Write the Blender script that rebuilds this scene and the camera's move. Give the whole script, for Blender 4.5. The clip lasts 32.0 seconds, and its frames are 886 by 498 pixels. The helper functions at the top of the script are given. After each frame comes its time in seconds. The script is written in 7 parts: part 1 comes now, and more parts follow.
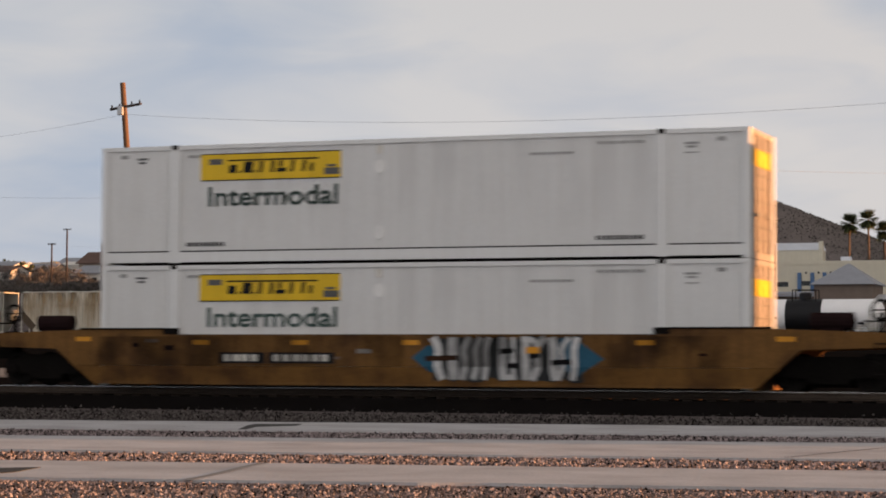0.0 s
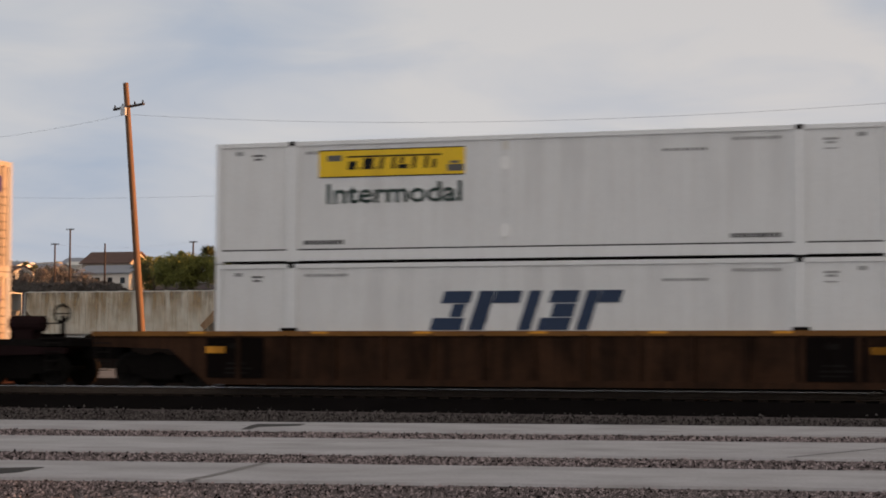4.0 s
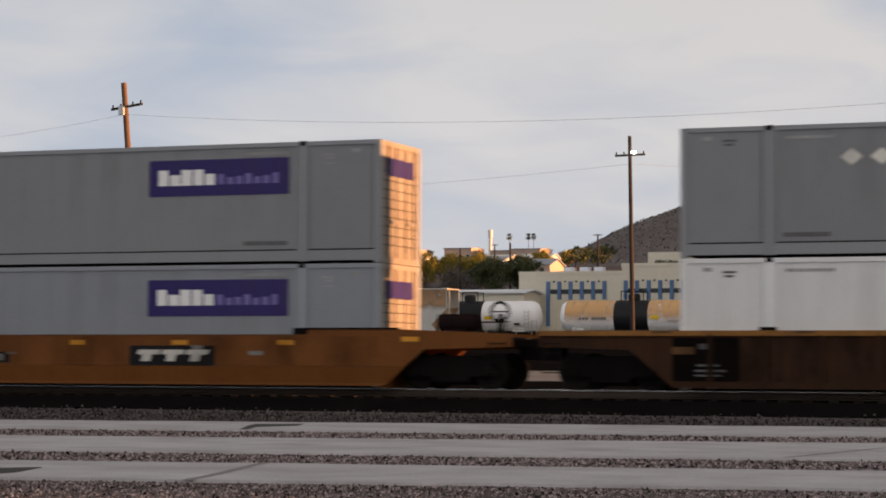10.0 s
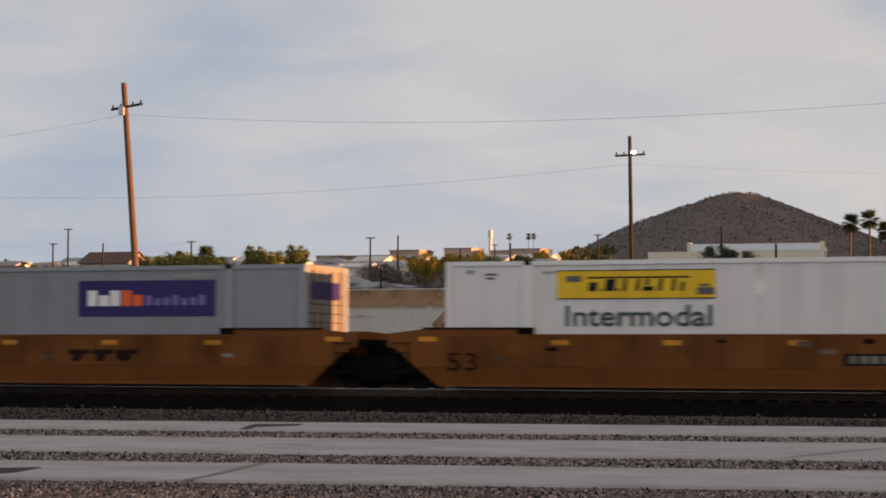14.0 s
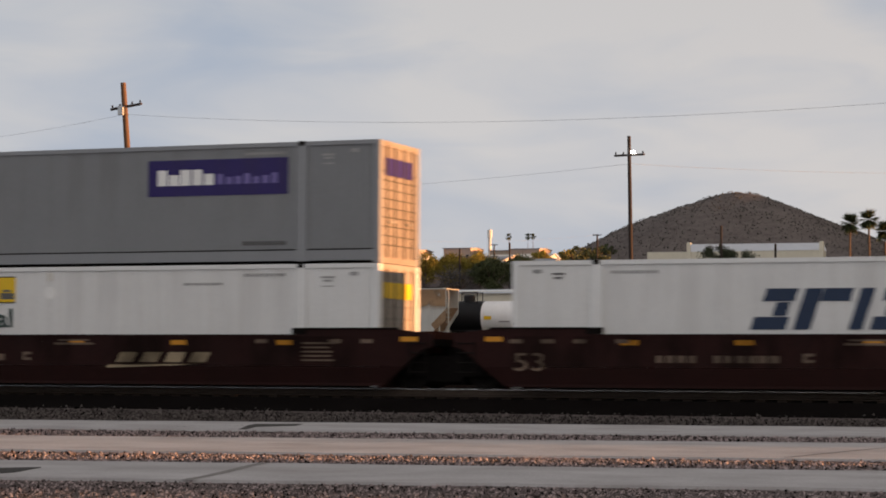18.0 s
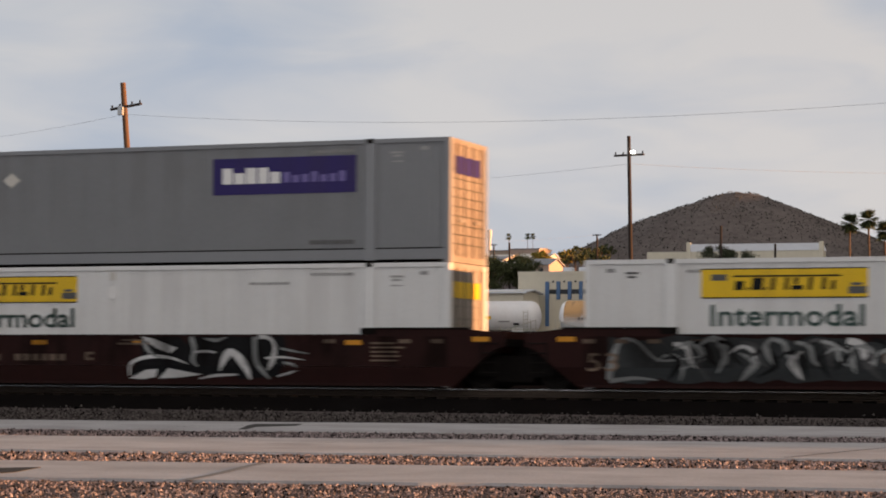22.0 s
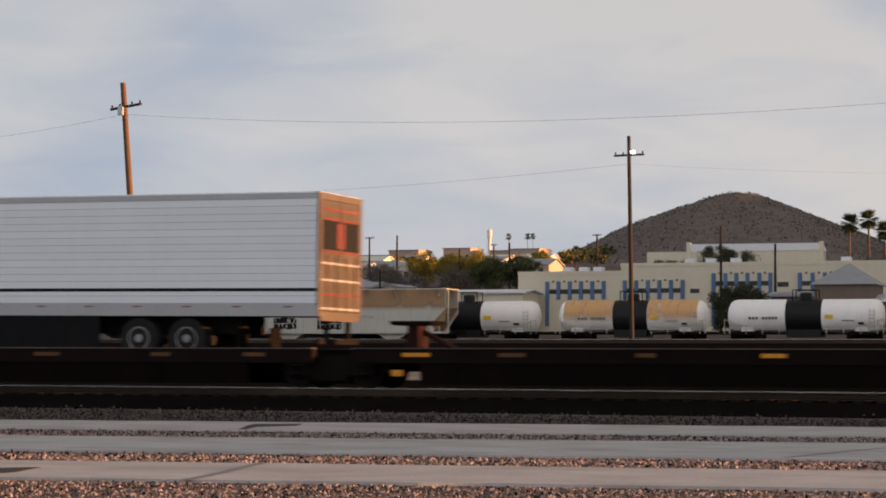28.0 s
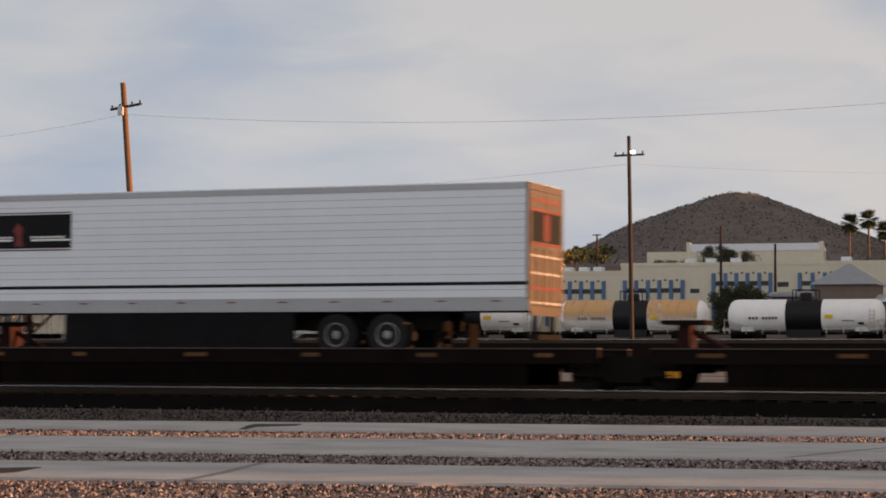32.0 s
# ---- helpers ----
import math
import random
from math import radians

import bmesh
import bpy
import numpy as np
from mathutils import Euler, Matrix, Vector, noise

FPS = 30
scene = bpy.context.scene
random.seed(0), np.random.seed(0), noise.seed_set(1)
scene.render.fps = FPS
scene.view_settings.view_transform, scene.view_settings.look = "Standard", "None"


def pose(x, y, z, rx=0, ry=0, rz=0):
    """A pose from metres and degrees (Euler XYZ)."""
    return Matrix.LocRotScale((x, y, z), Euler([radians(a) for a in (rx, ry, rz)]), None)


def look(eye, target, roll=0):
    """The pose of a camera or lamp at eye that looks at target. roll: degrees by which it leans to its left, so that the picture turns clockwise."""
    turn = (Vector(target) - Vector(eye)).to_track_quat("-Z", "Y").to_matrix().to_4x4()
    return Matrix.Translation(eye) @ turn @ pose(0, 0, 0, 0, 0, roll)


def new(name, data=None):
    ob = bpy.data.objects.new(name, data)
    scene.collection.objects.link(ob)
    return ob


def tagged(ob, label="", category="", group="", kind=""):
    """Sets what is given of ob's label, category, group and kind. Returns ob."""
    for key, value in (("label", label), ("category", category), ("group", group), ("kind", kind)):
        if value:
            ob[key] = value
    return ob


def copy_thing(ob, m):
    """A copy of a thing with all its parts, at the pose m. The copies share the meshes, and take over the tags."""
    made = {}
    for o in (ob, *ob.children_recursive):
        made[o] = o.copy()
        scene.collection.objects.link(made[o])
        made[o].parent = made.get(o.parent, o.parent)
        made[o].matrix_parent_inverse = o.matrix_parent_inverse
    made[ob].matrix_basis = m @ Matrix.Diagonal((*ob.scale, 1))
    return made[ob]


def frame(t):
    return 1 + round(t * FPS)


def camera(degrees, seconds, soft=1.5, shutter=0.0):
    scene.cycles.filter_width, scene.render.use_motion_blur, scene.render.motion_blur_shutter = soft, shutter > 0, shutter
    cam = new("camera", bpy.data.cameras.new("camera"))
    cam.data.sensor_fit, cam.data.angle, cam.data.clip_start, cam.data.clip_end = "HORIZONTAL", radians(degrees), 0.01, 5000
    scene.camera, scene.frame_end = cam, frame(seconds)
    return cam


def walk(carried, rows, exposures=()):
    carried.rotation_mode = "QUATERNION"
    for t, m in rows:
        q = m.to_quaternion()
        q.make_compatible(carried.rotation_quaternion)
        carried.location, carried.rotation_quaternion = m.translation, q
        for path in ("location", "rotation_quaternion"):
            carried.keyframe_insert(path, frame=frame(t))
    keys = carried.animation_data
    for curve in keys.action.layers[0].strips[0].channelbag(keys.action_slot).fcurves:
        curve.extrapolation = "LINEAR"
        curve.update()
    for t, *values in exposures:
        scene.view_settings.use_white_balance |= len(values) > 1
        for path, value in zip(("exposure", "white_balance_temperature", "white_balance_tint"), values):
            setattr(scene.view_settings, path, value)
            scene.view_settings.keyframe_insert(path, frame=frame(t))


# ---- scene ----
# ================= camera =================
EYE = (0.0, 0.0, 1.1)
LENS = 22.85


def aim(yaw):
    """The camera's pose: yaw in degrees to the left of the line square to the track, a slight upward tilt and lean."""
    a, p = radians(yaw), radians(3.077)
    d = Vector((-math.sin(a) * math.cos(p), math.cos(a) * math.cos(p), math.sin(p)))
    return look(EYE, Vector(EYE) + d * 50, 0.283)


cam = camera(LENS, 32.0, soft=1.85, shutter=0.27)
# the tripod settles a little in the first seconds
YAW = 20.523
walk(cam, [(t, aim(YAW + d * 0.0148)) for t, d in (
    (0, -2), (0.5, 2), (1.0, 5), (1.5, 5.5), (2.5, 5), (3.5, 3.7), (5.5, 3), (6.5, 2), (8, 1.2), (10, 0), (14.5, 0), (17, -0.8), (22, -1.5), (32, -1.5))], exposures=((0, 1.54), (2, 1.50), (5.5, 1.51), (6, 1.58), (7, 1.52), (8, 1.62), (9, 1.58), (10, 1.60), (11, 1.49), (12, 1.50), (13, 1.48), (14, 1.44), (17, 1.42), (18, 1.47), (19, 1.49), (20, 1.58), (21, 1.49), (22, 1.52), (24, 1.50), (25, 1.45), (28, 1.48), (31, 1.49), (32, 1.44)))

# ================= world and light =================
SUN_AZ = 14.4      # degrees from the track's direction, beyond the train
SUN_EL = 2.75
world = bpy.data.worlds.new("evening_sky")
scene.world = world
world.use_nodes = True
nt = world.node_tree
nt.nodes.clear()
wo = nt.nodes.new("ShaderNodeOutputWorld")
bg = nt.nodes.new("ShaderNodeBackground")
sky = nt.nodes.new("ShaderNodeTexSky")
sky.sky_type = "NISHITA"
sky.sun_disc = False
sky.sun_elevation = radians(SUN_EL)
sky.sun_rotation = radians(90 - SUN_AZ)
sky.air_density, sky.dust_density, sky.ozone_density = 1.0, 1.5, 1.5
tc = nt.nodes.new("ShaderNodeTexCoord")
mp = nt.nodes.new("ShaderNodeMapping")
mp.inputs["Scale"].default_value = (1.0, 1.0, 2.6)
mp.inputs["Rotation"].default_value = (0.0, radians(13), 0.0)
mp.inputs["Location"].default_value = (0.42, 0.3, 0.15)
n1 = nt.nodes.new("ShaderNodeTexNoise")
n1.inputs["Scale"].default_value, n1.inputs["Detail"].default_value, n1.inputs["Roughness"].default_value = 3.1, 5.0, 0.45
n1.inputs["Distortion"].default_value = 0.35
r1 = nt.nodes.new("ShaderNodeValToRGB")
r1.color_ramp.elements[0].position, r1.color_ramp.elements[1].position = 0.14, 0.60
r1.color_ramp.elements[0].color = (0.37, 0.445, 0.57, 1)
r1.color_ramp.elements[1].color = (0.64, 0.63, 0.636, 1)
sep = nt.nodes.new("ShaderNodeSeparateXYZ")
warm = nt.nodes.new("ShaderNodeMapRange")
warm.inputs[1].default_value, warm.inputs[2].default_value = -0.42, 0.9
warm.inputs[3].default_value, warm.inputs[4].default_value = 0.0, 1.0
mixw = nt.nodes.new("ShaderNodeMix")
mixw.data_type, mixw.blend_type = "RGBA", "MULTIPLY"
mixw.inputs[7].default_value = (1.14, 1.01, 0.9, 1)
high = nt.nodes.new("ShaderNodeMapRange")
high.inputs[1].default_value, high.inputs[2].default_value = 0.1, 0.9
high.inputs[3].default_value, high.inputs[4].default_value = 1.0, 0.5
back = nt.nodes.new("ShaderNodeMapRange")
back.interpolation_type = "SMOOTHSTEP"
back.inputs[1].default_value, back.inputs[2].default_value = 0.35, -0.9
back.inputs[3].default_value, back.inputs[4].default_value = 1.0, 1.62
both = nt.nodes.new("ShaderNodeMath")
both.operation = "MULTIPLY"
vm = nt.nodes.new("ShaderNodeVectorMath")
vm.operation = "SCALE"
skyk = nt.nodes.new("ShaderNodeVectorMath")
skyk.operation = "SCALE"
skyk.inputs["Scale"].default_value = 0.006
add = nt.nodes.new("ShaderNodeVectorMath")
add.operation = "ADD"
L_ = nt.links.new
L_(tc.outputs["Generated"], mp.inputs["Vector"])
L_(mp.outputs["Vector"], n1.inputs["Vector"])
lift = nt.nodes.new("ShaderNodeVectorMath")
lift.operation = "DOT_PRODUCT"
lift.inputs[1].default_value = (0.5, 0.0, 1.5)
mixf = nt.nodes.new("ShaderNodeMath")
mixf.operation = "ADD"
L_(tc.outputs["Generated"], lift.inputs[0])
L_(n1.outputs["Fac"], mixf.inputs[0])
L_(lift.outputs["Value"], mixf.inputs[1])
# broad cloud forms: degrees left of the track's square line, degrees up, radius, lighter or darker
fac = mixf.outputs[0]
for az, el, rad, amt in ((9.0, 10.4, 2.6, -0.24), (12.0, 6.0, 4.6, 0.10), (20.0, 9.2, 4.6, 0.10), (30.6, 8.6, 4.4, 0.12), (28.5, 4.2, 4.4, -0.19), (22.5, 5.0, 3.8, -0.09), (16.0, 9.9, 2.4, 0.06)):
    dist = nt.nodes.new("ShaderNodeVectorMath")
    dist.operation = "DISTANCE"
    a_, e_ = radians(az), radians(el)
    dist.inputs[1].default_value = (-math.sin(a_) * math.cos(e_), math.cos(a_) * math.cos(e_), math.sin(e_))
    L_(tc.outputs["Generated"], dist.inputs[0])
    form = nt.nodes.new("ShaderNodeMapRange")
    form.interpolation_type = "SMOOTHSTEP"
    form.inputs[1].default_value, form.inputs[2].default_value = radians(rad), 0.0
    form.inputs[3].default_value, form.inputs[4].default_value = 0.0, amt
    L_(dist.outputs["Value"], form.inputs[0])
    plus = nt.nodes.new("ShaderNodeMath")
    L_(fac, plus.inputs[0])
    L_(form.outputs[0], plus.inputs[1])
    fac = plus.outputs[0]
# thin soft streaks across the cloud sheet
mps = nt.nodes.new("ShaderNodeMapping")
mps.inputs["Scale"].default_value = (1.0, 1.0, 3.4)
mps.inputs["Rotation"].default_value = (0.0, radians(-9), 0.0)
n2 = nt.nodes.new("ShaderNodeTexNoise")
n2.inputs["Scale"].default_value, n2.inputs["Detail"].default_value, n2.inputs["Roughness"].default_value = 11.0, 6.0, 0.5
n2.inputs["Distortion"].default_value = 0.6
streaks = nt.nodes.new("ShaderNodeMapRange")
streaks.inputs[1].default_value, streaks.inputs[2].default_value = 0.3, 0.7
streaks.inputs[3].default_value, streaks.inputs[4].default_value = -0.175, 0.045
plus = nt.nodes.new("ShaderNodeMath")
L_(tc.outputs["Generated"], mps.inputs["Vector"])
L_(mps.outputs["Vector"], n2.inputs["Vector"])
L_(n2.outputs["Fac"], streaks.inputs[0])
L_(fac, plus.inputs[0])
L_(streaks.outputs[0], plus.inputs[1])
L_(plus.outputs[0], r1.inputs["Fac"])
L_(tc.outputs["Generated"], sep.inputs[0])
L_(sep.outputs[0], warm.inputs[0])
L_(warm.outputs[0], mixw.inputs[0])
L_(r1.outputs["Color"], mixw.inputs[6])
L_(sep.outputs[2], high.inputs[0])
L_(mixw.outputs[2], vm.inputs[0])
L_(sep.outputs[1], back.inputs[0])
L_(high.outputs[0], both.inputs[0])
L_(back.outputs[0], both.inputs[1])
L_(both.outputs[0], vm.inputs["Scale"])
L_(sky.outputs["Color"], skyk.inputs[0])
L_(vm.outputs[0], add.inputs[0])
L_(skyk.outputs[0], add.inputs[1])
L_(add.outputs[0], bg.inputs["Color"])
bg.inputs["Strength"].default_value = 0.34
L_(bg.outputs[0], wo.inputs["Surface"])

sun_data = bpy.data.lights.new("sun", "SUN")
sun_data.energy, sun_data.angle, sun_data.color = 5.0, radians(0.6), (1.0, 0.46, 0.19)
sun = new("sun", sun_data)
_a, _e = radians(SUN_AZ), radians(SUN_EL)
to_sun = Vector((math.cos(_a) * math.cos(_e), math.sin(_a) * math.cos(_e), math.sin(_e)))
sun.matrix_world = look(to_sun * 200, (0, 0, 0))

# ================= materials =================
MATS = {}


def mat(name, color, rough=0.6, metal=0.0, var=0.15, scale=1.2, fine=14.0, bump=0.0, streak=0.0, dirt=(0.09, 0.07, 0.055),
        dirt_amt=0.0, island=False, each=0.06, spec=0.25):
    """Principled surface with colour variation at two scales, vertical streaks, dirt and relief in the object's own space."""
    if name in MATS:
        return MATS[name]
    m = bpy.data.materials.new(name)
    m.use_nodes = True
    t = m.node_tree
    p = t.nodes["Principled BSDF"]
    p.inputs["Roughness"].default_value, p.inputs["Metallic"].default_value = rough, metal
    p.inputs["Specular IOR Level"].default_value = spec
    co = t.nodes.new("ShaderNodeTexCoord")
    a = t.nodes.new("ShaderNodeTexNoise")
    a.inputs["Scale"].default_value, a.inputs["Detail"].default_value = scale, 4
    b = t.nodes.new("ShaderNodeTexNoise")
    b.inputs["Scale"].default_value, b.inputs["Detail"].default_value = fine, 3
    t.links.new(co.outputs["Object"], a.inputs["Vector"])
    t.links.new(co.outputs["Object"], b.inputs["Vector"])
    s = t.nodes.new("ShaderNodeMath")
    s.operation = "ADD"
    t.links.new(a.outputs["Fac"], s.inputs[0])
    t.links.new(b.outputs["Fac"], s.inputs[1])
    src = s.outputs[0]
    rnd = t.nodes.new("ShaderNodeNewGeometry" if island else "ShaderNodeObjectInfo")
    k = t.nodes.new("ShaderNodeMapRange")
    k.inputs[3].default_value, k.inputs[4].default_value = -each * 4, each * 4
    t.links.new(rnd.outputs["Random Per Island" if island else "Random"], k.inputs[0])
    s2 = t.nodes.new("ShaderNodeMath")
    s2.operation = "ADD"
    t.links.new(src, s2.inputs[0])
    t.links.new(k.outputs[0], s2.inputs[1])
    mr = t.nodes.new("ShaderNodeMapRange")
    mr.clamp = False
    mr.inputs[1].default_value, mr.inputs[2].default_value = 0.6, 1.4
    mr.inputs[3].default_value, mr.inputs[4].default_value = 1 - var, 1 + var
    t.links.new(s2.outputs[0], mr.inputs[0])
    v = t.nodes.new("ShaderNodeVectorMath")
    v.operation = "SCALE"
    v.inputs[0].default_value = color
    t.links.new(mr.outputs[0], v.inputs["Scale"])
    out = v.outputs[0]
    for amt, sc in ((streak, (9, 9, 0.35)), (dirt_amt, (0.7, 0.7, 1.1))):
        if amt:
            mp_ = t.nodes.new("ShaderNodeMapping")
            mp_.inputs["Scale"].default_value = sc
            t.links.new(co.outputs["Object"], mp_.inputs["Vector"])
            n_ = t.nodes.new("ShaderNodeTexNoise")
            n_.inputs["Scale"].default_value, n_.inputs["Detail"].default_value = 1.0, 6
            t.links.new(mp_.outputs["Vector"], n_.inputs["Vector"])
            f_ = t.nodes.new("ShaderNodeMapRange")
            f_.inputs[1].default_value, f_.inputs[2].default_value = 0.45, 0.75
            f_.inputs[3].default_value, f_.inputs[4].default_value = 0.0, amt
            t.links.new(n_.outputs["Fac"], f_.inputs[0])
            x_ = t.nodes.new("ShaderNodeMix")
            x_.data_type = "RGBA"
            x_.inputs[7].default_value = (*dirt, 1)
            t.links.new(f_.outputs[0], x_.inputs[0])
            t.links.new(out, x_.inputs[6])
            out = x_.outputs[2]
    t.links.new(out, p.inputs["Base Color"])
    if bump:
        bn = t.nodes.new("ShaderNodeBump")
        bn.inputs["Strength"].default_value, bn.inputs["Distance"].default_value = bump, 0.02
        t.links.new(b.outputs["Fac"], bn.inputs["Height"])
        t.links.new(bn.outputs["Normal"], p.inputs["Normal"])
    MATS[name] = m
    return m


def veil(name, color, density, scale=(2.6, 1.0, 0.22), low=0.42, high=0.62, top=None):
    """A stain on a thin film: streaky, see-through between the streaks, fading out downwards."""
    m = bpy.data.materials.new(name)
    m.use_nodes = True
    t = m.node_tree
    p = t.nodes["Principled BSDF"]
    p.inputs["Base Color"].default_value = (*color, 1)
    p.inputs["Roughness"].default_value = 0.7
    p.inputs["Specular IOR Level"].default_value = 0.0
    co = t.nodes.new("ShaderNodeTexCoord")
    mp_ = t.nodes.new("ShaderNodeMapping")
    mp_.inputs["Scale"].default_value = scale
    n_ = t.nodes.new("ShaderNodeTexNoise")
    n_.inputs["Scale"].default_value, n_.inputs["Detail"].default_value = 1.0, 5
    f_ = t.nodes.new("ShaderNodeMapRange")
    f_.inputs[1].default_value, f_.inputs[2].default_value = low, high
    f_.inputs[3].default_value, f_.inputs[4].default_value = 0.0, density
    sp = t.nodes.new("ShaderNodeSeparateXYZ")
    edge = t.nodes.new("ShaderNodeMapRange")
    edge.interpolation_type = "SMOOTHSTEP"
    edge.inputs[1].default_value, edge.inputs[2].default_value = top if top else (-9, -8)
    mu = t.nodes.new("ShaderNodeMath")
    mu.operation = "MULTIPLY"
    t.links.new(co.outputs["Object"], mp_.inputs["Vector"])
    t.links.new(mp_.outputs["Vector"], n_.inputs["Vector"])
    t.links.new(n_.outputs["Fac"], f_.inputs[0])
    t.links.new(co.outputs["Object"], sp.inputs[0])
    t.links.new(sp.outputs[2], edge.inputs[0])
    t.links.new(f_.outputs[0], mu.inputs[0])
    t.links.new(edge.outputs[0], mu.inputs[1])
    t.links.new(mu.outputs[0], p.inputs["Alpha"])
    return m


def glow(name, color, strength):
    m = mat(name, color)
    p = m.node_tree.nodes["Principled BSDF"]
    p.inputs["Emission Color"].default_value = (*color, 1)
    p.inputs["Emission Strength"].default_value = strength
    return m


M_WHITE = mat("white_container_paint", (0.70, 0.708, 0.708), 0.5, streak=0.12, dirt=(0.40, 0.36, 0.31), var=0.05, each=0.03)
M_GREY = mat("grey_container_paint", (0.228, 0.238, 0.253), 0.5, streak=0.10, dirt=(0.2, 0.2, 0.19), var=0.06, each=0.12)
M_GREYBLUE = mat("blue_grey_container_paint", (0.258, 0.28, 0.308), 0.5, streak=0.14, dirt=(0.22, 0.22, 0.21), var=0.06, each=0.08)
M_ORANGE = mat("orange_container_paint", (0.47, 0.112, 0.012), 0.5, streak=0.12, dirt=(0.25, 0.08, 0.03), var=0.08)
M_ORANGE2 = mat("pale_orange_paint", (0.58, 0.19, 0.045), 0.5, var=0.08)
M_YELLOW = mat("yellow_decal", (0.72, 0.47, 0.015), 0.45, var=0.06)
M_BLACKTXT = mat("dark_print", (0.014, 0.015, 0.017), 0.6, var=0.1, spec=0.05)
M_YELLOWF = mat("faded_yellow_decal", (0.56, 0.47, 0.12), 0.5, var=0.1)
M_TEALTXT = mat("faded_teal_print", (0.10, 0.17, 0.155), 0.5, var=0.15)
M_GREENTXT = mat("dark_green_print", (0.04, 0.075, 0.065), 0.5, var=0.1)
M_GREYTXT = mat("grey_print", (0.10, 0.10, 0.10), 0.6, var=0.15)
M_FAINT = mat("faint_grey_print", (0.30, 0.30, 0.30), 0.6, var=0.2)
M_DIM = mat("nearly_gone_print", (0.055, 0.042, 0.038), 0.7, var=0.4, fine=5, dirt_amt=0.6, dirt=(0.02, 0.013, 0.012))
M_GREYDOOR = mat("grimy_grey_door_paint", (0.255, 0.225, 0.19), 0.55, streak=0.4, dirt=(0.16, 0.12, 0.09), dirt_amt=0.5, var=0.15)
M_GROOVE = mat("grimy_door_groove", (0.075, 0.065, 0.055), 0.7, var=0.3)
M_ROAD = mat("pale_dirt_road", (0.27, 0.24, 0.22), 0.95, var=0.25, scale=0.4, fine=8, bump=0.3, dirt_amt=0.5, dirt=(0.25, 0.21, 0.18), spec=0.0)
M_PALE = mat("pale_print", (0.62, 0.60, 0.55), 0.6, var=0.15, dirt_amt=0.4)
M_PURPLE = mat("purple_decal", (0.021, 0.011, 0.108), 0.45, var=0.08)
M_LILAC = mat("lilac_print", (0.16, 0.13, 0.34), 0.45, var=0.1)
M_ORTXT = mat("orange_red_print", (0.75, 0.12, 0.02), 0.5, var=0.1)
M_NAVY = mat("navy_print", (0.018, 0.034, 0.075), 0.45, var=0.1)
M_STENCIL = mat("worn_stencil_paint", (0.22, 0.21, 0.19), 0.7, var=0.2, dirt_amt=0.5)
M_WHITETXT = mat("white_print", (0.75, 0.75, 0.74), 0.5, var=0.05)
M_STEEL = mat("dark_steel", (0.016, 0.0145, 0.0135), 0.6, 0.2, var=0.3, bump=0.15, spec=0.0)
M_BLACK = mat("grimy_black_steel", (0.009, 0.008, 0.0075), 0.8, var=0.4, bump=0.2, spec=0.0)
M_SEAL = mat("black_rubber_seal", (0.015, 0.015, 0.015), 0.8, var=0.2, spec=0.06)
M_GALV = mat("galvanised_steel", (0.42, 0.43, 0.44), 0.42, 0.5, var=0.12)
M_OCHRE = mat("yellow_brown_car_paint", (0.165, 0.083, 0.025), 0.65, streak=0.5, dirt=(0.034, 0.016, 0.010), dirt_amt=1.0, var=0.3, spec=0.1)
M_AMBER = mat("amber_car_paint", (0.165, 0.060, 0.014), 0.6, streak=0.3, dirt=(0.09, 0.033, 0.012), dirt_amt=0.35, var=0.14, spec=0.12)
M_BROWN = mat("rusty_brown_car_paint", (0.043, 0.021, 0.012), 0.75, streak=0.7, dirt=(0.022, 0.012, 0.008), dirt_amt=0.5, var=0.25, bump=0.2, spec=0.06)
M_UMBER = mat("dark_umber_car_paint", (0.042, 0.021, 0.012), 0.75, streak=0.7, dirt=(0.014, 0.009, 0.007), dirt_amt=0.6, var=0.3, bump=0.2, spec=0.04)
M_CHORD = mat("worn_yellow_chord_paint", (0.22, 0.10, 0.025), 0.65, streak=0.2, dirt=(0.12, 0.06, 0.03), dirt_amt=0.6, var=0.25, spec=0.12)
M_MAROON = mat("maroon_car_paint", (0.024, 0.0095, 0.0088), 0.65, streak=0.3, dirt=(0.013, 0.009, 0.008), dirt_amt=0.35, var=0.2, spec=0.06)
M_DARKCAR = mat("sooty_brown_car_paint", (0.019, 0.0108, 0.0115), 0.7, streak=0.4, dirt=(0.009, 0.007, 0.006), dirt_amt=0.5, var=0.3, bump=0.2, spec=0.0)
M_COAL = mat("black_car_paint", (0.006, 0.005, 0.0048), 0.6, streak=0.3, dirt=(0.012, 0.008, 0.006), dirt_amt=0.35, var=0.25, spec=0.0)
M_CHOC = mat("chocolate_car_paint", (0.017, 0.0105, 0.0098), 0.7, streak=0.4, dirt=(0.008, 0.006, 0.006), dirt_amt=0.5, var=0.3, spec=0.0)
M_REFL = mat("yellow_reflector", (0.6, 0.26, 0.015), 0.35, var=0.08)
M_REFLD = mat("grimy_amber_reflector", (0.10, 0.045, 0.011), 0.5, var=0.3, dirt_amt=0.6, dirt=(0.05, 0.025, 0.012))
M_DECK = mat("rusty_deck_edge", (0.009, 0.0055, 0.005), 0.75, var=0.4, scale=0.8, dirt_amt=0.6, dirt=(0.012, 0.009, 0.008), spec=0.05)
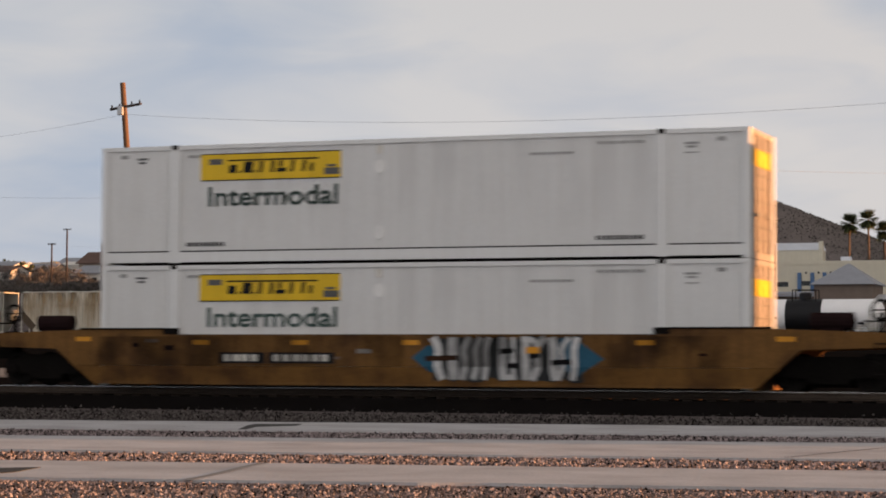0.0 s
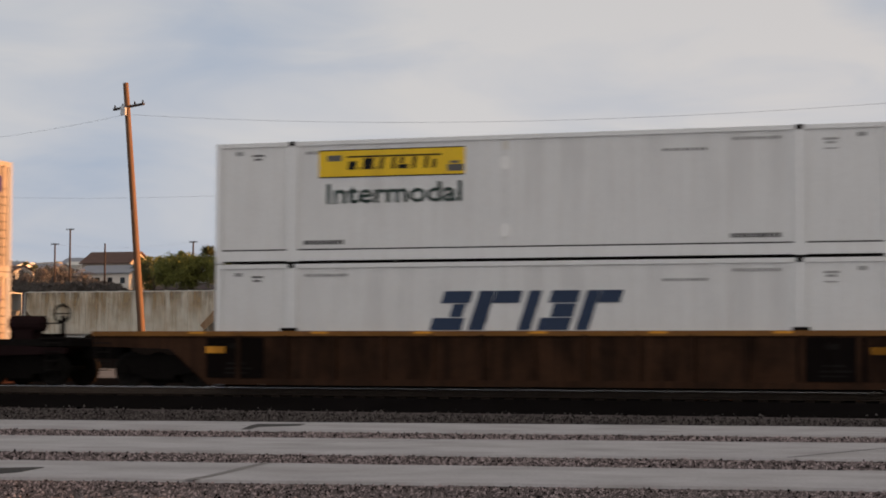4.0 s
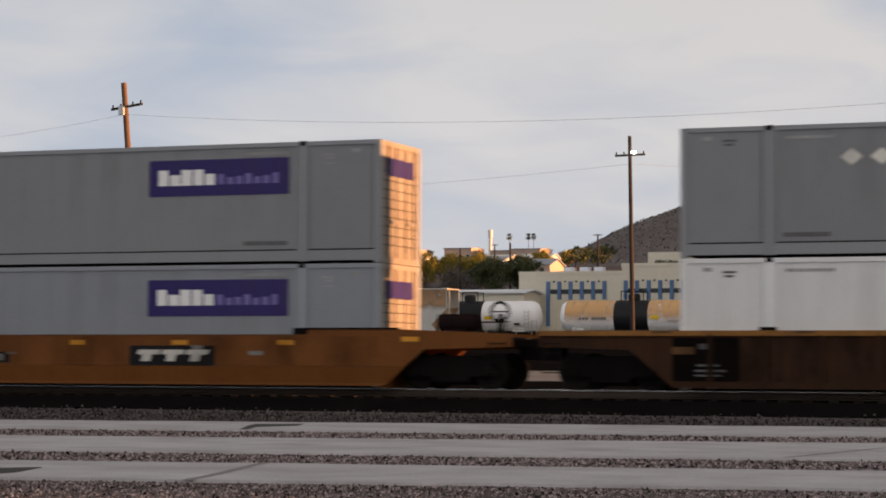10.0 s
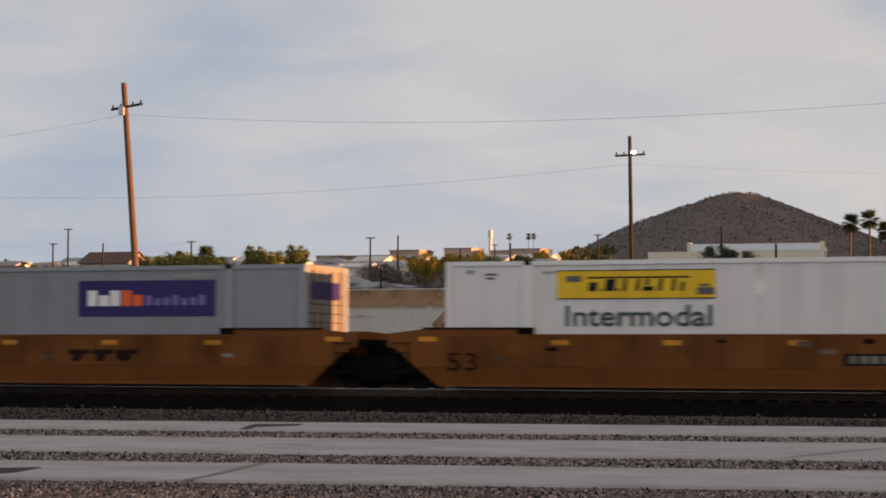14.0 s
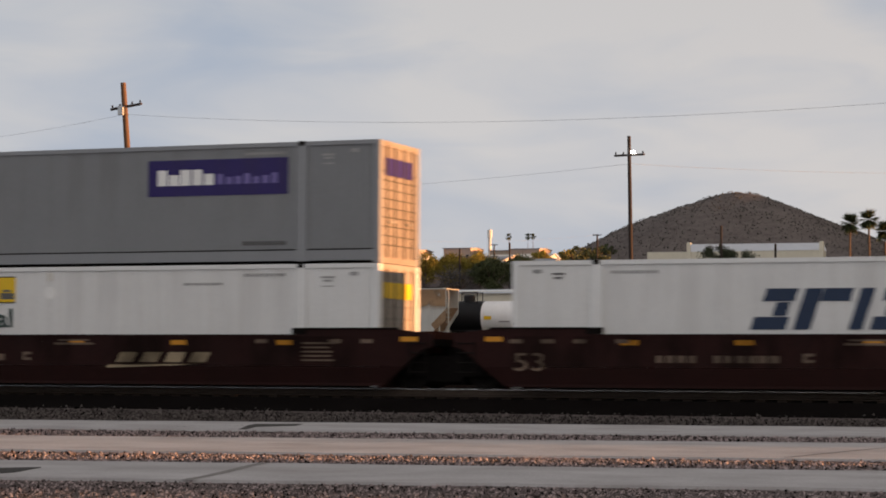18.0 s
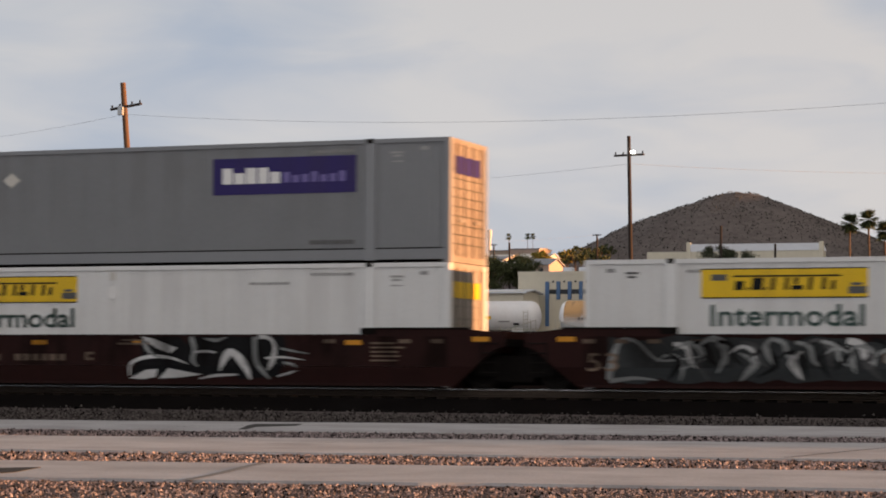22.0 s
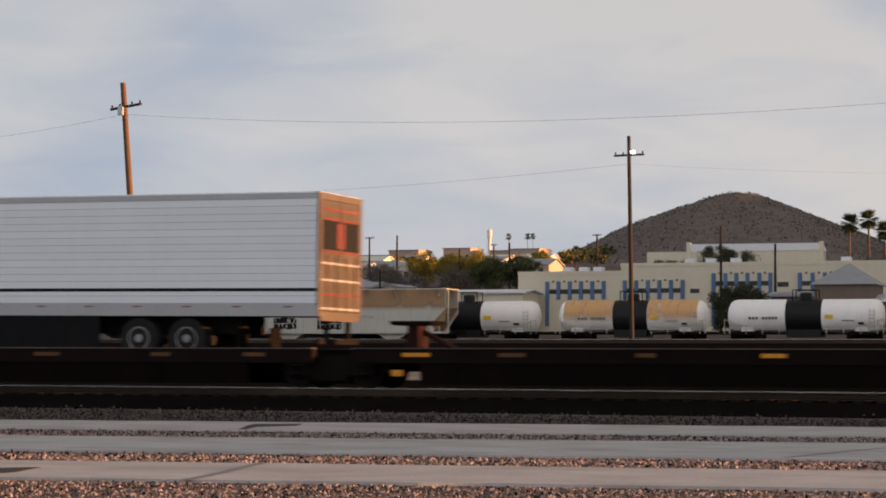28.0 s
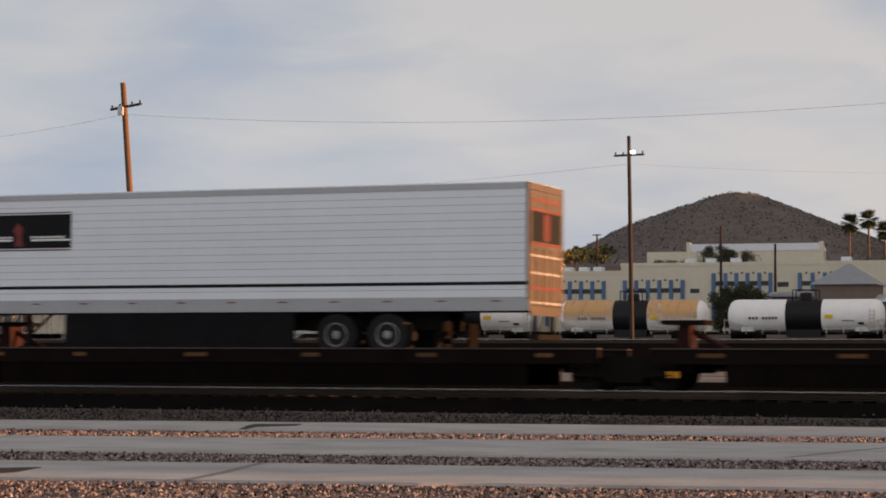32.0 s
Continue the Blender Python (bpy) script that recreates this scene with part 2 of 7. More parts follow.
# worn steel, painted paler than the deck for the glint along its edge
M_DECKTOP = mat("worn_glint_deck_steel", (0.10, 0.085, 0.08), 0.55, 0.3, var=0.5, scale=0.7, dirt_amt=0.7, dirt=(0.02, 0.015, 0.012))
M_WHITEDOOR = mat("grimy_white_door_paint", (0.29, 0.265, 0.235), 0.55, streak=0.45, dirt=(0.22, 0.17, 0.13), dirt_amt=0.55, var=0.15)
M_TYRE = mat("tyre_rubber", (0.02, 0.02, 0.021), 0.85, var=0.2, spec=0.06)
M_ALU = mat("aluminium_rim", (0.23, 0.235, 0.245), 0.45, 0.4, var=0.2, fine=6)
M_TRAILER = mat("white_trailer_panel", (0.715, 0.77, 0.835), 0.42, var=0.04, streak=0.06, dirt=(0.5, 0.5, 0.5))
M_TRGREY = mat("grey_trailer_rail", (0.36, 0.37, 0.39), 0.45, 0.3, var=0.1)
M_DOORM = mat("brushed_door_steel", (0.115, 0.095, 0.078), 0.45, 0.4, var=0.35, scale=2.5, streak=0.4, dirt=(0.05, 0.035, 0.026), dirt_amt=0.4)
M_SKIRT = mat("dark_trailer_skirt", (0.010, 0.011, 0.013), 0.7, var=0.3, dirt_amt=0.5, dirt=(0.02, 0.017, 0.014), spec=0.03)
M_RAIL = mat("rail_steel", (0.07, 0.055, 0.045), 0.6, 0.5, var=0.2, spec=0.0)
M_RAILTOP = mat("polished_rail_head", (0.62, 0.6, 0.58), 0.22, 0.9, var=0.1)
M_TIE = mat("weathered_sleeper", (0.028, 0.022, 0.019), 0.9, var=0.3, bump=0.5, spec=0.0)
M_CONC = mat("worn_concrete", (0.395, 0.386, 0.394), 0.85, var=0.22, scale=0.9, fine=26, bump=0.25, dirt_amt=0.6, dirt=(0.27, 0.255, 0.25), spec=0.0)
M_PATCH = mat("dark_asphalt_patch", (0.06, 0.058, 0.056), 0.8, var=0.2, fine=40, bump=0.3, spec=0.06)
M_SEAM = mat("sunken_concrete_seam", (0.25, 0.24, 0.235), 0.9, var=0.2, fine=30, spec=0.0)
# ballast with the shade under and behind the train put into its colour
M_YARD = mat("shade_blackened_ballast", (0.0075, 0.0066, 0.0064), 0.95, var=0.35, scale=0.8, fine=25, bump=0.6, spec=0.0)
M_STONE = mat("brown_gravel", (0.172, 0.143, 0.143), 0.9, var=0.45, island=True, each=0.3, bump=0.3, spec=0.0)
M_BALLAST = mat("dark_ballast", (0.060, 0.053, 0.051), 0.9, var=0.3, island=True, each=0.35, bump=0.3, spec=0.0)


def ground_mat():
    m = mat("gravelly_desert_ground", (0.107, 0.091, 0.09), 0.95, var=0.35, scale=0.5, fine=30, bump=0.7, dirt_amt=0.5, dirt=(0.05, 0.043, 0.038), spec=0.0)
    return m


# ================= building helpers =================
def bx(bm, x0, y0, z0, x1, y1, z1):
    """A box between two corners."""
    v = [bm.verts.new((x, y, z)) for x in (x0, x1) for y in (y0, y1) for z in (z0, z1)]
    for f in ((0, 1, 3, 2), (4, 6, 7, 5), (0, 4, 5, 1), (2, 3, 7, 6), (0, 2, 6, 4), (1, 5, 7, 3)):
        bm.faces.new([v[i] for i in f])
    return v


def bar(bm, a, b, r, n=6, r2=None):
    """A round bar from a to b."""
    a, b = Vector(a), Vector(b)
    d = (b - a).normalized()
    s = d.cross(Vector((0, 0, 1)) if abs(d.z) < 0.9 else Vector((1, 0, 0))).normalized()
    u = d.cross(s)
    r2 = r if r2 is None else r2
    rings = []
    for c, rr in ((a, r), (b, r2)):
        rings.append([bm.verts.new(c + (s * math.cos(2 * math.pi * i / n) + u * math.sin(2 * math.pi * i / n)) * rr) for i in range(n)])
    for i in range(n):
        bm.faces.new((rings[0][i], rings[0][(i + 1) % n], rings[1][(i + 1) % n], rings[1][i]))
    bm.faces.new(rings[0][::-1])
    bm.faces.new(rings[1])


def slab(bm, pts, y0, y1):
    """An x-z outline with thickness from y0 to y1."""
    a = [bm.verts.new((x, y0, z)) for x, z in pts]
    b = [bm.verts.new((x, y1, z)) for x, z in pts]
    bm.faces.new(a)
    bm.faces.new(b[::-1])
    n = len(pts)
    for i in range(n):
        bm.faces.new((a[i], b[i], b[(i + 1) % n], a[(i + 1) % n]))


def lathe(bm, prof, axis="x", n=20, c=(0, 0, 0)):
    """A turned shape: prof is (along, radius) pairs."""
    rings = []
    for t, r in prof:
        ring = []
        for i in range(n):
            q, w = math.cos(2 * math.pi * i / n) * r, math.sin(2 * math.pi * i / n) * r
            co = {"x": (t, q, w), "y": (q, t, w), "z": (q, w, t)}[axis]
            ring.append(bm.verts.new((co[0] + c[0], co[1] + c[1], co[2] + c[2])))
        rings.append(ring)
    for a, b in zip(rings, rings[1:]):
        for i in range(n):
            bm.faces.new((a[i], a[(i + 1) % n], b[(i + 1) % n], b[i]))
    bm.faces.new(rings[0][::-1])
    bm.faces.new(rings[-1])


def mesh_of(name, bm, material, smooth=False):
    bmesh.ops.recalc_face_normals(bm, faces=bm.faces)
    me = bpy.data.meshes.new(name)
    bm.to_mesh(me)
    bm.free()
    me.materials.append(material)
    if smooth:
        me.shade_smooth()
        me.set_sharp_from_angle(angle=radians(40))
    return me


def part(name, bm, material, parent, label="", smooth=False, at=None):
    """One mesh object under a thing or under a part."""
    ob = new(name, bm if isinstance(bm, bpy.types.Mesh) else mesh_of(name, bm, material, smooth))
    ob.parent = parent
    if at is not None:
        ob.matrix_basis = at
    if label:
        ob["label"] = label
    return ob


def boxpart(name, dims, material, parent, label=""):
    bm = bmesh.new()
    for d in (dims if isinstance(dims[0], (tuple, list)) else [dims]):
        bx(bm, *d)
    return part(name, bm, material, parent, label)


def thing(name, label, category, group="", m=None, kind=""):
    ob = new(name)
    ob.empty_display_size = 0.3
    if m is not None:
        ob.matrix_basis = m
    return tagged(ob, label, category, group, kind)


def solid(name, bm, material, label, category="", kind="", group="", smooth=False):
    return tagged(new(name, mesh_of(name, bm, material, smooth)), label, category, group, kind)


def lettering(name, words, size, material, parent, x, y, z, width=None, label="", shear=0.0, bold=0.0):
    """Flat letters on a wall that faces the camera side (-y), left end at x, baseline at z."""
    cu = bpy.data.curves.new(name, "FONT")
    cu.body, cu.size, cu.extrude, cu.shear, cu.offset = words, size, 0.004, shear, bold
    tmp = bpy.data.objects.new(name, cu)
    scene.collection.objects.link(tmp)
    bpy.context.view_layer.update()
    me = bpy.data.meshes.new_from_object(tmp)
    bpy.data.objects.remove(tmp)
    xs = [v.co.x for v in me.vertices]
    k = (width / (max(xs) - min(xs))) if width else 1.0
    x_min = min(xs)
    me.transform(Matrix(((k, 0, 0, -x_min * k), (0, 0, -1, 0), (0, 1, 0, 0), (0, 0, 0, 1))))
    me.materials.append(material)
    ob = part(name, me, material, parent, label)
    ob.matrix_basis = pose(x, y, z)
    return ob


# ================= train timetable =================
# distance gone by the train at t seconds, slowing slightly from 16.6 to 15.7 m/s
SPEED = (256.94616, -1.34043, 0.28124, -1.13905, 0.08895)


def gone(t):
    u = (t - 16) / 16
    w = sum(c * u ** (i + 1) for i, c in enumerate(SPEED))
    w0 = sum(c * (-1) ** (i + 1) for i, c in enumerate(SPEED))
    return w - w0


TIMES = [0, 1, 2, 3, 4, 6, 8, 10, 12, 14, 16, 18, 20, 22, 24, 26, 28, 29, 30, 31, 32]
RAIL = 0.58       # top of rail
TY = 48.69        # track centre line
TRAIN = []        # (thing, x at the start, z, tilt)
WHEELS = []       # (wheelset, its place in its car, x of the car at the start)
CL, CW, CH = 16.154, 2.591, 2.904

# ================= ground =================
PROFILE = ((-80, 0), (44.0, 0), (45.4, 0.04), (46.7, 0.36), (50.7, 0.36), (52.0, 0.3), (55, 0.42), (105, 2.22), (130, 2.6), (150, 2.8), (168, 2.95), (180, 3.1),
           (200, 4.3), (230, 6.3), (260, 9.2), (300, 12.0), (330, 14.0), (420, 20), (500, 25), (600, 30), (800, 38), (1200, 52), (2500, 95), (4500, 150))


def ground_z(y, x=-150.0):
    """Height of the land: flat beside the camera, rising beyond the yard, with a level plot for the long cream building."""
    z = float(np.interp(y, [p[0] for p in PROFILE], [p[1] for p in PROFILE]))
    k = min(1.0, max(0.0, (x + 108) / 18)) * min(1.0, max(0.0, (y - 190) / 30)) * min(1.0, max(0.0, (400 - y) / 100))
    return z * (1 - k) + k * min(z, 4.6)


def build_ground():
    ys = [-80, -40, -10, 0, 10, 20, 30, 40] + [p[0] for p in PROFILE[1:]] + [70, 85, 125, 215, 245, 280, 360, 390, 460, 550, 700, 1000, 1800]
    ys = sorted(set(ys))
    xs = [-3500, -2000, -1200, -900, -700, -600, -500] + list(range(-450, 61, 15)) + [100, 200, 300, 450, 600, 900, 2000, 3500]
    bm = bmesh.new()
    rows = []
    for y in ys:
        k = 0 if y < 185 else min(1.0, (y - 185) / 120)
        rows.append([bm.verts.new((x, y, ground_z(y, x) + k * 1.2 * noise.noise(Vector((x * 0.02, y * 0.02, 3))))) for x in xs])
    for a, b in zip(rows, rows[1:]):
        for i in range(len(xs) - 1):
            bm.faces.new((a[i], a[i + 1], b[i + 1], b[i]))
    solid("ground", bm, ground_mat(), "brown gravelly desert ground rising to a town", "ground", "structure", smooth=True)


build_ground()



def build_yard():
    """Ballast under all tracks, a hand above the ground; its near-black is painted shade."""
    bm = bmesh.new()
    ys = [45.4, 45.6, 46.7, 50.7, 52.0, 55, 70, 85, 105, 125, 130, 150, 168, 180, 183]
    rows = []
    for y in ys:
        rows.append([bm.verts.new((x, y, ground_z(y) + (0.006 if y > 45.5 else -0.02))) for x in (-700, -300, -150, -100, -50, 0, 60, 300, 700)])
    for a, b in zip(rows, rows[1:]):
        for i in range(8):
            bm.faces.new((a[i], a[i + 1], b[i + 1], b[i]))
    solid("ballast_bed", bm, M_YARD, "ballast bed under the yard tracks, blackened in colour for shade", "ground", "structure")


build_yard()


def build_service_road():
    """A pale dirt road along the far side of the main track."""
    bm = bmesh.new()
    rows = [[bm.verts.new((x, y + 0.25 * math.sin(x * 0.13 + y), ground_z(y) + (0.014 if 62 < y < 71 else -0.03))) for x in range(-240, 161, 4)] for y in (62.2, 63.2, 64.4, 66.5, 68.6, 70.2, 71.2)]
    for a, b in zip(rows, rows[1:]):
        for i in range(len(a) - 1):
            bm.faces.new((a[i], a[i + 1], b[i + 1], b[i]))
    solid("road", bm, M_ROAD, "pale dirt service road beside the main track", "road", "structure", smooth=True)


build_service_road()

# concrete strips: far edge and near edge as (y at x = -15, slope)
STRIPS = (((39.0, 0.224), (33.46, 0.19)), ((29.68, 0.245), (24.24, 0.187)), ((21.15, 0.196), (17.49, 0.202)))


def build_strips():
    rng = random.Random(5)
    for far, near in STRIPS:
        bm = bmesh.new()
        n = 96
        top, bot = [], []
        for i in range(n + 1):
            x = -46 + i * 58 / n
            yf = far[0] + far[1] * (x + 15) + rng.uniform(-0.05, 0.05)
            yn = near[0] + near[1] * (x + 15) + rng.uniform(-0.05, 0.05)
            top.append((x, yf))
            bot.append((x, yn))
        for i in range(n):
            q = [top[i], top[i + 1], bot[i + 1], bot[i]]
            a = [bm.verts.new((x, y, 0.03)) for x, y in q]
            bm.faces.new(a)
        bmesh.ops.remove_doubles(bm, verts=bm.verts, dist=0.001)
        ext = bmesh.ops.extrude_face_region(bm, geom=list(bm.faces))
        bmesh.ops.translate(bm, verts=[v for v in ext["geom"] if isinstance(v, bmesh.types.BMVert)], vec=(0, 0, -0.09))
        solid("pavement", bm, M_CONC, "long worn grey concrete strip in gravel", "pavement", "structure")


build_strips()


def flat_patch(name, pts, material, label):
    bm = bmesh.new()
    a = [bm.verts.new((x, y, 0.036)) for x, y in pts]
    b = [bm.verts.new((x, y, -0.02)) for x, y in pts]
    bm.faces.new(a)
    for i in range(len(pts)):
        bm.faces.new((a[i], b[i], b[(i + 1) % len(pts)], a[(i + 1) % len(pts)]))
    solid(name, bm, material, label, "pavement", "structure")


flat_patch("asphalt_patch", ((-16.17, 33.47), (-16.06, 33.53), (-16.58, 35.02), (-16.28, 36.05), (-16.65, 37.17), (-17.41, 36.71), (-17.1, 35.78)), M_PATCH, "dark asphalt patch let into a concrete strip")
flat_patch("asphalt_patch", ((-11.67, 18.47), (-11.65, 19.05), (-11.97, 20.06), (-12.37, 19.57)), M_PATCH, "dark asphalt patch let into a concrete strip")


def crack(points, wide=0.018):
    """A thin tarred crack across a concrete strip."""
    bm = bmesh.new()
    for (x0, y0), (x1, y1) in zip(points, points[1:]):
        d = Vector((x1 - x0, y1 - y0, 0)).normalized()
        n = Vector((-d.y, d.x, 0)) * wide
        a, b = Vector((x0, y0, 0.034)), Vector((x1, y1, 0.034))
        v = [bm.verts.new(p) for p in (a - n, b - n, b + n, a + n)]
        bm.faces.new(v)
    solid("pavement_crack", bm, M_SEAM if wide > 0.03 else M_PATCH, "dark tarred crack across a concrete strip", "crack", "structure")


crack(((-9.47, 18.48), (-9.59, 19.12), (-9.82, 20.02), (-10.16, 21.26), (-10.35, 22.09)), 0.05)
crack(((-5.4, 26.2), (-5.2, 27.6), (-4.9, 29.6), (-4.4, 31.9)))
crack(((-12.9, 27.6), (-11.9, 28.7), (-11.4, 30.3)))
crack(((-17.9, 34.2), (-17.3, 35.2), (-16.95, 36.1)))


def stones(name, label, material, spots, sizes, seed):
    """Loose stones as one mesh: spots is an array of x, y, z."""
    rs = np.random.RandomState(seed)
    n = len(spots)
    base = np.array([(1, 0, 0), (-1, 0, 0), (0, 1, 0), (0, -1, 0), (0, 0, 1), (0, 0, -1)], float)
    tri = np.array([(0, 2, 4), (2, 1, 4), (1, 3, 4), (3, 0, 4), (2, 0, 5), (1, 2, 5), (3, 1, 5), (0, 3, 5)])
    size = rs.uniform(sizes[0], sizes[1], n) * rs.choice([0.6, 0.8, 1.0, 1.5], n)
    v = base[None] * rs.uniform(0.55, 1.2, (n, 6, 1)) * size[:, None, None] * np.array([1, 1, 1.05])
    a = rs.uniform(0, 6.28, n)
    c, s = np.cos(a)[:, None], np.sin(a)[:, None]
    w = np.stack([v[..., 0] * c - v[..., 1] * s, v[..., 0] * s + v[..., 1] * c, v[..., 2] + rs.uniform(-.3, .3, (n, 1)) * v[..., 0]], -1) + spots[:, None, :]
    me = bpy.data.meshes.new(name)
    me.from_pydata(w.reshape(-1, 3), [], (tri[None] + 6 * np.arange(n)[:, None, None]).reshape(-1, 3).tolist())
    me.materials.append(material)
    tagged(new(name, me), label, "gravel", "", "stuff")


def scatter(lo, hi, n, seed):
    """Random places between two edges, over the stretch beside the camera; zf gives the height."""
    rs = np.random.RandomState(seed)
    y = rs.uniform(14.0, 47.2, n * 14)
    x = rs.uniform(-32, -1, n * 14)
    inside = (x > -0.68 * y - 0.6) & (x < -0.12 * y + 0.3)
    w = 0.12 * rs.randn(n * 14)
    inside &= (y > lo(x) + w) & (y < hi(x) + w)
    x, y = x[inside][:n], y[inside][:n]
    return np.stack([x, y, np.interp(y, [p[0] for p in PROFILE], [p[1] for p in PROFILE])], -1)


def edge(e):
    return lambda x: e[0] + e[1] * (x + 15)


stones("gravel", "loose brown gravel in front of a concrete strip", M_STONE, scatter(lambda x: 0 * x + 13, edge(STRIPS[2][1]), 40000, 1), (0.005, 0.0155), 11)
stones("gravel", "loose brown gravel between concrete strips", M_STONE, scatter(edge(STRIPS[2][0]), edge(STRIPS[1][1]), 26000, 2), (0.007, 0.021), 12)
stones("gravel", "loose grey gravel between concrete strips", M_STONE, scatter(edge(STRIPS[1][0]), edge(STRIPS[0][1]), 22000, 3), (0.008, 0.024), 13)
stones("ballast", "dark crushed stone ballast beside the rails", M_BALLAST, scatter(edge(STRIPS[0][0]), lambda x: 0 * x + 45.55, 32000, 4), (0.014, 0.036), 14)

# ================= tracks =================


def rail_mesh(x0, x1):
    prof = ((-0.075, 0), (-0.075, 0.02), (-0.012, 0.045), (-0.012, 0.125), (-0.037, 0.135), (-0.037, 0.168), (0.037, 0.168), (0.037, 0.135), (0.012, 0.125), (0.012, 0.045), (0.075, 0.02), (0.075, 0))
    bm = bmesh.new()
    a = [bm.verts.new((x0, y, z)) for y, z in prof]
    b = [bm.verts.new((x1, y, z)) for y, z in prof]
    n = len(prof)
    for i in range(n):
        bm.faces.new((a[i], b[i], b[(i + 1) % n], a[(i + 1) % n]))
    return mesh_of("rail", bm, M_RAIL)


def build_track(y, z, x0, x1, ties, label):
    tr = thing("railway_track", label, "track", "yard tracks", pose(0, y, z), "structure")
    me = rail_mesh(x0, x1)
    bm = bmesh.new()
    bx(bm, x0, -0.034, 0.168, x1, 0.034, 0.174)
    head = mesh_of("rail_head", bm, M_RAILTOP)
    for s in (-0.7525, 0.7525):
        part("rail", me, M_RAIL, tr, at=pose(0, s, -0.174))
        part("rail_head", head, M_RAILTOP, tr, "polished running surface", at=pose(0, s, -0.174))
    bm = bmesh.new()
    bx(bm, -0.11, -1.3, -0.3, 0.11, 1.3, -0.18)
    tie = mesh_of("sleeper", bm, M_TIE)
    x = ties[0]
    while x < ties[1]:
        part("sleeper", tie, M_TIE, tr, at=pose(x + random.uniform(-0.03, 0.03), random.uniform(-0.04, 0.04), 0, 0, 0, random.uniform(-1.5, 1.5)))
        x += 0.53
    return tr


build_track(TY, RAIL, -640, 640, (-40, 4), "steel rails on weathered sleepers in dark ballast")
for yy in (111.0, 127.0, 144.0):
    build_track(yy, ground_z(yy) + 0.26, -220, 120, (-1, -1), "rusty yard track behind the passing train")
for yy in (169.5, 175.5):
    build_track(yy, ground_z(yy) + 0.24, -250, 120, (-1, -1), "yard track under parked freight wagons")

# ================= containers =================
PITCH = 0.158


def corrugated(x0, x1, y, z0, z1, depth=0.03, pitch=PITCH):
    """A ribbed steel wall sheet along x whose ribs stand out to -y."""
    bm = bmesh.new()
    prof = []
    x = x0
    while x < x1 - 0.01:
        for dx, d in ((0.0, depth), (0.26, depth), (0.34, 0.0), (0.86, 0.0), (0.94, depth)):
            if x + dx * pitch < x1:
                prof.append((x + dx * pitch, y + d))
        x += pitch
    prof.append((x1, y + depth))
    a = [bm.verts.new((px, py, z0)) for px, py in prof]
    b = [bm.verts.new((px, py, z1)) for px, py in prof]
    for i in range(len(prof) - 1):
        bm.faces.new((a[i], a[i + 1], b[i + 1], b[i]))
    e0, e1 = bm.verts.new((x1, y + 0.075, z0)), bm.verts.new((x1, y + 0.075, z1))
    e2, e3 = bm.verts.new((x0, y + 0.075, z0)), bm.verts.new((x0, y + 0.075, z1))
    bm.faces.new((a[-1], e0, e1, b[-1]))
    bm.faces.new((e0, e2, e3, e1))
    bm.faces.new((e2, a[0], b[0], e3))
    bm.faces.new(b + [e1, e3])
    bm.faces.new((a + [e0, e2])[::-1])
    return bm


def bars(x, z, specs, y, material, parent, name="marking", label=""):
    """Unreadable print as plain bars: specs are (dx, dz, width, height)."""
    bm = bmesh.new()
    for dx, dz, w, h in specs:
        bx(bm, x + dx, y - 0.003, z + dz, x + dx + w, y + 0.004, z + dz + h)
    return part(name, bm, material, parent, label)


def print_bars(rng, width, height, n, gap=0.25):
    out, w = [], width / n
    for i in range(n):
        out.append((i * w, 0, w * (1 - gap * rng.uniform(0.6, 1.4)), height))
    return out


def polyline(bm, pts, width, y, close=False):
    """A flat painted stroke through (x, z) points on a wall facing -y."""
    left, right = [], []
    for i, p in enumerate(pts):
        q0, q1 = pts[max(0, i - 1)], pts[min(len(pts) - 1, i + 1)]
        dx, dz = q1[0] - q0[0], q1[1] - q0[1]
        ln = math.hypot(dx, dz) or 1.0
        nx, nz = -dz / ln * width / 2, dx / ln * width / 2
        left.append((bm.verts.new((p[0] + nx, y - 0.0005 * i, p[1] + nz)), bm.verts.new((p[0] + nx, y + 0.006, p[1] + nz))))
        right.append((bm.verts.new((p[0] - nx, y - 0.0005 * i, p[1] - nz)), bm.verts.new((p[0] - nx, y + 0.006, p[1] - nz))))
    for i in range(len(pts) - 1):
        bm.faces.new((left[i][0], left[i + 1][0], right[i + 1][0], right[i][0]))
        bm.faces.new((left[i][0], left[i][1], left[i + 1][1], left[i + 1][0]))
        bm.faces.new((right[i][0], right[i + 1][0], right[i + 1][1], right[i][1]))


V_STAIN = veil("wet_rain_stain", (0.10, 0.10, 0.10), 0.55, (1.7, 1.0, 0.16), 0.44, 0.60, (0.5, 1.7))
V_STAIN2 = veil("fainter_rain_stain", (0.09, 0.09, 0.09), 0.62, (2.4, 1.0, 0.12), 0.44, 0.6, (0.36, 1.2))
V_STREAK = veil("rib_rain_stain", (0.05, 0.05, 0.05), 0.8, (3.0, 1.0, 0.2), 0.2, 0.5, (0.1, 0.7))
M_FADED = mat("faded_cream_stencil", (0.16, 0.115, 0.085), 0.7, var=0.35, fine=6, dirt_amt=0.6, dirt=(0.04, 0.02, 0.018))
V_SOOTY = veil("soot_streaks", (0.010, 0.008, 0.007), 0.5, (0.9, 1.0, 0.45), 0.46, 0.64)
V_SOOTY2 = veil("soot_patches", (0.010, 0.008, 0.007), 0.5, (1.7, 1.0, 0.7), 0.48, 0.68)
V_SOOTY3 = veil("light_soot", (0.03, 0.015, 0.008), 0.4, (1.1, 1.0, 0.8), 0.45, 0.75)
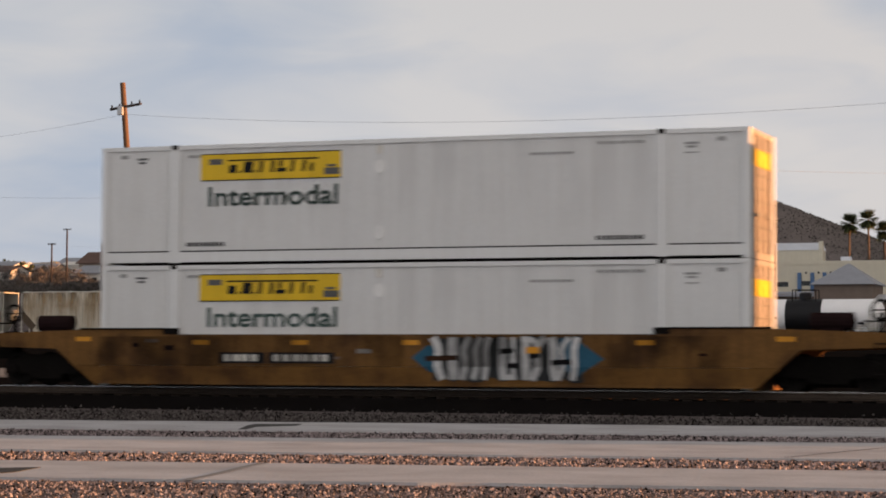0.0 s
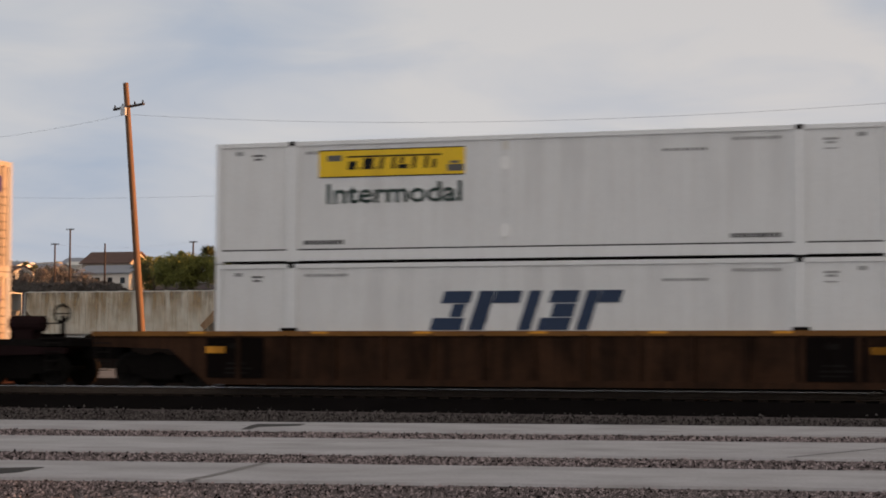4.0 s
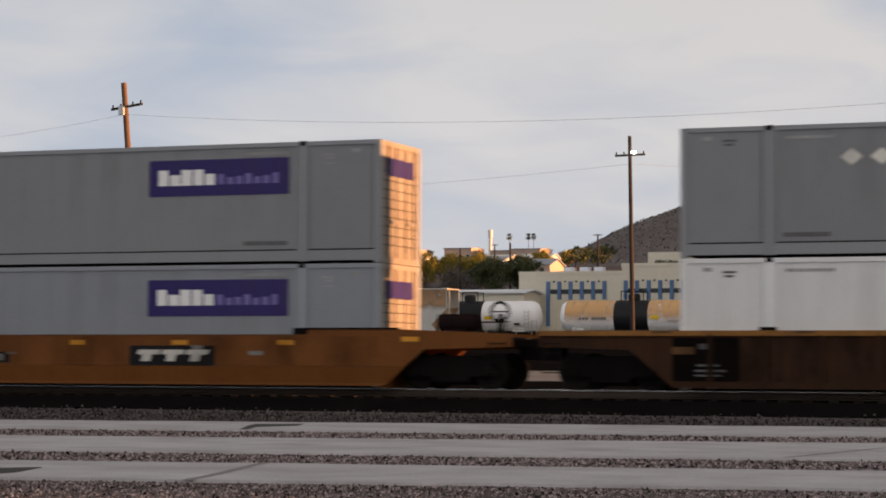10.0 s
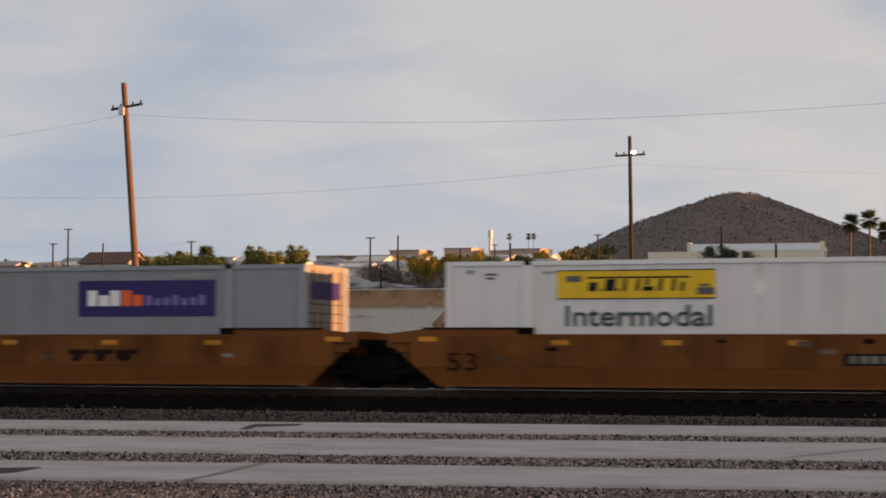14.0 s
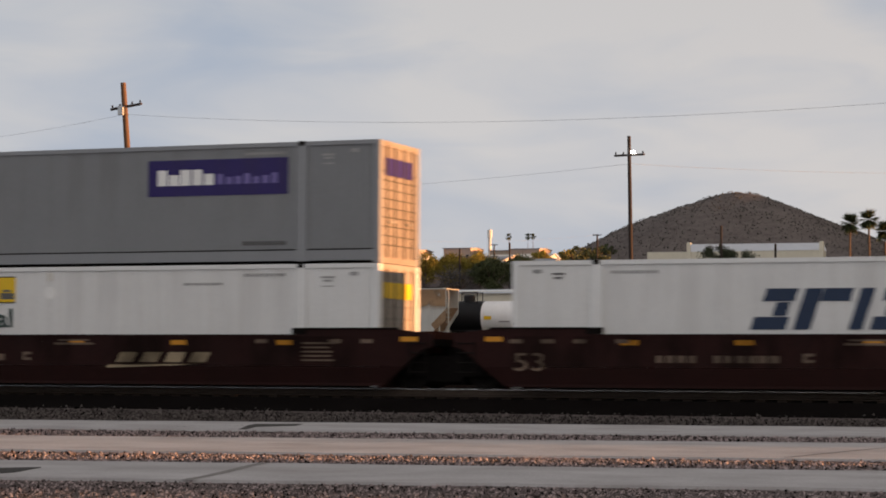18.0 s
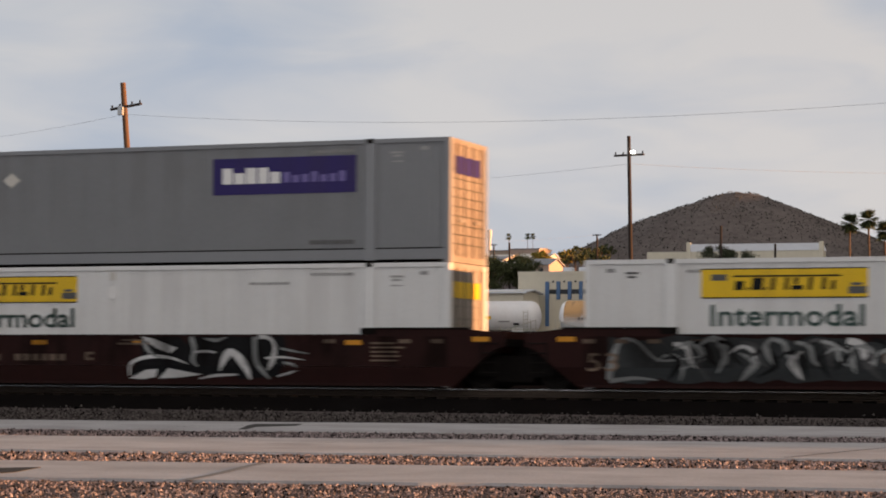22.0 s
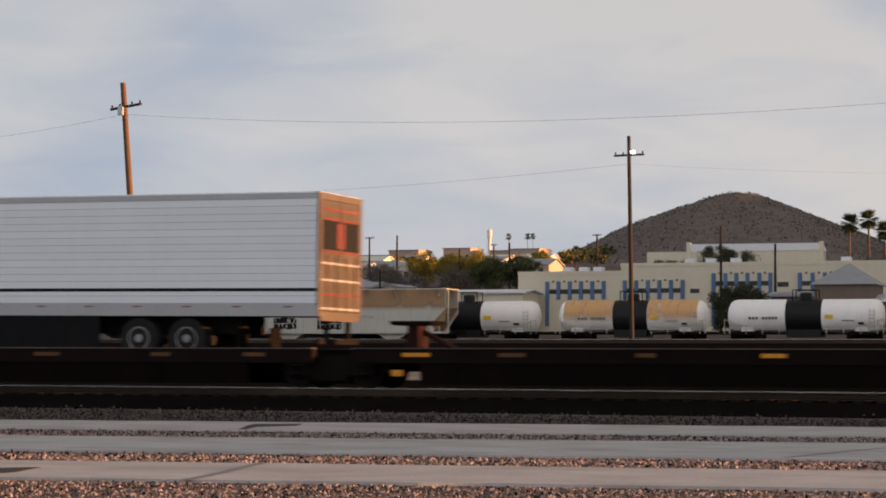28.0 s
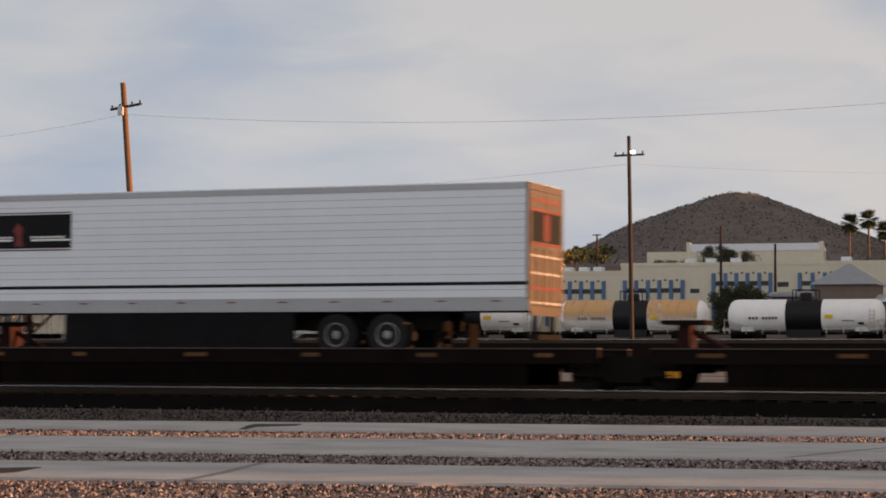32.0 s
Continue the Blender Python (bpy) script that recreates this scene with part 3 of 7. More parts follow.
V_FADED = veil("worn_spray_blotches", (0.20, 0.175, 0.165), 0.6, (2.6, 1.0, 3.2), 0.50, 0.58)
V_GRIME = veil("old_grime_streaks", (0.16, 0.13, 0.11), 0.13, (2.1, 1.0, 0.10), 0.45, 0.72, (0.0, 2.6))
M_DULLRED = mat("faded_red_tape", (0.15, 0.03, 0.03), 0.6, var=0.3)

YN = -CW / 2      # near wall plane of a container


def film(name, x0, x1, z0, z1, y, material, parent, label):
    """A stain as a film on a wall that faces -y."""
    bm = bmesh.new()
    bm.faces.new([bm.verts.new(p) for p in ((x0, y, z0), (x1, y, z0), (x1, y, z1), (x0, y, z1))])
    ob = part(name, bm, material, parent, label)
    ob.visible_shadow = False
    return ob


def container_shell(label, paint, end_paint, group, grooves=8):
    c = thing("shipping_container", label, "container", group)
    zt = CH - 0.012
    for x0, x1 in ((0.17, 1.86), (2.14, CL - 2.14), (CL - 1.86, CL - 0.17)):
        part("side_panel", corrugated(x0, x1, YN + 0.03, 0.34, zt - 0.1), paint, c)
    boxpart("far_side_panel", (0.12, -YN - 0.06, 0.16, CL - 0.12, -YN - 0.012, zt - 0.1), paint, c)
    boxpart("roof", (0.06, YN + 0.06, zt - 0.06, CL - 0.06, -YN - 0.06, zt - 0.008), paint, c)
    boxpart("floor", (0.06, YN + 0.08, 0.05, CL - 0.06, -YN - 0.08, 0.2), M_STEEL, c)
    for s, n in ((1, "near"), (-1, "far")):
        a, b = sorted((s * YN, s * (YN + 0.062)))
        boxpart("top_rail", (0.16, a, zt - 0.1, CL - 0.16, b, zt), paint, c)
        a, b = sorted((s * (YN + 0.008), s * (YN + 0.07)))
        boxpart("bottom_rail", (0.16, a, 0.062, CL - 0.16, b, 0.305), paint, c)
    boxpart("shadow_gap", (0.17, YN + 0.035, 0.305, CL - 0.17, YN + 0.07, 0.34), M_SEAL, c, "dark seam above the bottom rail")
    for x in (0.0, CL - 0.17):
        for s in (1, -1):
            a, b = sorted((s * YN, s * (YN + 0.17)))
            boxpart("corner_post", (x, a, 0.12, x + 0.17, b, zt - 0.1), paint, c)
            boxpart("corner_casting", (x, a, 0.0, x + 0.17, b, 0.12), paint, c)
            boxpart("corner_casting", (x, a, zt - 0.1, x + 0.17, b, zt), paint, c)
    for x in (1.86, CL - 2.14):
        for s in (1, -1):
            a, b = sorted((s * (YN - 0.004), s * (YN + 0.1)))
            boxpart("stacking_post", (x, a, 0.045, x + 0.28, b, zt - 0.1), paint, c)
            a, b = sorted((s * (YN - 0.012), s * (YN + 0.16)))
            boxpart("stacking_casting", [(x + 0.05, a, zt - 0.095, x + 0.21, b, zt + 0.012)], M_STEEL, c, "dark steel stacking fitting")
    boxpart("front_wall", (0.02, YN + 0.17, 0.12, 0.08, -YN - 0.17, zt - 0.1), paint, c)
    # door end
    for y0, y1 in ((YN + 0.19, -0.012), (0.012, -YN - 0.19)):
        d = boxpart("door", (CL - 0.09, y0, 0.16, CL - 0.03, y1, zt - 0.14), end_paint, c)
        for yy in (y0 + 0.3, y1 - 0.3):
            bm = bmesh.new()
            bar(bm, (CL + 0.0, yy, 0.13), (CL + 0.0, yy, zt - 0.1), 0.018)
            part("lock_rod", bm, M_GROOVE, d)
        boxpart("lock_handle", (CL - 0.025, y0 + 0.34, 0.95, CL + 0.03, y1 - 0.34, 1.02), M_STENCIL, d, "grey lock handle")
    boxpart("door_header", (CL - 0.1, YN + 0.17, zt - 0.14, CL - 0.005, -YN - 0.17, zt), end_paint, c)
    boxpart("door_sill", (CL - 0.1, YN + 0.17, 0.0, CL - 0.005, -YN - 0.17, 0.16), end_paint, c)
    for i in range(grooves):
        z = 0.42 + i * (zt - 1.15) / (grooves - 1)
        boxpart("door_rib", (CL - 0.03, YN + 0.24, z, CL - 0.018, -YN - 0.24, z + 0.028), M_GROOVE if grooves > 8 else M_STENCIL, c)
    film("grime_film", 2.2, CL - 2.2, 0.35, zt - 0.11, YN + 0.025, V_GRIME, c, "thin grime streaks on the ribs")
    return c


def small_marks(c, rng, colour, left=True):
    y = YN + 0.03
    bars(0.95, CH - 0.34, [(0, 0, 0.3, 0.05), (0.04, -0.09, 0.2, 0.05)], y, colour, c)
    bars(2.35, CH - 0.32, print_bars(rng, 1.1, 0.07, 9), y, M_FAINT if colour is M_GREYTXT else colour, c)
    bars(2.3, 0.44, print_bars(rng, 1.05, 0.10, 10, 0.18), y, colour, c)
    bars(CL - 3.55, 0.44, print_bars(rng, 1.15, 0.10, 11, 0.18), y, colour, c)
    bars(CL - 3.5, CH - 0.3, print_bars(rng, 1.1, 0.07, 9), y, M_FAINT, c)
    bars(CL - 5.1, CH - 0.5, print_bars(rng, 1.05, 0.06, 9), y, M_FAINT, c)
    bars(CL - 1.5, CH - 0.36, [(0, 0, 0.34, 0.05), (0.06, -0.08, 0.22, 0.05), (0.02, -0.2, 0.3, 0.03)], y, M_FAINT, c)
    bars(0.5, CH - 0.3, [(0, 0, 0.2, 0.09)], y, M_FAINT, c)
    bars(CL - 0.75, CH - 0.3, [(0, 0, 0.2, 0.09)], y, M_FAINT, c)


def white_container(logo_x, decal_end=True, faded=False):
    c = container_shell("white ribbed steel container with a yellow panel", M_WHITE, M_WHITEDOOR, "stacked containers", 7)
    rng = random.Random(3)
    small_marks(c, rng, M_GREYTXT)
    y = YN + 0.026
    p = boxpart("sign_panel", (logo_x, y, 2.03, logo_x + 3.68, y + 0.04, 2.65), M_YELLOWF if faded else M_YELLOW, c, "yellow company panel with black bars")
    boxpart("panel_border", [(logo_x, y - 0.004, 2.01, logo_x + 3.68, y + 0.03, 2.035), (logo_x, y - 0.004, 2.645, logo_x + 3.68, y + 0.03, 2.67)], M_BLACKTXT, p)
    # slanted black strokes in uneven groups under a thin overline, no letters
    for k, (dx, w, h0, h1) in enumerate(((0.0, 0.2, 0.0, 0.2), (0.26, 0.06, 0.0, 0.06), (0.38, 0.24, 0.0, 0.27), (0.66, 0.06, 0.0, 0.06), (0.8, 0.09, 0.0, 0.27), (1.1, 0.09, 0.0, 0.27),
                                         (1.26, 0.26, 0.0, 0.1), (1.3, 0.09, 0.12, 0.27), (1.62, 0.09, 0.0, 0.27), (1.92, 0.09, 0.0, 0.27), (2.12, 0.09, 0.0, 0.2))):
        bm = bmesh.new()
        x_ = logo_x + 0.74 + dx
        slab(bm, [(x_ + h0 * 0.15, 2.19 + h0), (x_ + w + h0 * 0.15, 2.19 + h0), (x_ + w + h1 * 0.15, 2.19 + h1), (x_ + h1 * 0.15, 2.19 + h1)], y - 0.003, y + 0.004)
        part("emblem", bm, M_BLACKTXT, p)
    boxpart("emblem", (logo_x + 0.72, y - 0.003, 2.475, logo_x + 3.1, y + 0.004, 2.515), M_BLACKTXT, p)
    bars(logo_x + 0.22, 2.4, [(0, 0, 0.36, 0.14)], y, M_GREYTXT, p, "emblem")
    bars(logo_x + 3.25, 2.1, [(0, 0, 0.4, 0.16), (0.06, 0.18, 0.24, 0.06)], y, M_GREYTXT, p, "emblem")
    lettering("lettering", "Intermodal", 0.66, M_TEALTXT if faded else M_GREENTXT, c, logo_x + 0.2, y + 0.003, 1.41, 3.4, "dark green lettering", bold=0.012)
    # round scuffed vents
    for vx, vz in ((7.35, 2.25), (7.35, 0.7)):
        bm = bmesh.new()
        lathe(bm, [(0, 0.16), (0.03, 0.16), (0.04, 0.12)], "y", 14)
        part("vent_cover", bm, M_WHITETXT, c, "round white vent cover", at=pose(vx, y - 0.01, vz))
    bars(7.27, 2.55, [(0, 0, 0.15, 0.2)], y, M_PALE, c)
    if decal_end:
        boxpart("end_panel", (CL - 0.02, YN + 0.3, 2.08, CL - 0.008, -YN - 0.45, 2.46), M_YELLOW, c, "yellow panel on the doors")
    return c


def grey_container(paint, streaks=0, stain=False, redtext=False):
    c = container_shell("grey ribbed steel container with a purple panel", paint, M_GREYDOOR, "stacked containers", 9)
    rng = random.Random(4)
    small_marks(c, rng, M_GREYTXT)
    y = YN + 0.026
    lx = 10.05
    p = boxpart("sign_panel", (lx, y, 1.66, lx + 3.74, y + 0.04, 2.54), M_PURPLE, c, "deep purple company panel")
    for k, (w, h) in enumerate(((0.26, 0.38), (0.28, 0.26), (0.28, 0.38))):
        boxpart("emblem", (lx + 0.25 + k * 0.31, y - 0.003, 1.92, lx + 0.25 + k * 0.31 + w, y + 0.004, 1.92 + h), M_WHITETXT, p, "white emblem block")
    for k, (w, h) in enumerate(((0.26, 0.38), (0.26, 0.27))):
        boxpart("emblem", (lx + 1.2 + k * 0.31, y - 0.003, 1.92, lx + 1.2 + k * 0.31 + w, y + 0.004, 1.92 + h), M_ORTXT if redtext else M_WHITETXT, p, "emblem block")
    for i in range(7):
        boxpart("emblem", (lx + 1.86 + i * 0.24, y - 0.003, 1.93, lx + 2.02 + i * 0.24, y + 0.004, 1.93 + (0.25, 0.17, 0.19)[i % 3]), M_LILAC, p, "lilac emblem stroke")
    for vx in (3.8, 4.45):
        bm = bmesh.new()
        v = [bm.verts.new((vx + dx, y - 0.005, 2.16 + dz)) for dx, dz in ((-0.24, 0), (0, -0.19), (0.24, 0), (0, 0.19))]
        w = [bm.verts.new((p_.co.x, y + 0.01, p_.co.z)) for p_ in v]
        bm.faces.new(v)
        for j in range(4):
            bm.faces.new((v[j], w[j], w[(j + 1) % 4], v[(j + 1) % 4]))
        part("placard", bm, M_PALE, c, "pale diamond placard")
    boxpart("end_panel", (CL - 0.018, YN + 0.38, 2.08, CL - 0.008, -YN - 0.5, 2.5), M_PURPLE, c, "purple panel on the doors")
    if streaks:
        for k in range(5):
            film("rain_stain", CL - 1.72 + k * 0.316, CL - 1.65 + k * 0.316, 0.36, CH - 0.13, YN + 0.022, V_STREAK, c, "dark rain-streaked rib")
    if stain:
        film("rain_stain", lx - 1.3, lx - 0.01, 0.5, CH - 0.13, YN + 0.022, V_STAIN, c, "dark rain stain running down the ribs")
        film("rain_stain", lx, lx + 3.86, 2.63, CH - 0.13, YN + 0.022, V_STAIN, c, "dark rain stain above the panel")
        film("rain_stain", lx, lx + 3.86, 0.36, 1.645, YN + 0.020, V_STAIN2, c, "dark rain stain running down the ribs")
    return c


def plain_white_container():
    c = container_shell("off-white ribbed steel container with slanted navy letters", M_WHITE, M_WHITEDOOR, "stacked containers", 7)
    rng = random.Random(6)
    small_marks(c, rng, M_GREYTXT)
    y = YN + 0.026
    # slanted company word as plain navy strokes, no letters
    x0 = 5.5
    for i, (w, cuts) in enumerate(((0.78, 2), (1.05, 1), (0.3, 0), (0.75, 2), (0.85, 1))):
        bm = bmesh.new()
        h = 0.9
        sh = 0.3
        rows = {0: ((0.0, 0.9, 0.0, 1.0),), 1: ((0.0, 0.9, 0.0, 0.36), (0.62, 0.9, 0.38, 1.0)), 2: ((0.0, 0.28, 0.0, 1.0), (0.3, 0.6, 0.3 if i else 0.5, 1.0 if i else 0.9), (0.62, 0.9, 0.1, 1.0))}[cuts]
        for z0, z1, xa, xb in rows:
            k0, k1 = sh * z0 / h, sh * z1 / h
            slab(bm, [(x0 + xa * w + k0, 1.32 + z0), (x0 + xb * w + k0, 1.32 + z0), (x0 + xb * w + k1, 1.32 + z1), (x0 + xa * w + k1, 1.32 + z1)], y - 0.003, y + 0.01)
        part("emblem", bm, M_NAVY, c, "slanted navy emblem stroke")
        x0 += w + 0.16
    return c


M_ORANGEDOOR = mat("grimy_orange_door_paint", (0.20, 0.055, 0.014), 0.6, streak=0.7, dirt=(0.05, 0.02, 0.01), dirt_amt=0.6, var=0.2)


def orange_container():
    c = container_shell("bright orange ribbed steel container on a well wagon", M_ORANGE, M_ORANGEDOOR, "stacked containers", 7)
    y = YN + 0.026
    rng = random.Random(8)
    boxpart("sign_panel", (11.6, y, 2.12, 13.5, y + 0.03, 2.5), M_BROWN, c, "dark company panel")
    bars(11.7, 2.2, print_bars(rng, 1.7, 0.22, 9, 0.3), y - 0.002, M_MAROON, c)
    boxpart("pale_band", [(1.58, y, 0.36, 1.84, y + 0.03, CH - 0.13), (2.16, y, 0.36, 2.3, y + 0.03, CH - 0.13), (13.8, y, 0.36, 14.0, y + 0.03, CH - 0.13), (14.3, y, 0.36, 14.44, y + 0.03, CH - 0.13)], M_ORANGE2, c, "paler orange panel band")
    bars(14.8, 2.2, [(0, 0, 0.24, 0.08), (0.02, -0.14, 0.2, 0.08)], y, M_GREYTXT, c)
    bars(1.2, 1.5, [(0, 0, 0.26, 0.14), (0, -0.24, 0.26, 0.16), (0, 0.3, 0.26, 0.1)], y, M_FAINT, c)
    bars(14.6, 1.45, [(0, 0, 0.5, 0.1), (0, -0.16, 0.5, 0.1)], y, M_GREYTXT, c)
    for zz in (0.62, 1.25, 1.95):
        boxpart("door_placard", (CL - 0.02, YN + 0.32, zz, CL - 0.006, YN + 1.5, zz + 0.26), M_BLACKTXT, c, "dark placard on the orange doors")
    boxpart("warning_patch", (CL - 1.0, y, 0.4, CL - 0.6, y + 0.02, 1.6), M_BROWN, c)
    return c


# ================= rail vehicles =================
def wheelset_mesh():
    bm = bmesh.new()
    for s in (-1, 1):
        lathe(bm, [(s * 0.66, 0.10), (s * 0.68, 0.30), (s * 0.69, 0.44), (s * 0.715, 0.44), (s * 0.72, 0.418), (s * 0.815, 0.415), (s * 0.82, 0.34), (s * 0.79, 0.30), (s * 0.80, 0.12), (s * 0.86, 0.11)][::s], "y", 22)
        for i in range(3):
            a = i * 2.094
            bx(bm, math.cos(a) * 0.2 - 0.03, s * 0.80 - 0.01, math.sin(a) * 0.2 - 0.03, math.cos(a) * 0.2 + 0.03, s * 0.80 + 0.01, math.sin(a) * 0.2 + 0.03)
    lathe(bm, [(-1.05, 0.085), (1.05, 0.085)], "y", 10)
    return mesh_of("wheelset", bm, M_STEEL, True)


def truck_frame_mesh():
    bm = bmesh.new()
    for s in (-1, 1):
        y0, y1 = sorted((s * 0.92, s * 1.06))
        slab(bm, [(-1.15, 0.50), (-0.62, 0.50), (-0.42, 0.18), (0.42, 0.18), (0.62, 0.50), (1.15, 0.50), (1.15, 0.30), (1.05, 0.30), (1.05, 0.62), (0.55, 0.78), (-0.55, 0.78), (-1.05, 0.62), (-1.05, 0.30), (-1.15, 0.30)], y0, y1)
        for x in (-0.16, 0.0, 0.16):
            bar(bm, (x, s * 1.0, 0.24), (x, s * 1.0, 0.55), 0.06, 8)
        for x in (-0.89, 0.89):
            lathe(bm, [(s * 1.0, 0.12), (s * 1.13, 0.12), (s * 1.14, 0.07)][::s], "y", 12, (x, 0, 0.42))
    bx(bm, -0.2, -1.0, 0.42, 0.2, 1.0, 0.72)
    # spring plank and brake beams between the wheels
    bx(bm, -0.44, -0.82, 0.10, 0.44, 0.82, 0.418)
    for x in (-0.46, 0.46):
        bar(bm, (x, -0.8, 0.33), (x, 0.8, 0.33), 0.07, 6)
    return mesh_of("truck_frame", bm, M_BLACK)


WHEELSET, FRAME = wheelset_mesh(), truck_frame_mesh()
SPIN = []


def truck(parent, x):
    """A two-axle truck under a wagon; z is the top of rail."""
    f = part("truck", FRAME, M_BLACK, parent, "grimy cast-steel two-axle truck", at=pose(x, 0, 0))
    for dx in (-0.89, 0.89):
        SPIN.append(part("wheelset", WHEELSET, M_STEEL, f, at=pose(dx, 0, 0.418)))


FOLD = 0.52       # height above the rail at which a wagon's side bends inwards


def ribbon(bm, ctrl, y):
    """A sprayed stroke of changing width through (x, z, width) points, rounded between them."""
    pts = []
    n = len(ctrl)
    for i in range(n - 1):
        p0, p1, p2, p3 = (Vector(ctrl[min(max(k, 0), n - 1)]) for k in (i - 1, i, i + 1, i + 2))
        for j in range(5 if i < n - 2 else 6):
            t = j / 5
            pts.append(0.5 * (2 * p1 + (p2 - p0) * t + (2 * p0 - 5 * p1 + 4 * p2 - p3) * t * t + (3 * p1 - p0 - 3 * p2 + p3) * t * t * t))
    rows = []
    for i, p in enumerate(pts):
        d = pts[min(len(pts) - 1, i + 1)] - pts[max(0, i - 1)]
        ln = math.hypot(d.x, d.y) or 1.0
        nx, nz = -d.y / ln * max(p.z, 0.012) / 2, d.x / ln * max(p.z, 0.012) / 2
        rows.append((bm.verts.new((p.x + nx, y, p.y + nz)), bm.verts.new((p.x - nx, y, p.y - nz)), bm.verts.new((p.x - nx, y + 0.006, p.y - nz)), bm.verts.new((p.x + nx, y + 0.006, p.y + nz))))
    for q, r in zip(rows, rows[1:]):
        for k in range(4):
            bm.faces.new((q[k], r[k], r[(k + 1) % 4], q[(k + 1) % 4]))
    bm.faces.new(rows[0][::-1])
    bm.faces.new(rows[-1])


def graffiti(parent, kind, x0, x1, z0, z1, y, folded=True):
    """Spray-paint shapes that form no letters."""
    rng = random.Random(kind * 7 + 1)
    white, ink = mat("chalky_white_spray", (0.52, 0.52, 0.52), 0.7, var=0.25, fine=5, dirt_amt=0.3), mat("black_spray", (0.010, 0.010, 0.011), 0.7, var=0.3, spec=0.05)
    ice, teal = mat("ice_spray", (0.34, 0.375, 0.42), 0.7, var=0.25, fine=4), mat("teal_spray", (0.018, 0.085, 0.14), 0.7, var=0.2)
    silver, haze = mat("dull_silver_spray", (0.24, 0.25, 0.25), 0.7, var=0.3, fine=4), mat("hazy_grey_spray", (0.060, 0.060, 0.062), 0.7, var=0.35, fine=3)
    slate, sky_ = mat("slate_spray", (0.030, 0.034, 0.036), 0.7, var=0.3), mat("sky_spray", (0.10, 0.23, 0.45), 0.7, var=0.15)
    mauve, rose = mat("dim_mauve_spray", (0.085, 0.073, 0.078), 0.7, var=0.45, fine=3, dirt_amt=0.5, dirt=(0.03, 0.02, 0.02)), mat("faded_rose_spray", (0.15, 0.115, 0.105), 0.7, var=0.4, fine=3, dirt_amt=0.5, dirt=(0.04, 0.025, 0.02))
    w, h = x1 - x0, z1 - z0
    lift = [y]

    def spray(bm, material, name="graffiti_stroke", label="sprayed stroke that forms no letter"):
        if folded:
            bmesh.ops.bisect_plane(bm, geom=bm.verts[:] + bm.edges[:] + bm.faces[:], plane_co=(0, 0, FOLD), plane_no=(0, 0, 1))
            for v in bm.verts:
                if v.co.z < FOLD:
                    v.co.y += (FOLD - v.co.z) / (FOLD - 0.085) * 0.10
        part(name, bm, material, parent, label)

    def stroke(material, *ctrl):
        """ctrl in shares of the painted field's width and height, and widths in metres."""
        lift[0] -= 0.0006
        bm = bmesh.new()
        ribbon(bm, [(x0 + u * w, z0 + v * h, t) for u, v, t in ctrl], lift[0])
        spray(bm, material)

    def blob(material, pts, label="sprayed graffiti ground"):
        lift[0] -= 0.0006
        bm = bmesh.new()
        slab(bm, [(x0 + u * w, z0 + v * h) for u, v in pts], lift[0], lift[0] + 0.006)
        spray(bm, material, "graffiti_backing", label)

    def ragged(material, n, low, high):
        blob(material, [(i / (n - 1), rng.uniform(-0.03, low)) for i in range(n)] + [(1 - i / (n - 1), 1 - rng.uniform(-0.02, high)) for i in range(n)])

    if kind == 1:      # white leaning bars with dark gaps, between two teal arrow tips
        ragged(slate, 16, 0.1, 0.12)
        blob(teal, [(0.03, 0.2), (-0.02, 0.2), (-0.14, 0.52), (-0.03, 0.8), (0.03, 0.75)], "teal sprayed tip")
        blob(teal, [(0.96, 0.1), (1.0, 0.2), (1.14, 0.5), (0.99, 0.85), (0.86, 0.97), (0.82, 0.4)], "teal sprayed tip")
        for u, lean, t in ((0.035, 0.03, 0.2), (0.14, 0.0, 0.24), (0.225, -0.03, 0.17), (0.30, -0.03, 0.15), (0.365, -0.02, 0.14), (0.475, 0.0, 0.2), (0.545, 0.0, 0.1), (0.63, -0.01, 0.2), (0.71, -0.045, 0.17), (0.81, 0.01, 0.2), (0.875, -0.04, 0.13), (0.95, -0.02, 0.16)):
            stroke(white, (u + lean, 0.04, t * 0.9), (u, 0.35, t), (u + lean * 0.2, 0.7, t), (u - lean, 0.97, t * 0.9))
        stroke(white, (0.46, 0.1, 0.13), (0.56, 0.1, 0.12))
        stroke(white, (0.60, 0.93, 0.12), (0.68, 0.9, 0.12), (0.71, 0.7, 0.1))
        for u0_, u1_, v in ((-0.05, 0.17, 0.5), (0.5, 0.58, 0.34), (0.46, 0.55, 0.66), (0.65, 0.72, 0.56), (0.8, 0.93, 0.42)):
            stroke(ink if u0_ > 0 else M_BROWN, (u0_, v, 0.12), (u1_, v + 0.02, 0.12))
        blob(M_REFL, [(0.63, 0.62), (0.72, 0.62), (0.72, 0.76), (0.63, 0.76)], "yellow reflector left bare")
    elif kind == 2:      # two rows of hollow hazy bubbles with thin bright rims
        for cu, cv, ru, rv in ((0.14, 0.68, 0.10, 0.3), (0.32, 0.7, 0.09, 0.3), (0.5, 0.72, 0.10, 0.27), (0.75, 0.62, 0.13, 0.38), (0.10, 0.3, 0.11, 0.27), (0.28, 0.28, 0.10, 0.27), (0.46, 0.27, 0.10, 0.26), (0.63, 0.3, 0.11, 0.28), (0.8, 0.3, 0.12, 0.3), (0.94, 0.22, 0.06, 0.2)):
            ring = [(cu + ru * math.cos(k * math.pi / 6), cv + rv * math.sin(k * math.pi / 6)) for k in range(12)]
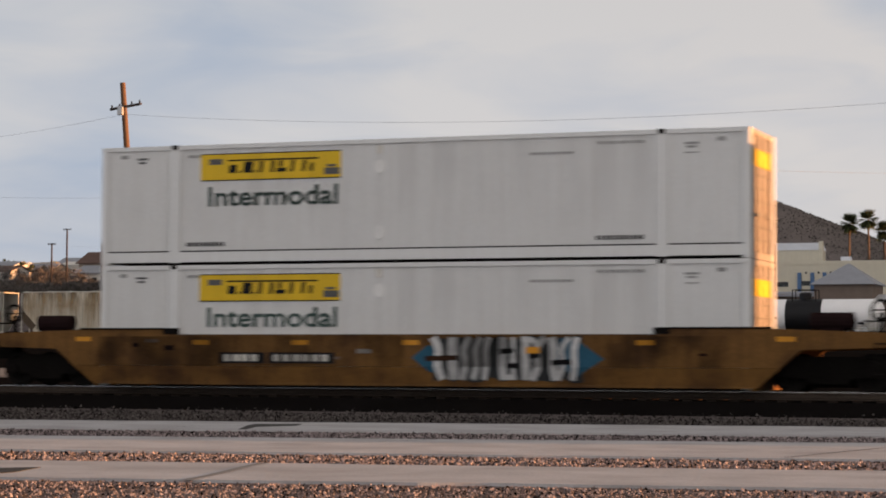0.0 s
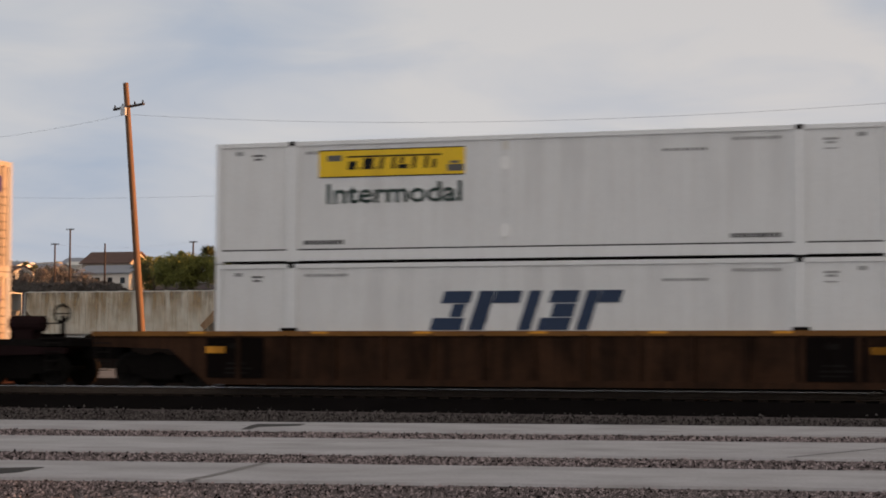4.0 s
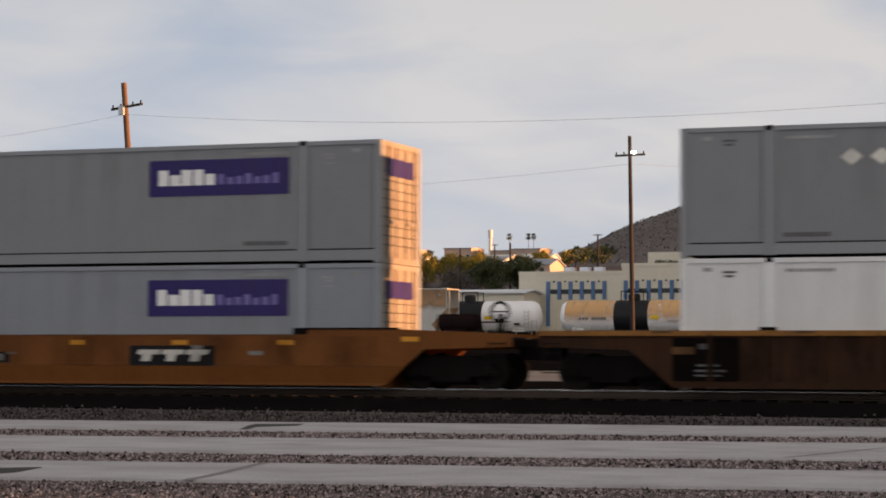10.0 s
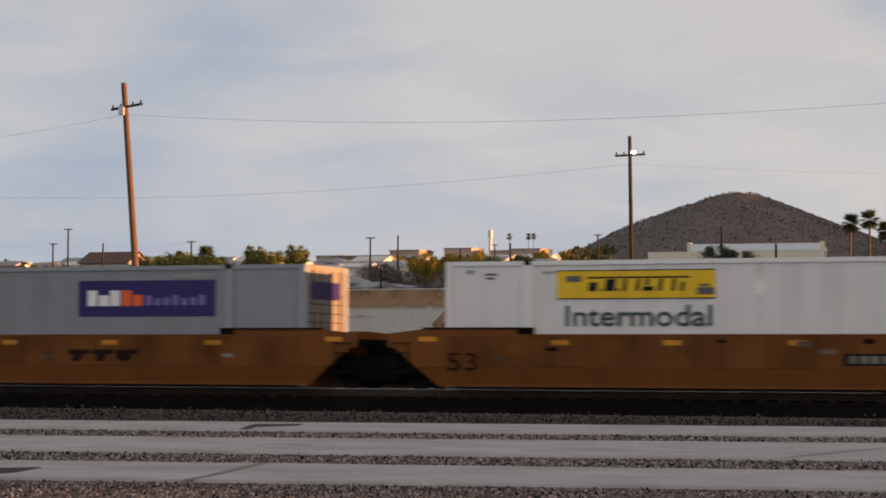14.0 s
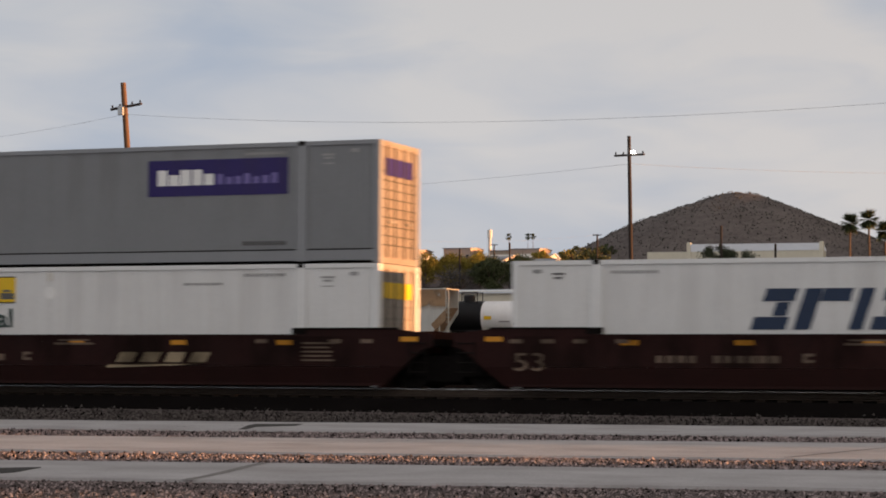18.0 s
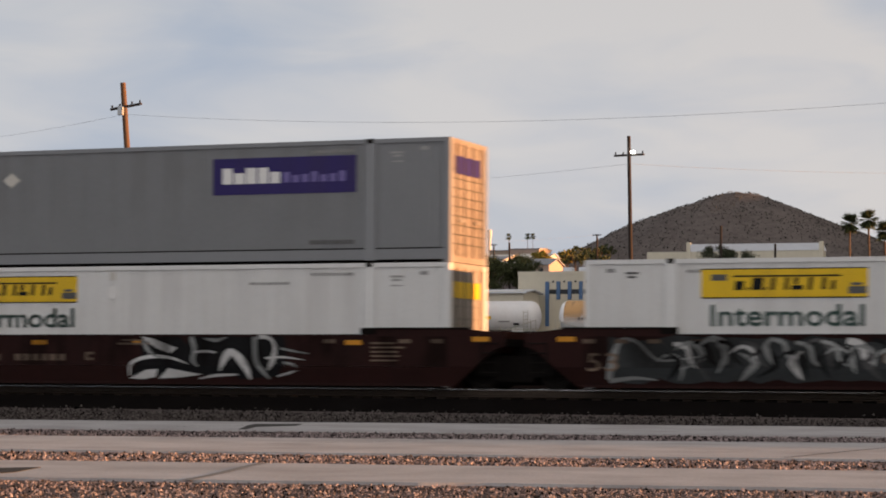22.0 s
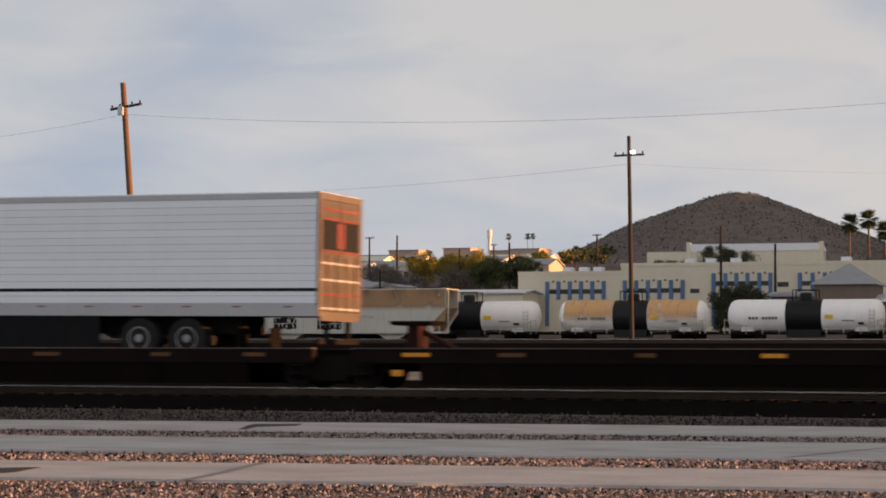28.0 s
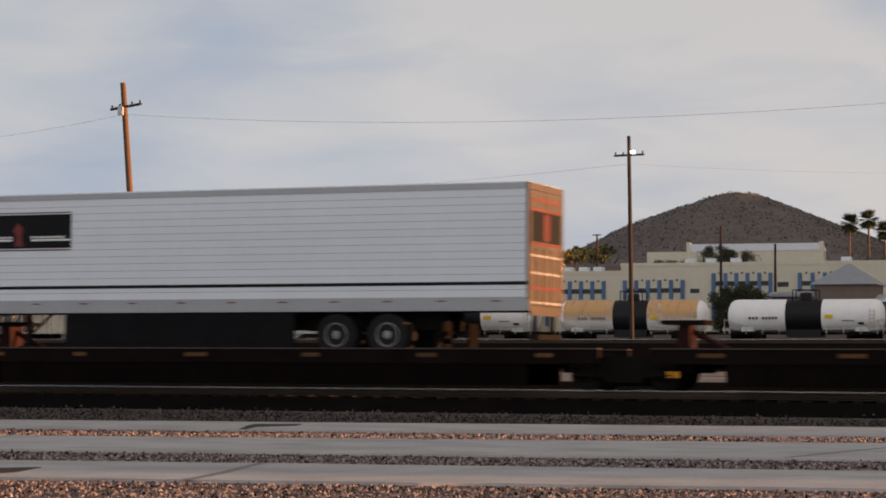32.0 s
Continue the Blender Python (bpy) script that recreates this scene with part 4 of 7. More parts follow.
            blob(ink, ring, "black sprayed bubble")
            e = rng.uniform(0, 6)
            stroke(haze, *[(cu + ru * 0.97 * math.cos(k * 0.7), cv + rv * 0.97 * math.sin(k * 0.7), rng.uniform(0.10, 0.17)) for k in range(10)])
            stroke(silver, *[(cu + ru * rng.uniform(0.92, 1.04) * math.cos(e + k * 0.55), cv + rv * math.sin(e + k * 0.55), (0.015, 0.05, 0.06, 0.04, 0.05, 0.015)[k]) for k in range(6)])
        stroke(silver, (0.0, 0.45, 0.03), (0.05, 0.56, 0.05), (0.2, 0.55, 0.04), (0.3, 0.58, 0.05), (0.42, 0.5, 0.04), (0.52, 0.42, 0.02))
        stroke(silver, (0.62, 0.16, 0.02), (0.7, 0.1, 0.06), (0.8, 0.06, 0.05), (0.9, 0.08, 0.03))
        stroke(silver, (0.88, 0.36, 0.03), (0.93, 0.38, 0.08), (0.97, 0.3, 0.03))
        blob(M_REFL, [(0.43, 0.7), (0.53, 0.7), (0.53, 0.79), (0.43, 0.79)], "yellow reflector left bare")
    elif kind == 3:      # a long slate field with pale waves and hooks
        ragged(slate, 40, 0.1, 0.14)
        stroke(silver, (0.0, 0.06, 0.14), (0.006, 0.5, 0.16), (0.02, 0.9, 0.1), (0.045, 0.86, 0.06), (0.075, 0.5, 0.05), (0.11, 0.5, 0.05), (0.15, 0.58, 0.03))
        stroke(silver, (0.0, 0.03, 0.1), (0.04, 0.1, 0.08), (0.075, 0.06, 0.02))
        n = 74
        for i in range(n):
            u = 0.09 + 0.9 * i / n + rng.uniform(-0.006, 0.006)
            v = rng.uniform(0.03, 0.4)
            c_ = (silver, ink, white, silver, haze, ink, silver)[i % 7]
            k, t = rng.choice((-1, 1, 1)) * rng.uniform(0.006, 0.018), rng.uniform(0.08, 0.17)
            if i % 3 == 0:
                stroke(c_, (u - 0.018, v + 0.4, 0.02), (u, v + 0.55, t * 0.7), (u + 0.018, v + 0.46, t), (u + 0.022, v + 0.22, t * 0.8), (u + 0.010 + k, v, 0.02))
            elif i % 3 == 1:
                stroke(c_, (u + k, v, 0.02), (u, v + 0.22, t), (u - k * 0.6, v + 0.4, t), (u + k, min(0.97, v + 0.6), 0.03))
            else:
                stroke(c_, (u - 0.014, 0.95 - v * 0.3, t * 0.8), (u + 0.006, 0.86 - v * 0.3, t), (u + 0.012, 0.6 - v * 0.4, t * 0.8), (u + 0.026, 0.45 - v * 0.4, 0.02))
    elif kind == 4:      # black and white blades
        for p in (((0.0, 0.1), (0.08, 0.55), (0.06, 0.98), (0.3, 0.98), (0.38, 0.5), (0.36, 0.05)), ((0.3, 0.1), (0.34, 0.97), (0.62, 0.99), (0.70, 0.1)), ((0.62, 0.02), (0.60, 0.97), (0.88, 0.99), (0.9, 0.5), (0.84, 0.08))):
            blob(ink, p)
        stroke(white, (0.0, 0.08, 0.03), (0.02, 0.38, 0.07), (0.12, 0.52, 0.09), (0.24, 0.5, 0.06), (0.34, 0.36, 0.02))
        blob(white, [(0.0, 0.02), (0.10, 0.22), (0.17, 0.24), (0.15, 0.06), (0.08, 0.0)], "white sprayed wedge")
        blob(white, [(0.17, 0.02), (0.23, 0.26), (0.36, 0.16), (0.42, 0.12), (0.30, 0.05)], "white sprayed wedge")
        blob(white, [(0.07, 0.99), (0.14, 0.94), (0.28, 0.72), (0.24, 0.6), (0.16, 0.72)], "white sprayed wedge")
        stroke(silver, (0.09, 0.98, 0.03), (0.1, 0.75, 0.10), (0.15, 0.55, 0.06), (0.2, 0.52, 0.02))
        stroke(silver, (0.36, 0.98, 0.1), (0.38, 0.7, 0.13), (0.37, 0.45, 0.10), (0.4, 0.3, 0.03))
        stroke(white, (0.38, 0.63, 0.05), (0.45, 0.65, 0.06), (0.5, 0.62, 0.04))
        stroke(white, (0.52, 0.2, 0.02), (0.56, 0.55, 0.2), (0.6, 0.62, 0.16), (0.66, 0.35, 0.2), (0.69, 0.02, 0.05))
        stroke(white, (0.40, 0.02, 0.02), (0.5, 0.1, 0.07), (0.62, 0.12, 0.03))
        stroke(silver, (0.43, 0.95, 0.03), (0.5, 0.9, 0.09), (0.56, 0.97, 0.03))
        stroke(silver, (0.72, 0.98, 0.12), (0.72, 0.7, 0.11), (0.73, 0.4, 0.12), (0.77, 0.16, 0.1), (0.8, 0.02, 0.02))
        stroke(white, (0.74, 0.98, 0.1), (0.8, 0.95, 0.08), (0.83, 0.75, 0.07), (0.82, 0.45, 0.14), (0.79, 0.22, 0.02))
        stroke(white, (0.78, 0.5, 0.05), (0.88, 0.52, 0.05), (0.99, 0.46, 0.01))
        stroke(silver, (0.86, 0.72, 0.05), (0.93, 0.66, 0.05), (1.02, 0.6, 0.01))
        stroke(white, (0.84, 0.08, 0.03), (0.9, 0.16, 0.05), (0.95, 0.22, 0.01))
        stroke(silver, (0.88, 0.4, 0.06), (0.93, 0.36, 0.05), (0.95, 0.28, 0.02))
    elif kind == 5:      # black field under thick pale hooks, edged with blue
        ragged(ink, 26, 0.06, 0.04)
        blob(sky_, [(-0.02, 0.52), (0.04, 0.62), (0.08, 0.5), (0.05, 0.4)], "blue sprayed tip")
        n = 17
        for i in range(n):
            u = 0.015 + i / n * 0.97 + rng.uniform(-0.015, 0.015)
            k, m_ = rng.uniform(-0.06, 0.06), rng.uniform(-0.03, 0.03)
            lo_, hi_, t = rng.choice((0.03, 0.05, 0.3)), rng.choice((0.97, 0.95, 0.66)), rng.uniform(0.10, 0.2)
            stroke(rng.choice((ice, ice, white, silver)), (u + k, lo_, 0.04), (u + k * 0.5 + m_, lo_ + 0.2 * (hi_ - lo_), t), (u - m_, 0.5 * (lo_ + hi_), t * 0.9), (u - k * 0.5 + m_, lo_ + 0.8 * (hi_ - lo_), t), (u - k, hi_, 0.03))
            stroke(ink, (u + k + 0.03, lo_, 0.02), (u + k * 0.5 + m_ + 0.026, lo_ + 0.3 * (hi_ - lo_), 0.12), (u - m_ + 0.026, 0.55 * (lo_ + hi_), 0.11), (u - k + 0.03, hi_, 0.02))
            if i % 3 == 0:
                stroke(ice, (u - 0.05, 0.06 + 0.1 * (i % 2), 0.02), (u, 0.1, 0.14), (u + 0.05, 0.2, 0.1), (u + 0.075, 0.3, 0.02))
            elif i % 3 == 1:
                stroke(white, (u - 0.03, 0.86, 0.02), (u + 0.015, 0.8, 0.13), (u + 0.05, 0.62, 0.1), (u + 0.06, 0.5, 0.02))
            if i % 5 == 1:
                stroke(sky_, (u - 0.005, 0.45, 0.03), (u + 0.02, 0.52, 0.13), (u + 0.045, 0.5, 0.03))
            if i % 6 == 3:
                stroke(sky_, (u - 0.01, 0.93, 0.02), (u + 0.015, 0.91, 0.11), (u + 0.04, 0.93, 0.02))
        stroke(ice, (-0.03, 0.04, 0.07), (0.03, 0.3, 0.1), (0.07, 0.5, 0.06))
    else:      # old worn spray, nearly gone
        film("graffiti_blotch", x0, x1, z0 + 0.05, z1 - 0.05, y - 0.058, V_FADED, parent, "worn pale spray blotches")
        lift[0] = y - 0.059
        n = max(3, int(w / 0.8))
        for i in range(n):
            u, c_ = (i + 0.5) / n, rng.choice((mauve, mauve, rose))
            r = 0.5 / n
            for q_ in range(3):
                e, v, f_ = rng.uniform(0, 6.3), rng.uniform(0.3, 0.7), rng.uniform(0.5, 1.3)
                stroke(c_, *[(u + r * f_ * math.cos(k * 0.6 + e), v + 0.28 * f_ * math.sin(k * 0.6 + e), (0.03, 0.12, 0.17, 0.1, 0.02)[k]) for k in range(5)])
            if i % 2:
                stroke(rose, (u - r, 0.7, 0.04), (u, 0.82, 0.1), (u + r, 0.75, 0.03))


def rod_mesh(name, end):
    bm = bmesh.new()
    bar(bm, (0, 0, 0), end, 0.013, 5)
    return mesh_of(name, bm, M_STEEL)


RUNG, UPRIGHT = rod_mesh("rung", (0.4, 0, 0)), rod_mesh("grab_iron", (0, 0, 0.72))


def well_car(style, left, right, x0, unit_seed, trucks="L", spray=None, marks="", group="train wagons"):
    """A well wagon unit. x = 0 is the container's left end; left, right: how far the unit reaches past the container."""
    rng = random.Random(unit_seed)
    paint = {"ochre": M_OCHRE, "amber": M_AMBER, "brown": M_BROWN, "umber": M_UMBER, "maroon": M_MAROON, "dark": M_DARKCAR, "coal": M_CHOC, "low": M_DARKCAR}[style]
    label = {"ochre": "weathered yellow-brown well wagon with spray paint", "amber": "amber steel well wagon carrying a container", "umber": "dark umber ribbed well wagon with a yellow top chord", "brown": "rusty brown ribbed well wagon with a yellow top chord",
             "maroon": "dark maroon steel well wagon carrying a container", "dark": "sooty dark brown ribbed well wagon", "low": "sooty brown low-sided well wagon with worn spray paint", "coal": "dark chocolate steel well wagon with small reflectors"}[style]
    c = thing("well_wagon", label, "rail wagon", group)
    z_bot = 0.085       # heights above the rail
    z_top, z_end = {"dark": (1.045, 1.17), "coal": (1.10, 1.17), "low": (0.90, 1.04)}.get(style, (1.262, 1.385))
    z_hip = min(0.98, z_end - 0.24)
    y_in, y_out = 1.325, 1.44
    ribbed = style in ("brown", "umber", "dark")
    xl, xr = -left + 0.35, CL + right - 0.35
    notch = 2.05
    for s in (1, -1):
        bm = bmesh.new()
        pts = [(xl, z_hip), (-1.15, z_hip - 0.06), (-0.16, z_bot), (CL + 0.16, z_bot), (CL + 1.15, z_hip - 0.06), (xr, z_hip), (xr, z_end - 0.1 if not ribbed else z_top), (CL + 0.5, z_end if not ribbed else z_top)]
        if ribbed:
            pts += [(-0.5, z_top)]
        else:
            pts += [(CL - notch + 0.25, z_end), (CL - notch, z_top), (notch, z_top), (notch - 0.25, z_end), (-0.5, z_end)]
        pts += [(xl, z_end - 0.1 if not ribbed else z_top)]
        a, b = sorted((-s * y_in, -s * (y_out - (0.05 if ribbed else 0))))
        if ribbed:
            slab(bm, pts, a, b)
            side = part("side_wall", bm, paint, c)
        else:
            fx = -0.16 - 0.99 * (FOLD - z_bot) / (z_hip - 0.06 - z_bot)
            up = [p for p in pts if p[1] >= FOLD] + [(fx, FOLD), (CL - fx, FOLD)]
            slab(bm, [up[0], up[1], up[-2], up[-1]] + up[2:-2], a, b)
            side = part("side_wall", bm, paint, c)
            bm = bmesh.new()
            slab(bm, [(fx, FOLD - 0.004), (-0.16, z_bot), (CL + 0.16, z_bot), (CL - fx, FOLD - 0.004)], a, b)
            for v in bm.verts:
                if v.co.z < FOLD - 0.05 and abs(v.co.y) > y_in + 0.01:
                    v.co.y *= (y_in + 0.012) / y_out
            part("lower_side_wall", bm, paint, c)
        a, b = sorted((-s * (y_in - 0.02), -s * (y_out + 0.03)))
        if ribbed:
            boxpart("top_chord", [(xl, a, z_top - 0.03, xr, b, z_top + 0.085)], M_CHORD if style != "dark" else paint, c, "worn yellow top chord" if style != "dark" else "")
            a, b = sorted((-s * (y_out - 0.05), -s * (y_out + 0.03)))
            n = 13
            for i in range(n):
                x = 0.7 + i * (CL - 1.4) / (n - 1)
                boxpart("side_post", (x - 0.06, a, z_bot + 0.02, x + 0.06, b, z_top), paint, side)
            boxpart("bottom_chord", (-0.1, a, z_bot - 0.01, CL + 0.1, b, z_bot + 0.13), paint, c)
        else:
            a, b = sorted((-s * (y_in - 0.02), -s * (y_in + 0.04)))
            boxpart("bottom_chord", (-0.1, a, z_bot - 0.015, CL + 0.1, b, z_bot + 0.05), paint, c)
            a, b = sorted((-s * (y_in - 0.02), -s * (y_out + 0.03)))
            boxpart("top_chord", [(notch + 0.02, a, z_top, CL - notch - 0.02, b, z_top + 0.006)], paint, c)
    boxpart("well_floor", (0.1, -y_in, z_bot - 0.06, CL - 0.1, y_in, z_bot - 0.045), M_BLACK, c)
    for x, s in ((-0.06, -1), (CL + 0.06, 1)):
        boxpart("bulkhead", (x - 0.05, -y_in, 0.03, x + 0.05, y_in, z_top - 0.12), paint, c)
    boxpart("end_platform", (xl, -1.2, 0.99, -0.11, 1.2, 1.16), M_BLACK, c)
    boxpart("end_platform", (CL + 0.11, -1.2, 0.99, xr, 1.2, 1.16), M_BLACK, c)
    bm = bmesh.new()
    bx(bm, -left, -0.2, 0.68, xl + 0.2, 0.2, 0.98)
    bx(bm, xr - 0.2, -0.2, 0.68, CL + right, 0.2, 0.98)
    part("coupler", bm, M_BLACK, c)
    for ch in trucks:
        if ch == "l":
            truck(c, -left + 1.95)
        elif ch == "L":
            truck(c, -left)
        elif ch == "r":
            truck(c, CL + right - 1.95)
        elif ch == "R":
            truck(c, CL + right)
    yf = -y_out + (0.02 if ribbed else 0.0) - 0.004
    # reflectors along the side
    xs = [-0.6, 2.6, 5.2, 8.0, 10.8, 13.6, CL + 0.6]
    for i, x in enumerate(xs):
        z = (z_top + 0.02 if ribbed else z_top - (0.24 if 0 < i < 6 else 0.16))
        yy = -y_out - 0.032 if ribbed else yf
        boxpart("reflector", (x, yy, z, x + 0.42, yy + 0.012, z + 0.055 if ribbed else z + 0.11), M_REFLD if style in ("brown", "dark") else M_REFL, c, "yellow reflector strip")
    if style == "dark":
        for k in range(15):
            x = 1.0 + k * (CL - 1.6) / 15 + rng.uniform(-0.3, 0.3)
            boxpart("decal", (x, -y_out - 0.033, z_top + 0.012, x + rng.uniform(0.25, 0.9), -y_out - 0.02, z_top + 0.075), rng.choice((M_FADED, M_DIM, M_REFLD, M_MAROON)), c)
        for k in range(7):
            x, z = 4.0 + k * 1.7 + rng.uniform(-0.4, 0.4), rng.uniform(0.55, 0.85)
            bars(x, z, [(0, 0, rng.uniform(0.8, 1.3), 0.05), (0.1, 0.12, rng.uniform(0.5, 0.9), 0.06), (0.05, 0.24, rng.uniform(0.4, 1.0), 0.04)], -y_out - 0.034, M_DIM, c)
    if ribbed:
        for x in (-0.15, CL - 0.45):
            boxpart("reflector", (x, -y_out - 0.034, z_top - 0.44, x + 0.5, -y_out - 0.024, z_top - 0.28), M_REFL if style == "umber" else M_REFLD, c, "yellow reflector strip")
    # interbox fittings at the notch
    for x in (notch - 0.25, CL - notch - 0.1):
        boxpart("container_guide", (x, -y_out - 0.02, z_top + (0.08 if ribbed else 0.01), x + 0.36, -y_in + 0.01, z_top + (0.34 if style in ("dark", "coal") else (0.02 if style == "low" else 0.16))), M_BLACK, c)
    if not ribbed:
        for xa, xb in ((-0.5, notch - 0.25), (CL - notch + 0.25, CL + 0.5)):
            boxpart("end_cap", (xa, -y_out - 0.03, z_end + 0.002, xb, -y_in + 0.02, z_end + 0.04), M_BLACK, c, "dark cap plate")
    if style in ("ochre", "amber", "dark", "low"):
        for k in range(7):
            x, z = rng.uniform(0.4, CL - 0.8), rng.uniform(z_top - 0.6, z_top - 0.16)
            boxpart("decal", (x, yf - 0.004, z, x + rng.uniform(0.12, 0.4), yf + 0.008, z + rng.uniform(0.05, 0.14)), rng.choice((M_FADED, M_STENCIL, M_DARKCAR)), c)
    # grab irons and steps at the ends
    for xe in (xl + 0.12, xr - 0.52):
        for k in range(4):
            part("rung", RUNG, M_STEEL, c, at=pose(xe, -y_out - 0.05, 0.4 + k * 0.22))
        for e in (0, 0.4):
            part("grab_iron", UPRIGHT, M_STEEL, c, at=pose(xe + e, -y_out - 0.05, 0.38))
    film("grime_film", 0.0, CL, FOLD if not ribbed else z_bot + 0.14, z_top - 0.04, yf - 0.012 if not ribbed else -y_out - 0.036, V_SOOTY3 if style == "amber" else (V_SOOTY if unit_seed % 2 else V_SOOTY2), c, "sooty streaks down the side")
    if "n" in marks or "N" in marks:      # reporting marks as bars
        x = 9.2 if "N" in marks else 3.3
        boxpart("number_panel", (x, yf, z_top - 0.68, x + 1.2, yf + 0.01, z_top - 0.42), M_BLACKTXT if style in ("ochre", "amber") else paint, c)
        boxpart("number_panel", (x + 1.3, yf, z_top - 0.68, x + 3.0, yf + 0.01, z_top - 0.42), M_BLACKTXT if style in ("ochre", "amber") else paint, c)
        ink_ = M_STENCIL if style == "amber" else (M_PALE if style == "ochre" else M_FADED)
        bars(x + 0.12, z_top - 0.63, print_bars(rng, 0.96, 0.16, 4), yf - 0.004, ink_, c)
        bars(x + 1.42, z_top - 0.63, print_bars(rng, 1.5, 0.16, 6), yf - 0.004, ink_, c)
    if "w" in marks:
        lettering("lettering", "53", 0.58, M_DARKCAR if style == "amber" else M_FADED, c, 0.1, yf - 0.003, z_top - 0.82, 0.72, "stencilled number")
    if "c" in marks:
        bars(CL - 1.9, z_top - 0.62, [(0, k * 0.1, rng.uniform(0.6, 0.9), 0.04) for k in range(5)], yf, M_FADED, c)
        bars(7.6, z_top - 0.24, [(0, 0, 1.1, 0.05), (0.1, 0.09, 0.85, 0.04)], yf, M_FADED, c)
        bars(6.7, z_top - 0.62, [(0, 0, 0.08, 0.2), (0.08, 0, 0.16, 0.06), (0.08, 0.14, 0.16, 0.06)], yf, M_FADED, c)
        for x in (0.0, 0.75, 1.5, 2.5, CL - 3.1, CL - 1.2, CL - 0.4):
            bars(x, z_top - 0.2, [(0, 0, 0.3, 0.09)], yf, M_FADED, c)
    if "b" in marks:      # company emblem in worn cream strokes
        bm = bmesh.new()
        for k in range(4):
            x = 9.3 + k * 0.66
            slab(bm, [(x, z_top - 0.66), (x + 0.46, z_top - 0.66), (x + 0.6, z_top - 0.42), (x + 0.14, z_top - 0.42)], yf - 0.002, yf + 0.01)
        slab(bm, [(9.0, z_top - 0.8), (10.8, z_top - 0.74), (11.6, z_top - 0.7), (9.15, z_top - 0.72)], yf - 0.002, yf + 0.01)
        part("emblem", bm, mat("worn_cream_print", (0.30, 0.235, 0.15), 0.6, dirt_amt=0.4), c, "worn cream company emblem strokes")
    if "x" in marks:
        plain = "q" in marks
        if not plain:
            boxpart("number_panel", (9.65, yf, z_top - 0.74, 11.95, yf + 0.01, z_top - 0.26), M_BLACKTXT, c)
        for k in range(3):
            x = 9.85 + k * 0.66
            bm = bmesh.new()
            slab(bm, [(x + 0.12, z_top - 0.64), (x + 0.36, z_top - 0.64), (x + 0.42, z_top - 0.48), (x + 0.6, z_top - 0.47), (x + 0.64, z_top - 0.36), (x + 0.05, z_top - 0.36), (x, z_top - 0.47), (x + 0.16, z_top - 0.48)], yf - 0.005, yf + 0.005)
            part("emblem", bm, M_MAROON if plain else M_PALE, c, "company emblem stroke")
    if "t" in marks:
        boxpart("repainted_patch", (4.0, yf - 0.006, z_bot + 0.25, 5.7, yf + 0.01, z_top - 0.22), mat("tan_patch_paint", (0.11, 0.055, 0.022), 0.7, streak=0.5, var=0.25, dirt=(0.03, 0.015, 0.01)), c, "paler repainted patch")
    if "p" in marks:
        for x in (0.15, CL - 1.75):
            boxpart("dark_panel", (x - 0.3, yf - 0.006, z_bot + 0.15, x + 1.2, yf + 0.01, z_top - 0.08), M_COAL, c, "dark repainted end panel")
            bars(x + 0.2, z_bot + 0.35, [(0, 0, 0.7, 0.05), (0.05, 0.12, 0.5, 0.05), (0, -0.1, 0.6, 0.04), (0.1, 0.5, 0.3, 0.12)], yf - 0.01, M_GREYTXT if style != "umber" else M_STEEL, c)
    if spray:
        kind, a, b = spray
        graffiti(c, kind, a, b, z_bot + 0.1, z_top - 0.03, yf, not ribbed)
    if "h" in marks:      # hand brake wheel and stand on the end platform
        for xe in (xl + 0.5, xr - 0.5):
            bm = bmesh.new()
            bar(bm, (xe, -0.7, 1.1), (xe, -0.7, 1.75), 0.06)
            for q_ in range(12):
                bar(bm, (xe + 0.22 * math.cos(q_ * 0.5236), -0.76, 1.8 + 0.22 * math.sin(q_ * 0.5236)), (xe + 0.22 * math.cos((q_ + 1) * 0.5236), -0.76, 1.8 + 0.22 * math.sin((q_ + 1) * 0.5236)), 0.035, 5)
            bar(bm, (xe - 0.22, -0.76, 1.8), (xe + 0.22, -0.76, 1.8), 0.018)
            part("brake_wheel", bm, M_BLACK, c, "black hand brake wheel and stand")
            bm = bmesh.new()
            bar(bm, (xe - 0.3, -1.2, 1.55), (xe + 0.3, -1.2, 1.55), 0.02)
            bar(bm, (xe - 0.3, -1.2, 1.1), (xe - 0.3, -1.2, 1.55), 0.02)
            bar(bm, (xe + 0.3, -1.2, 1.1), (xe + 0.3, -1.2, 1.55), 0.02)
            part("crossover_rail", bm, M_BLACK, c, "black crossover handrail")
            bm = bmesh.new()
            d_ = 1 if xe < 0 else -1
            lathe(bm, [(-0.5, 0.08), (-0.46, 0.2), (0.46, 0.2), (0.5, 0.08)], "x", 14, (xe + d_ * 1.1, -0.55, 1.56))
            part("air_reservoir", bm, M_DARKCAR, c, "sooty air reservoir cylinder")
            boxpart("valve_box", (xe + d_ * 1.1 - 0.28, -0.75, 1.165, xe + d_ * 1.1 + 0.24, -0.3, 1.4), M_DARKCAR, c)
            boxpart("crossover_board", (xe - 0.34, -1.3, 1.165, xe + 0.34, 1.3, 1.21), M_STEEL, c)
    TRAIN.append((c, x0, RAIL, 0.0))
    return c


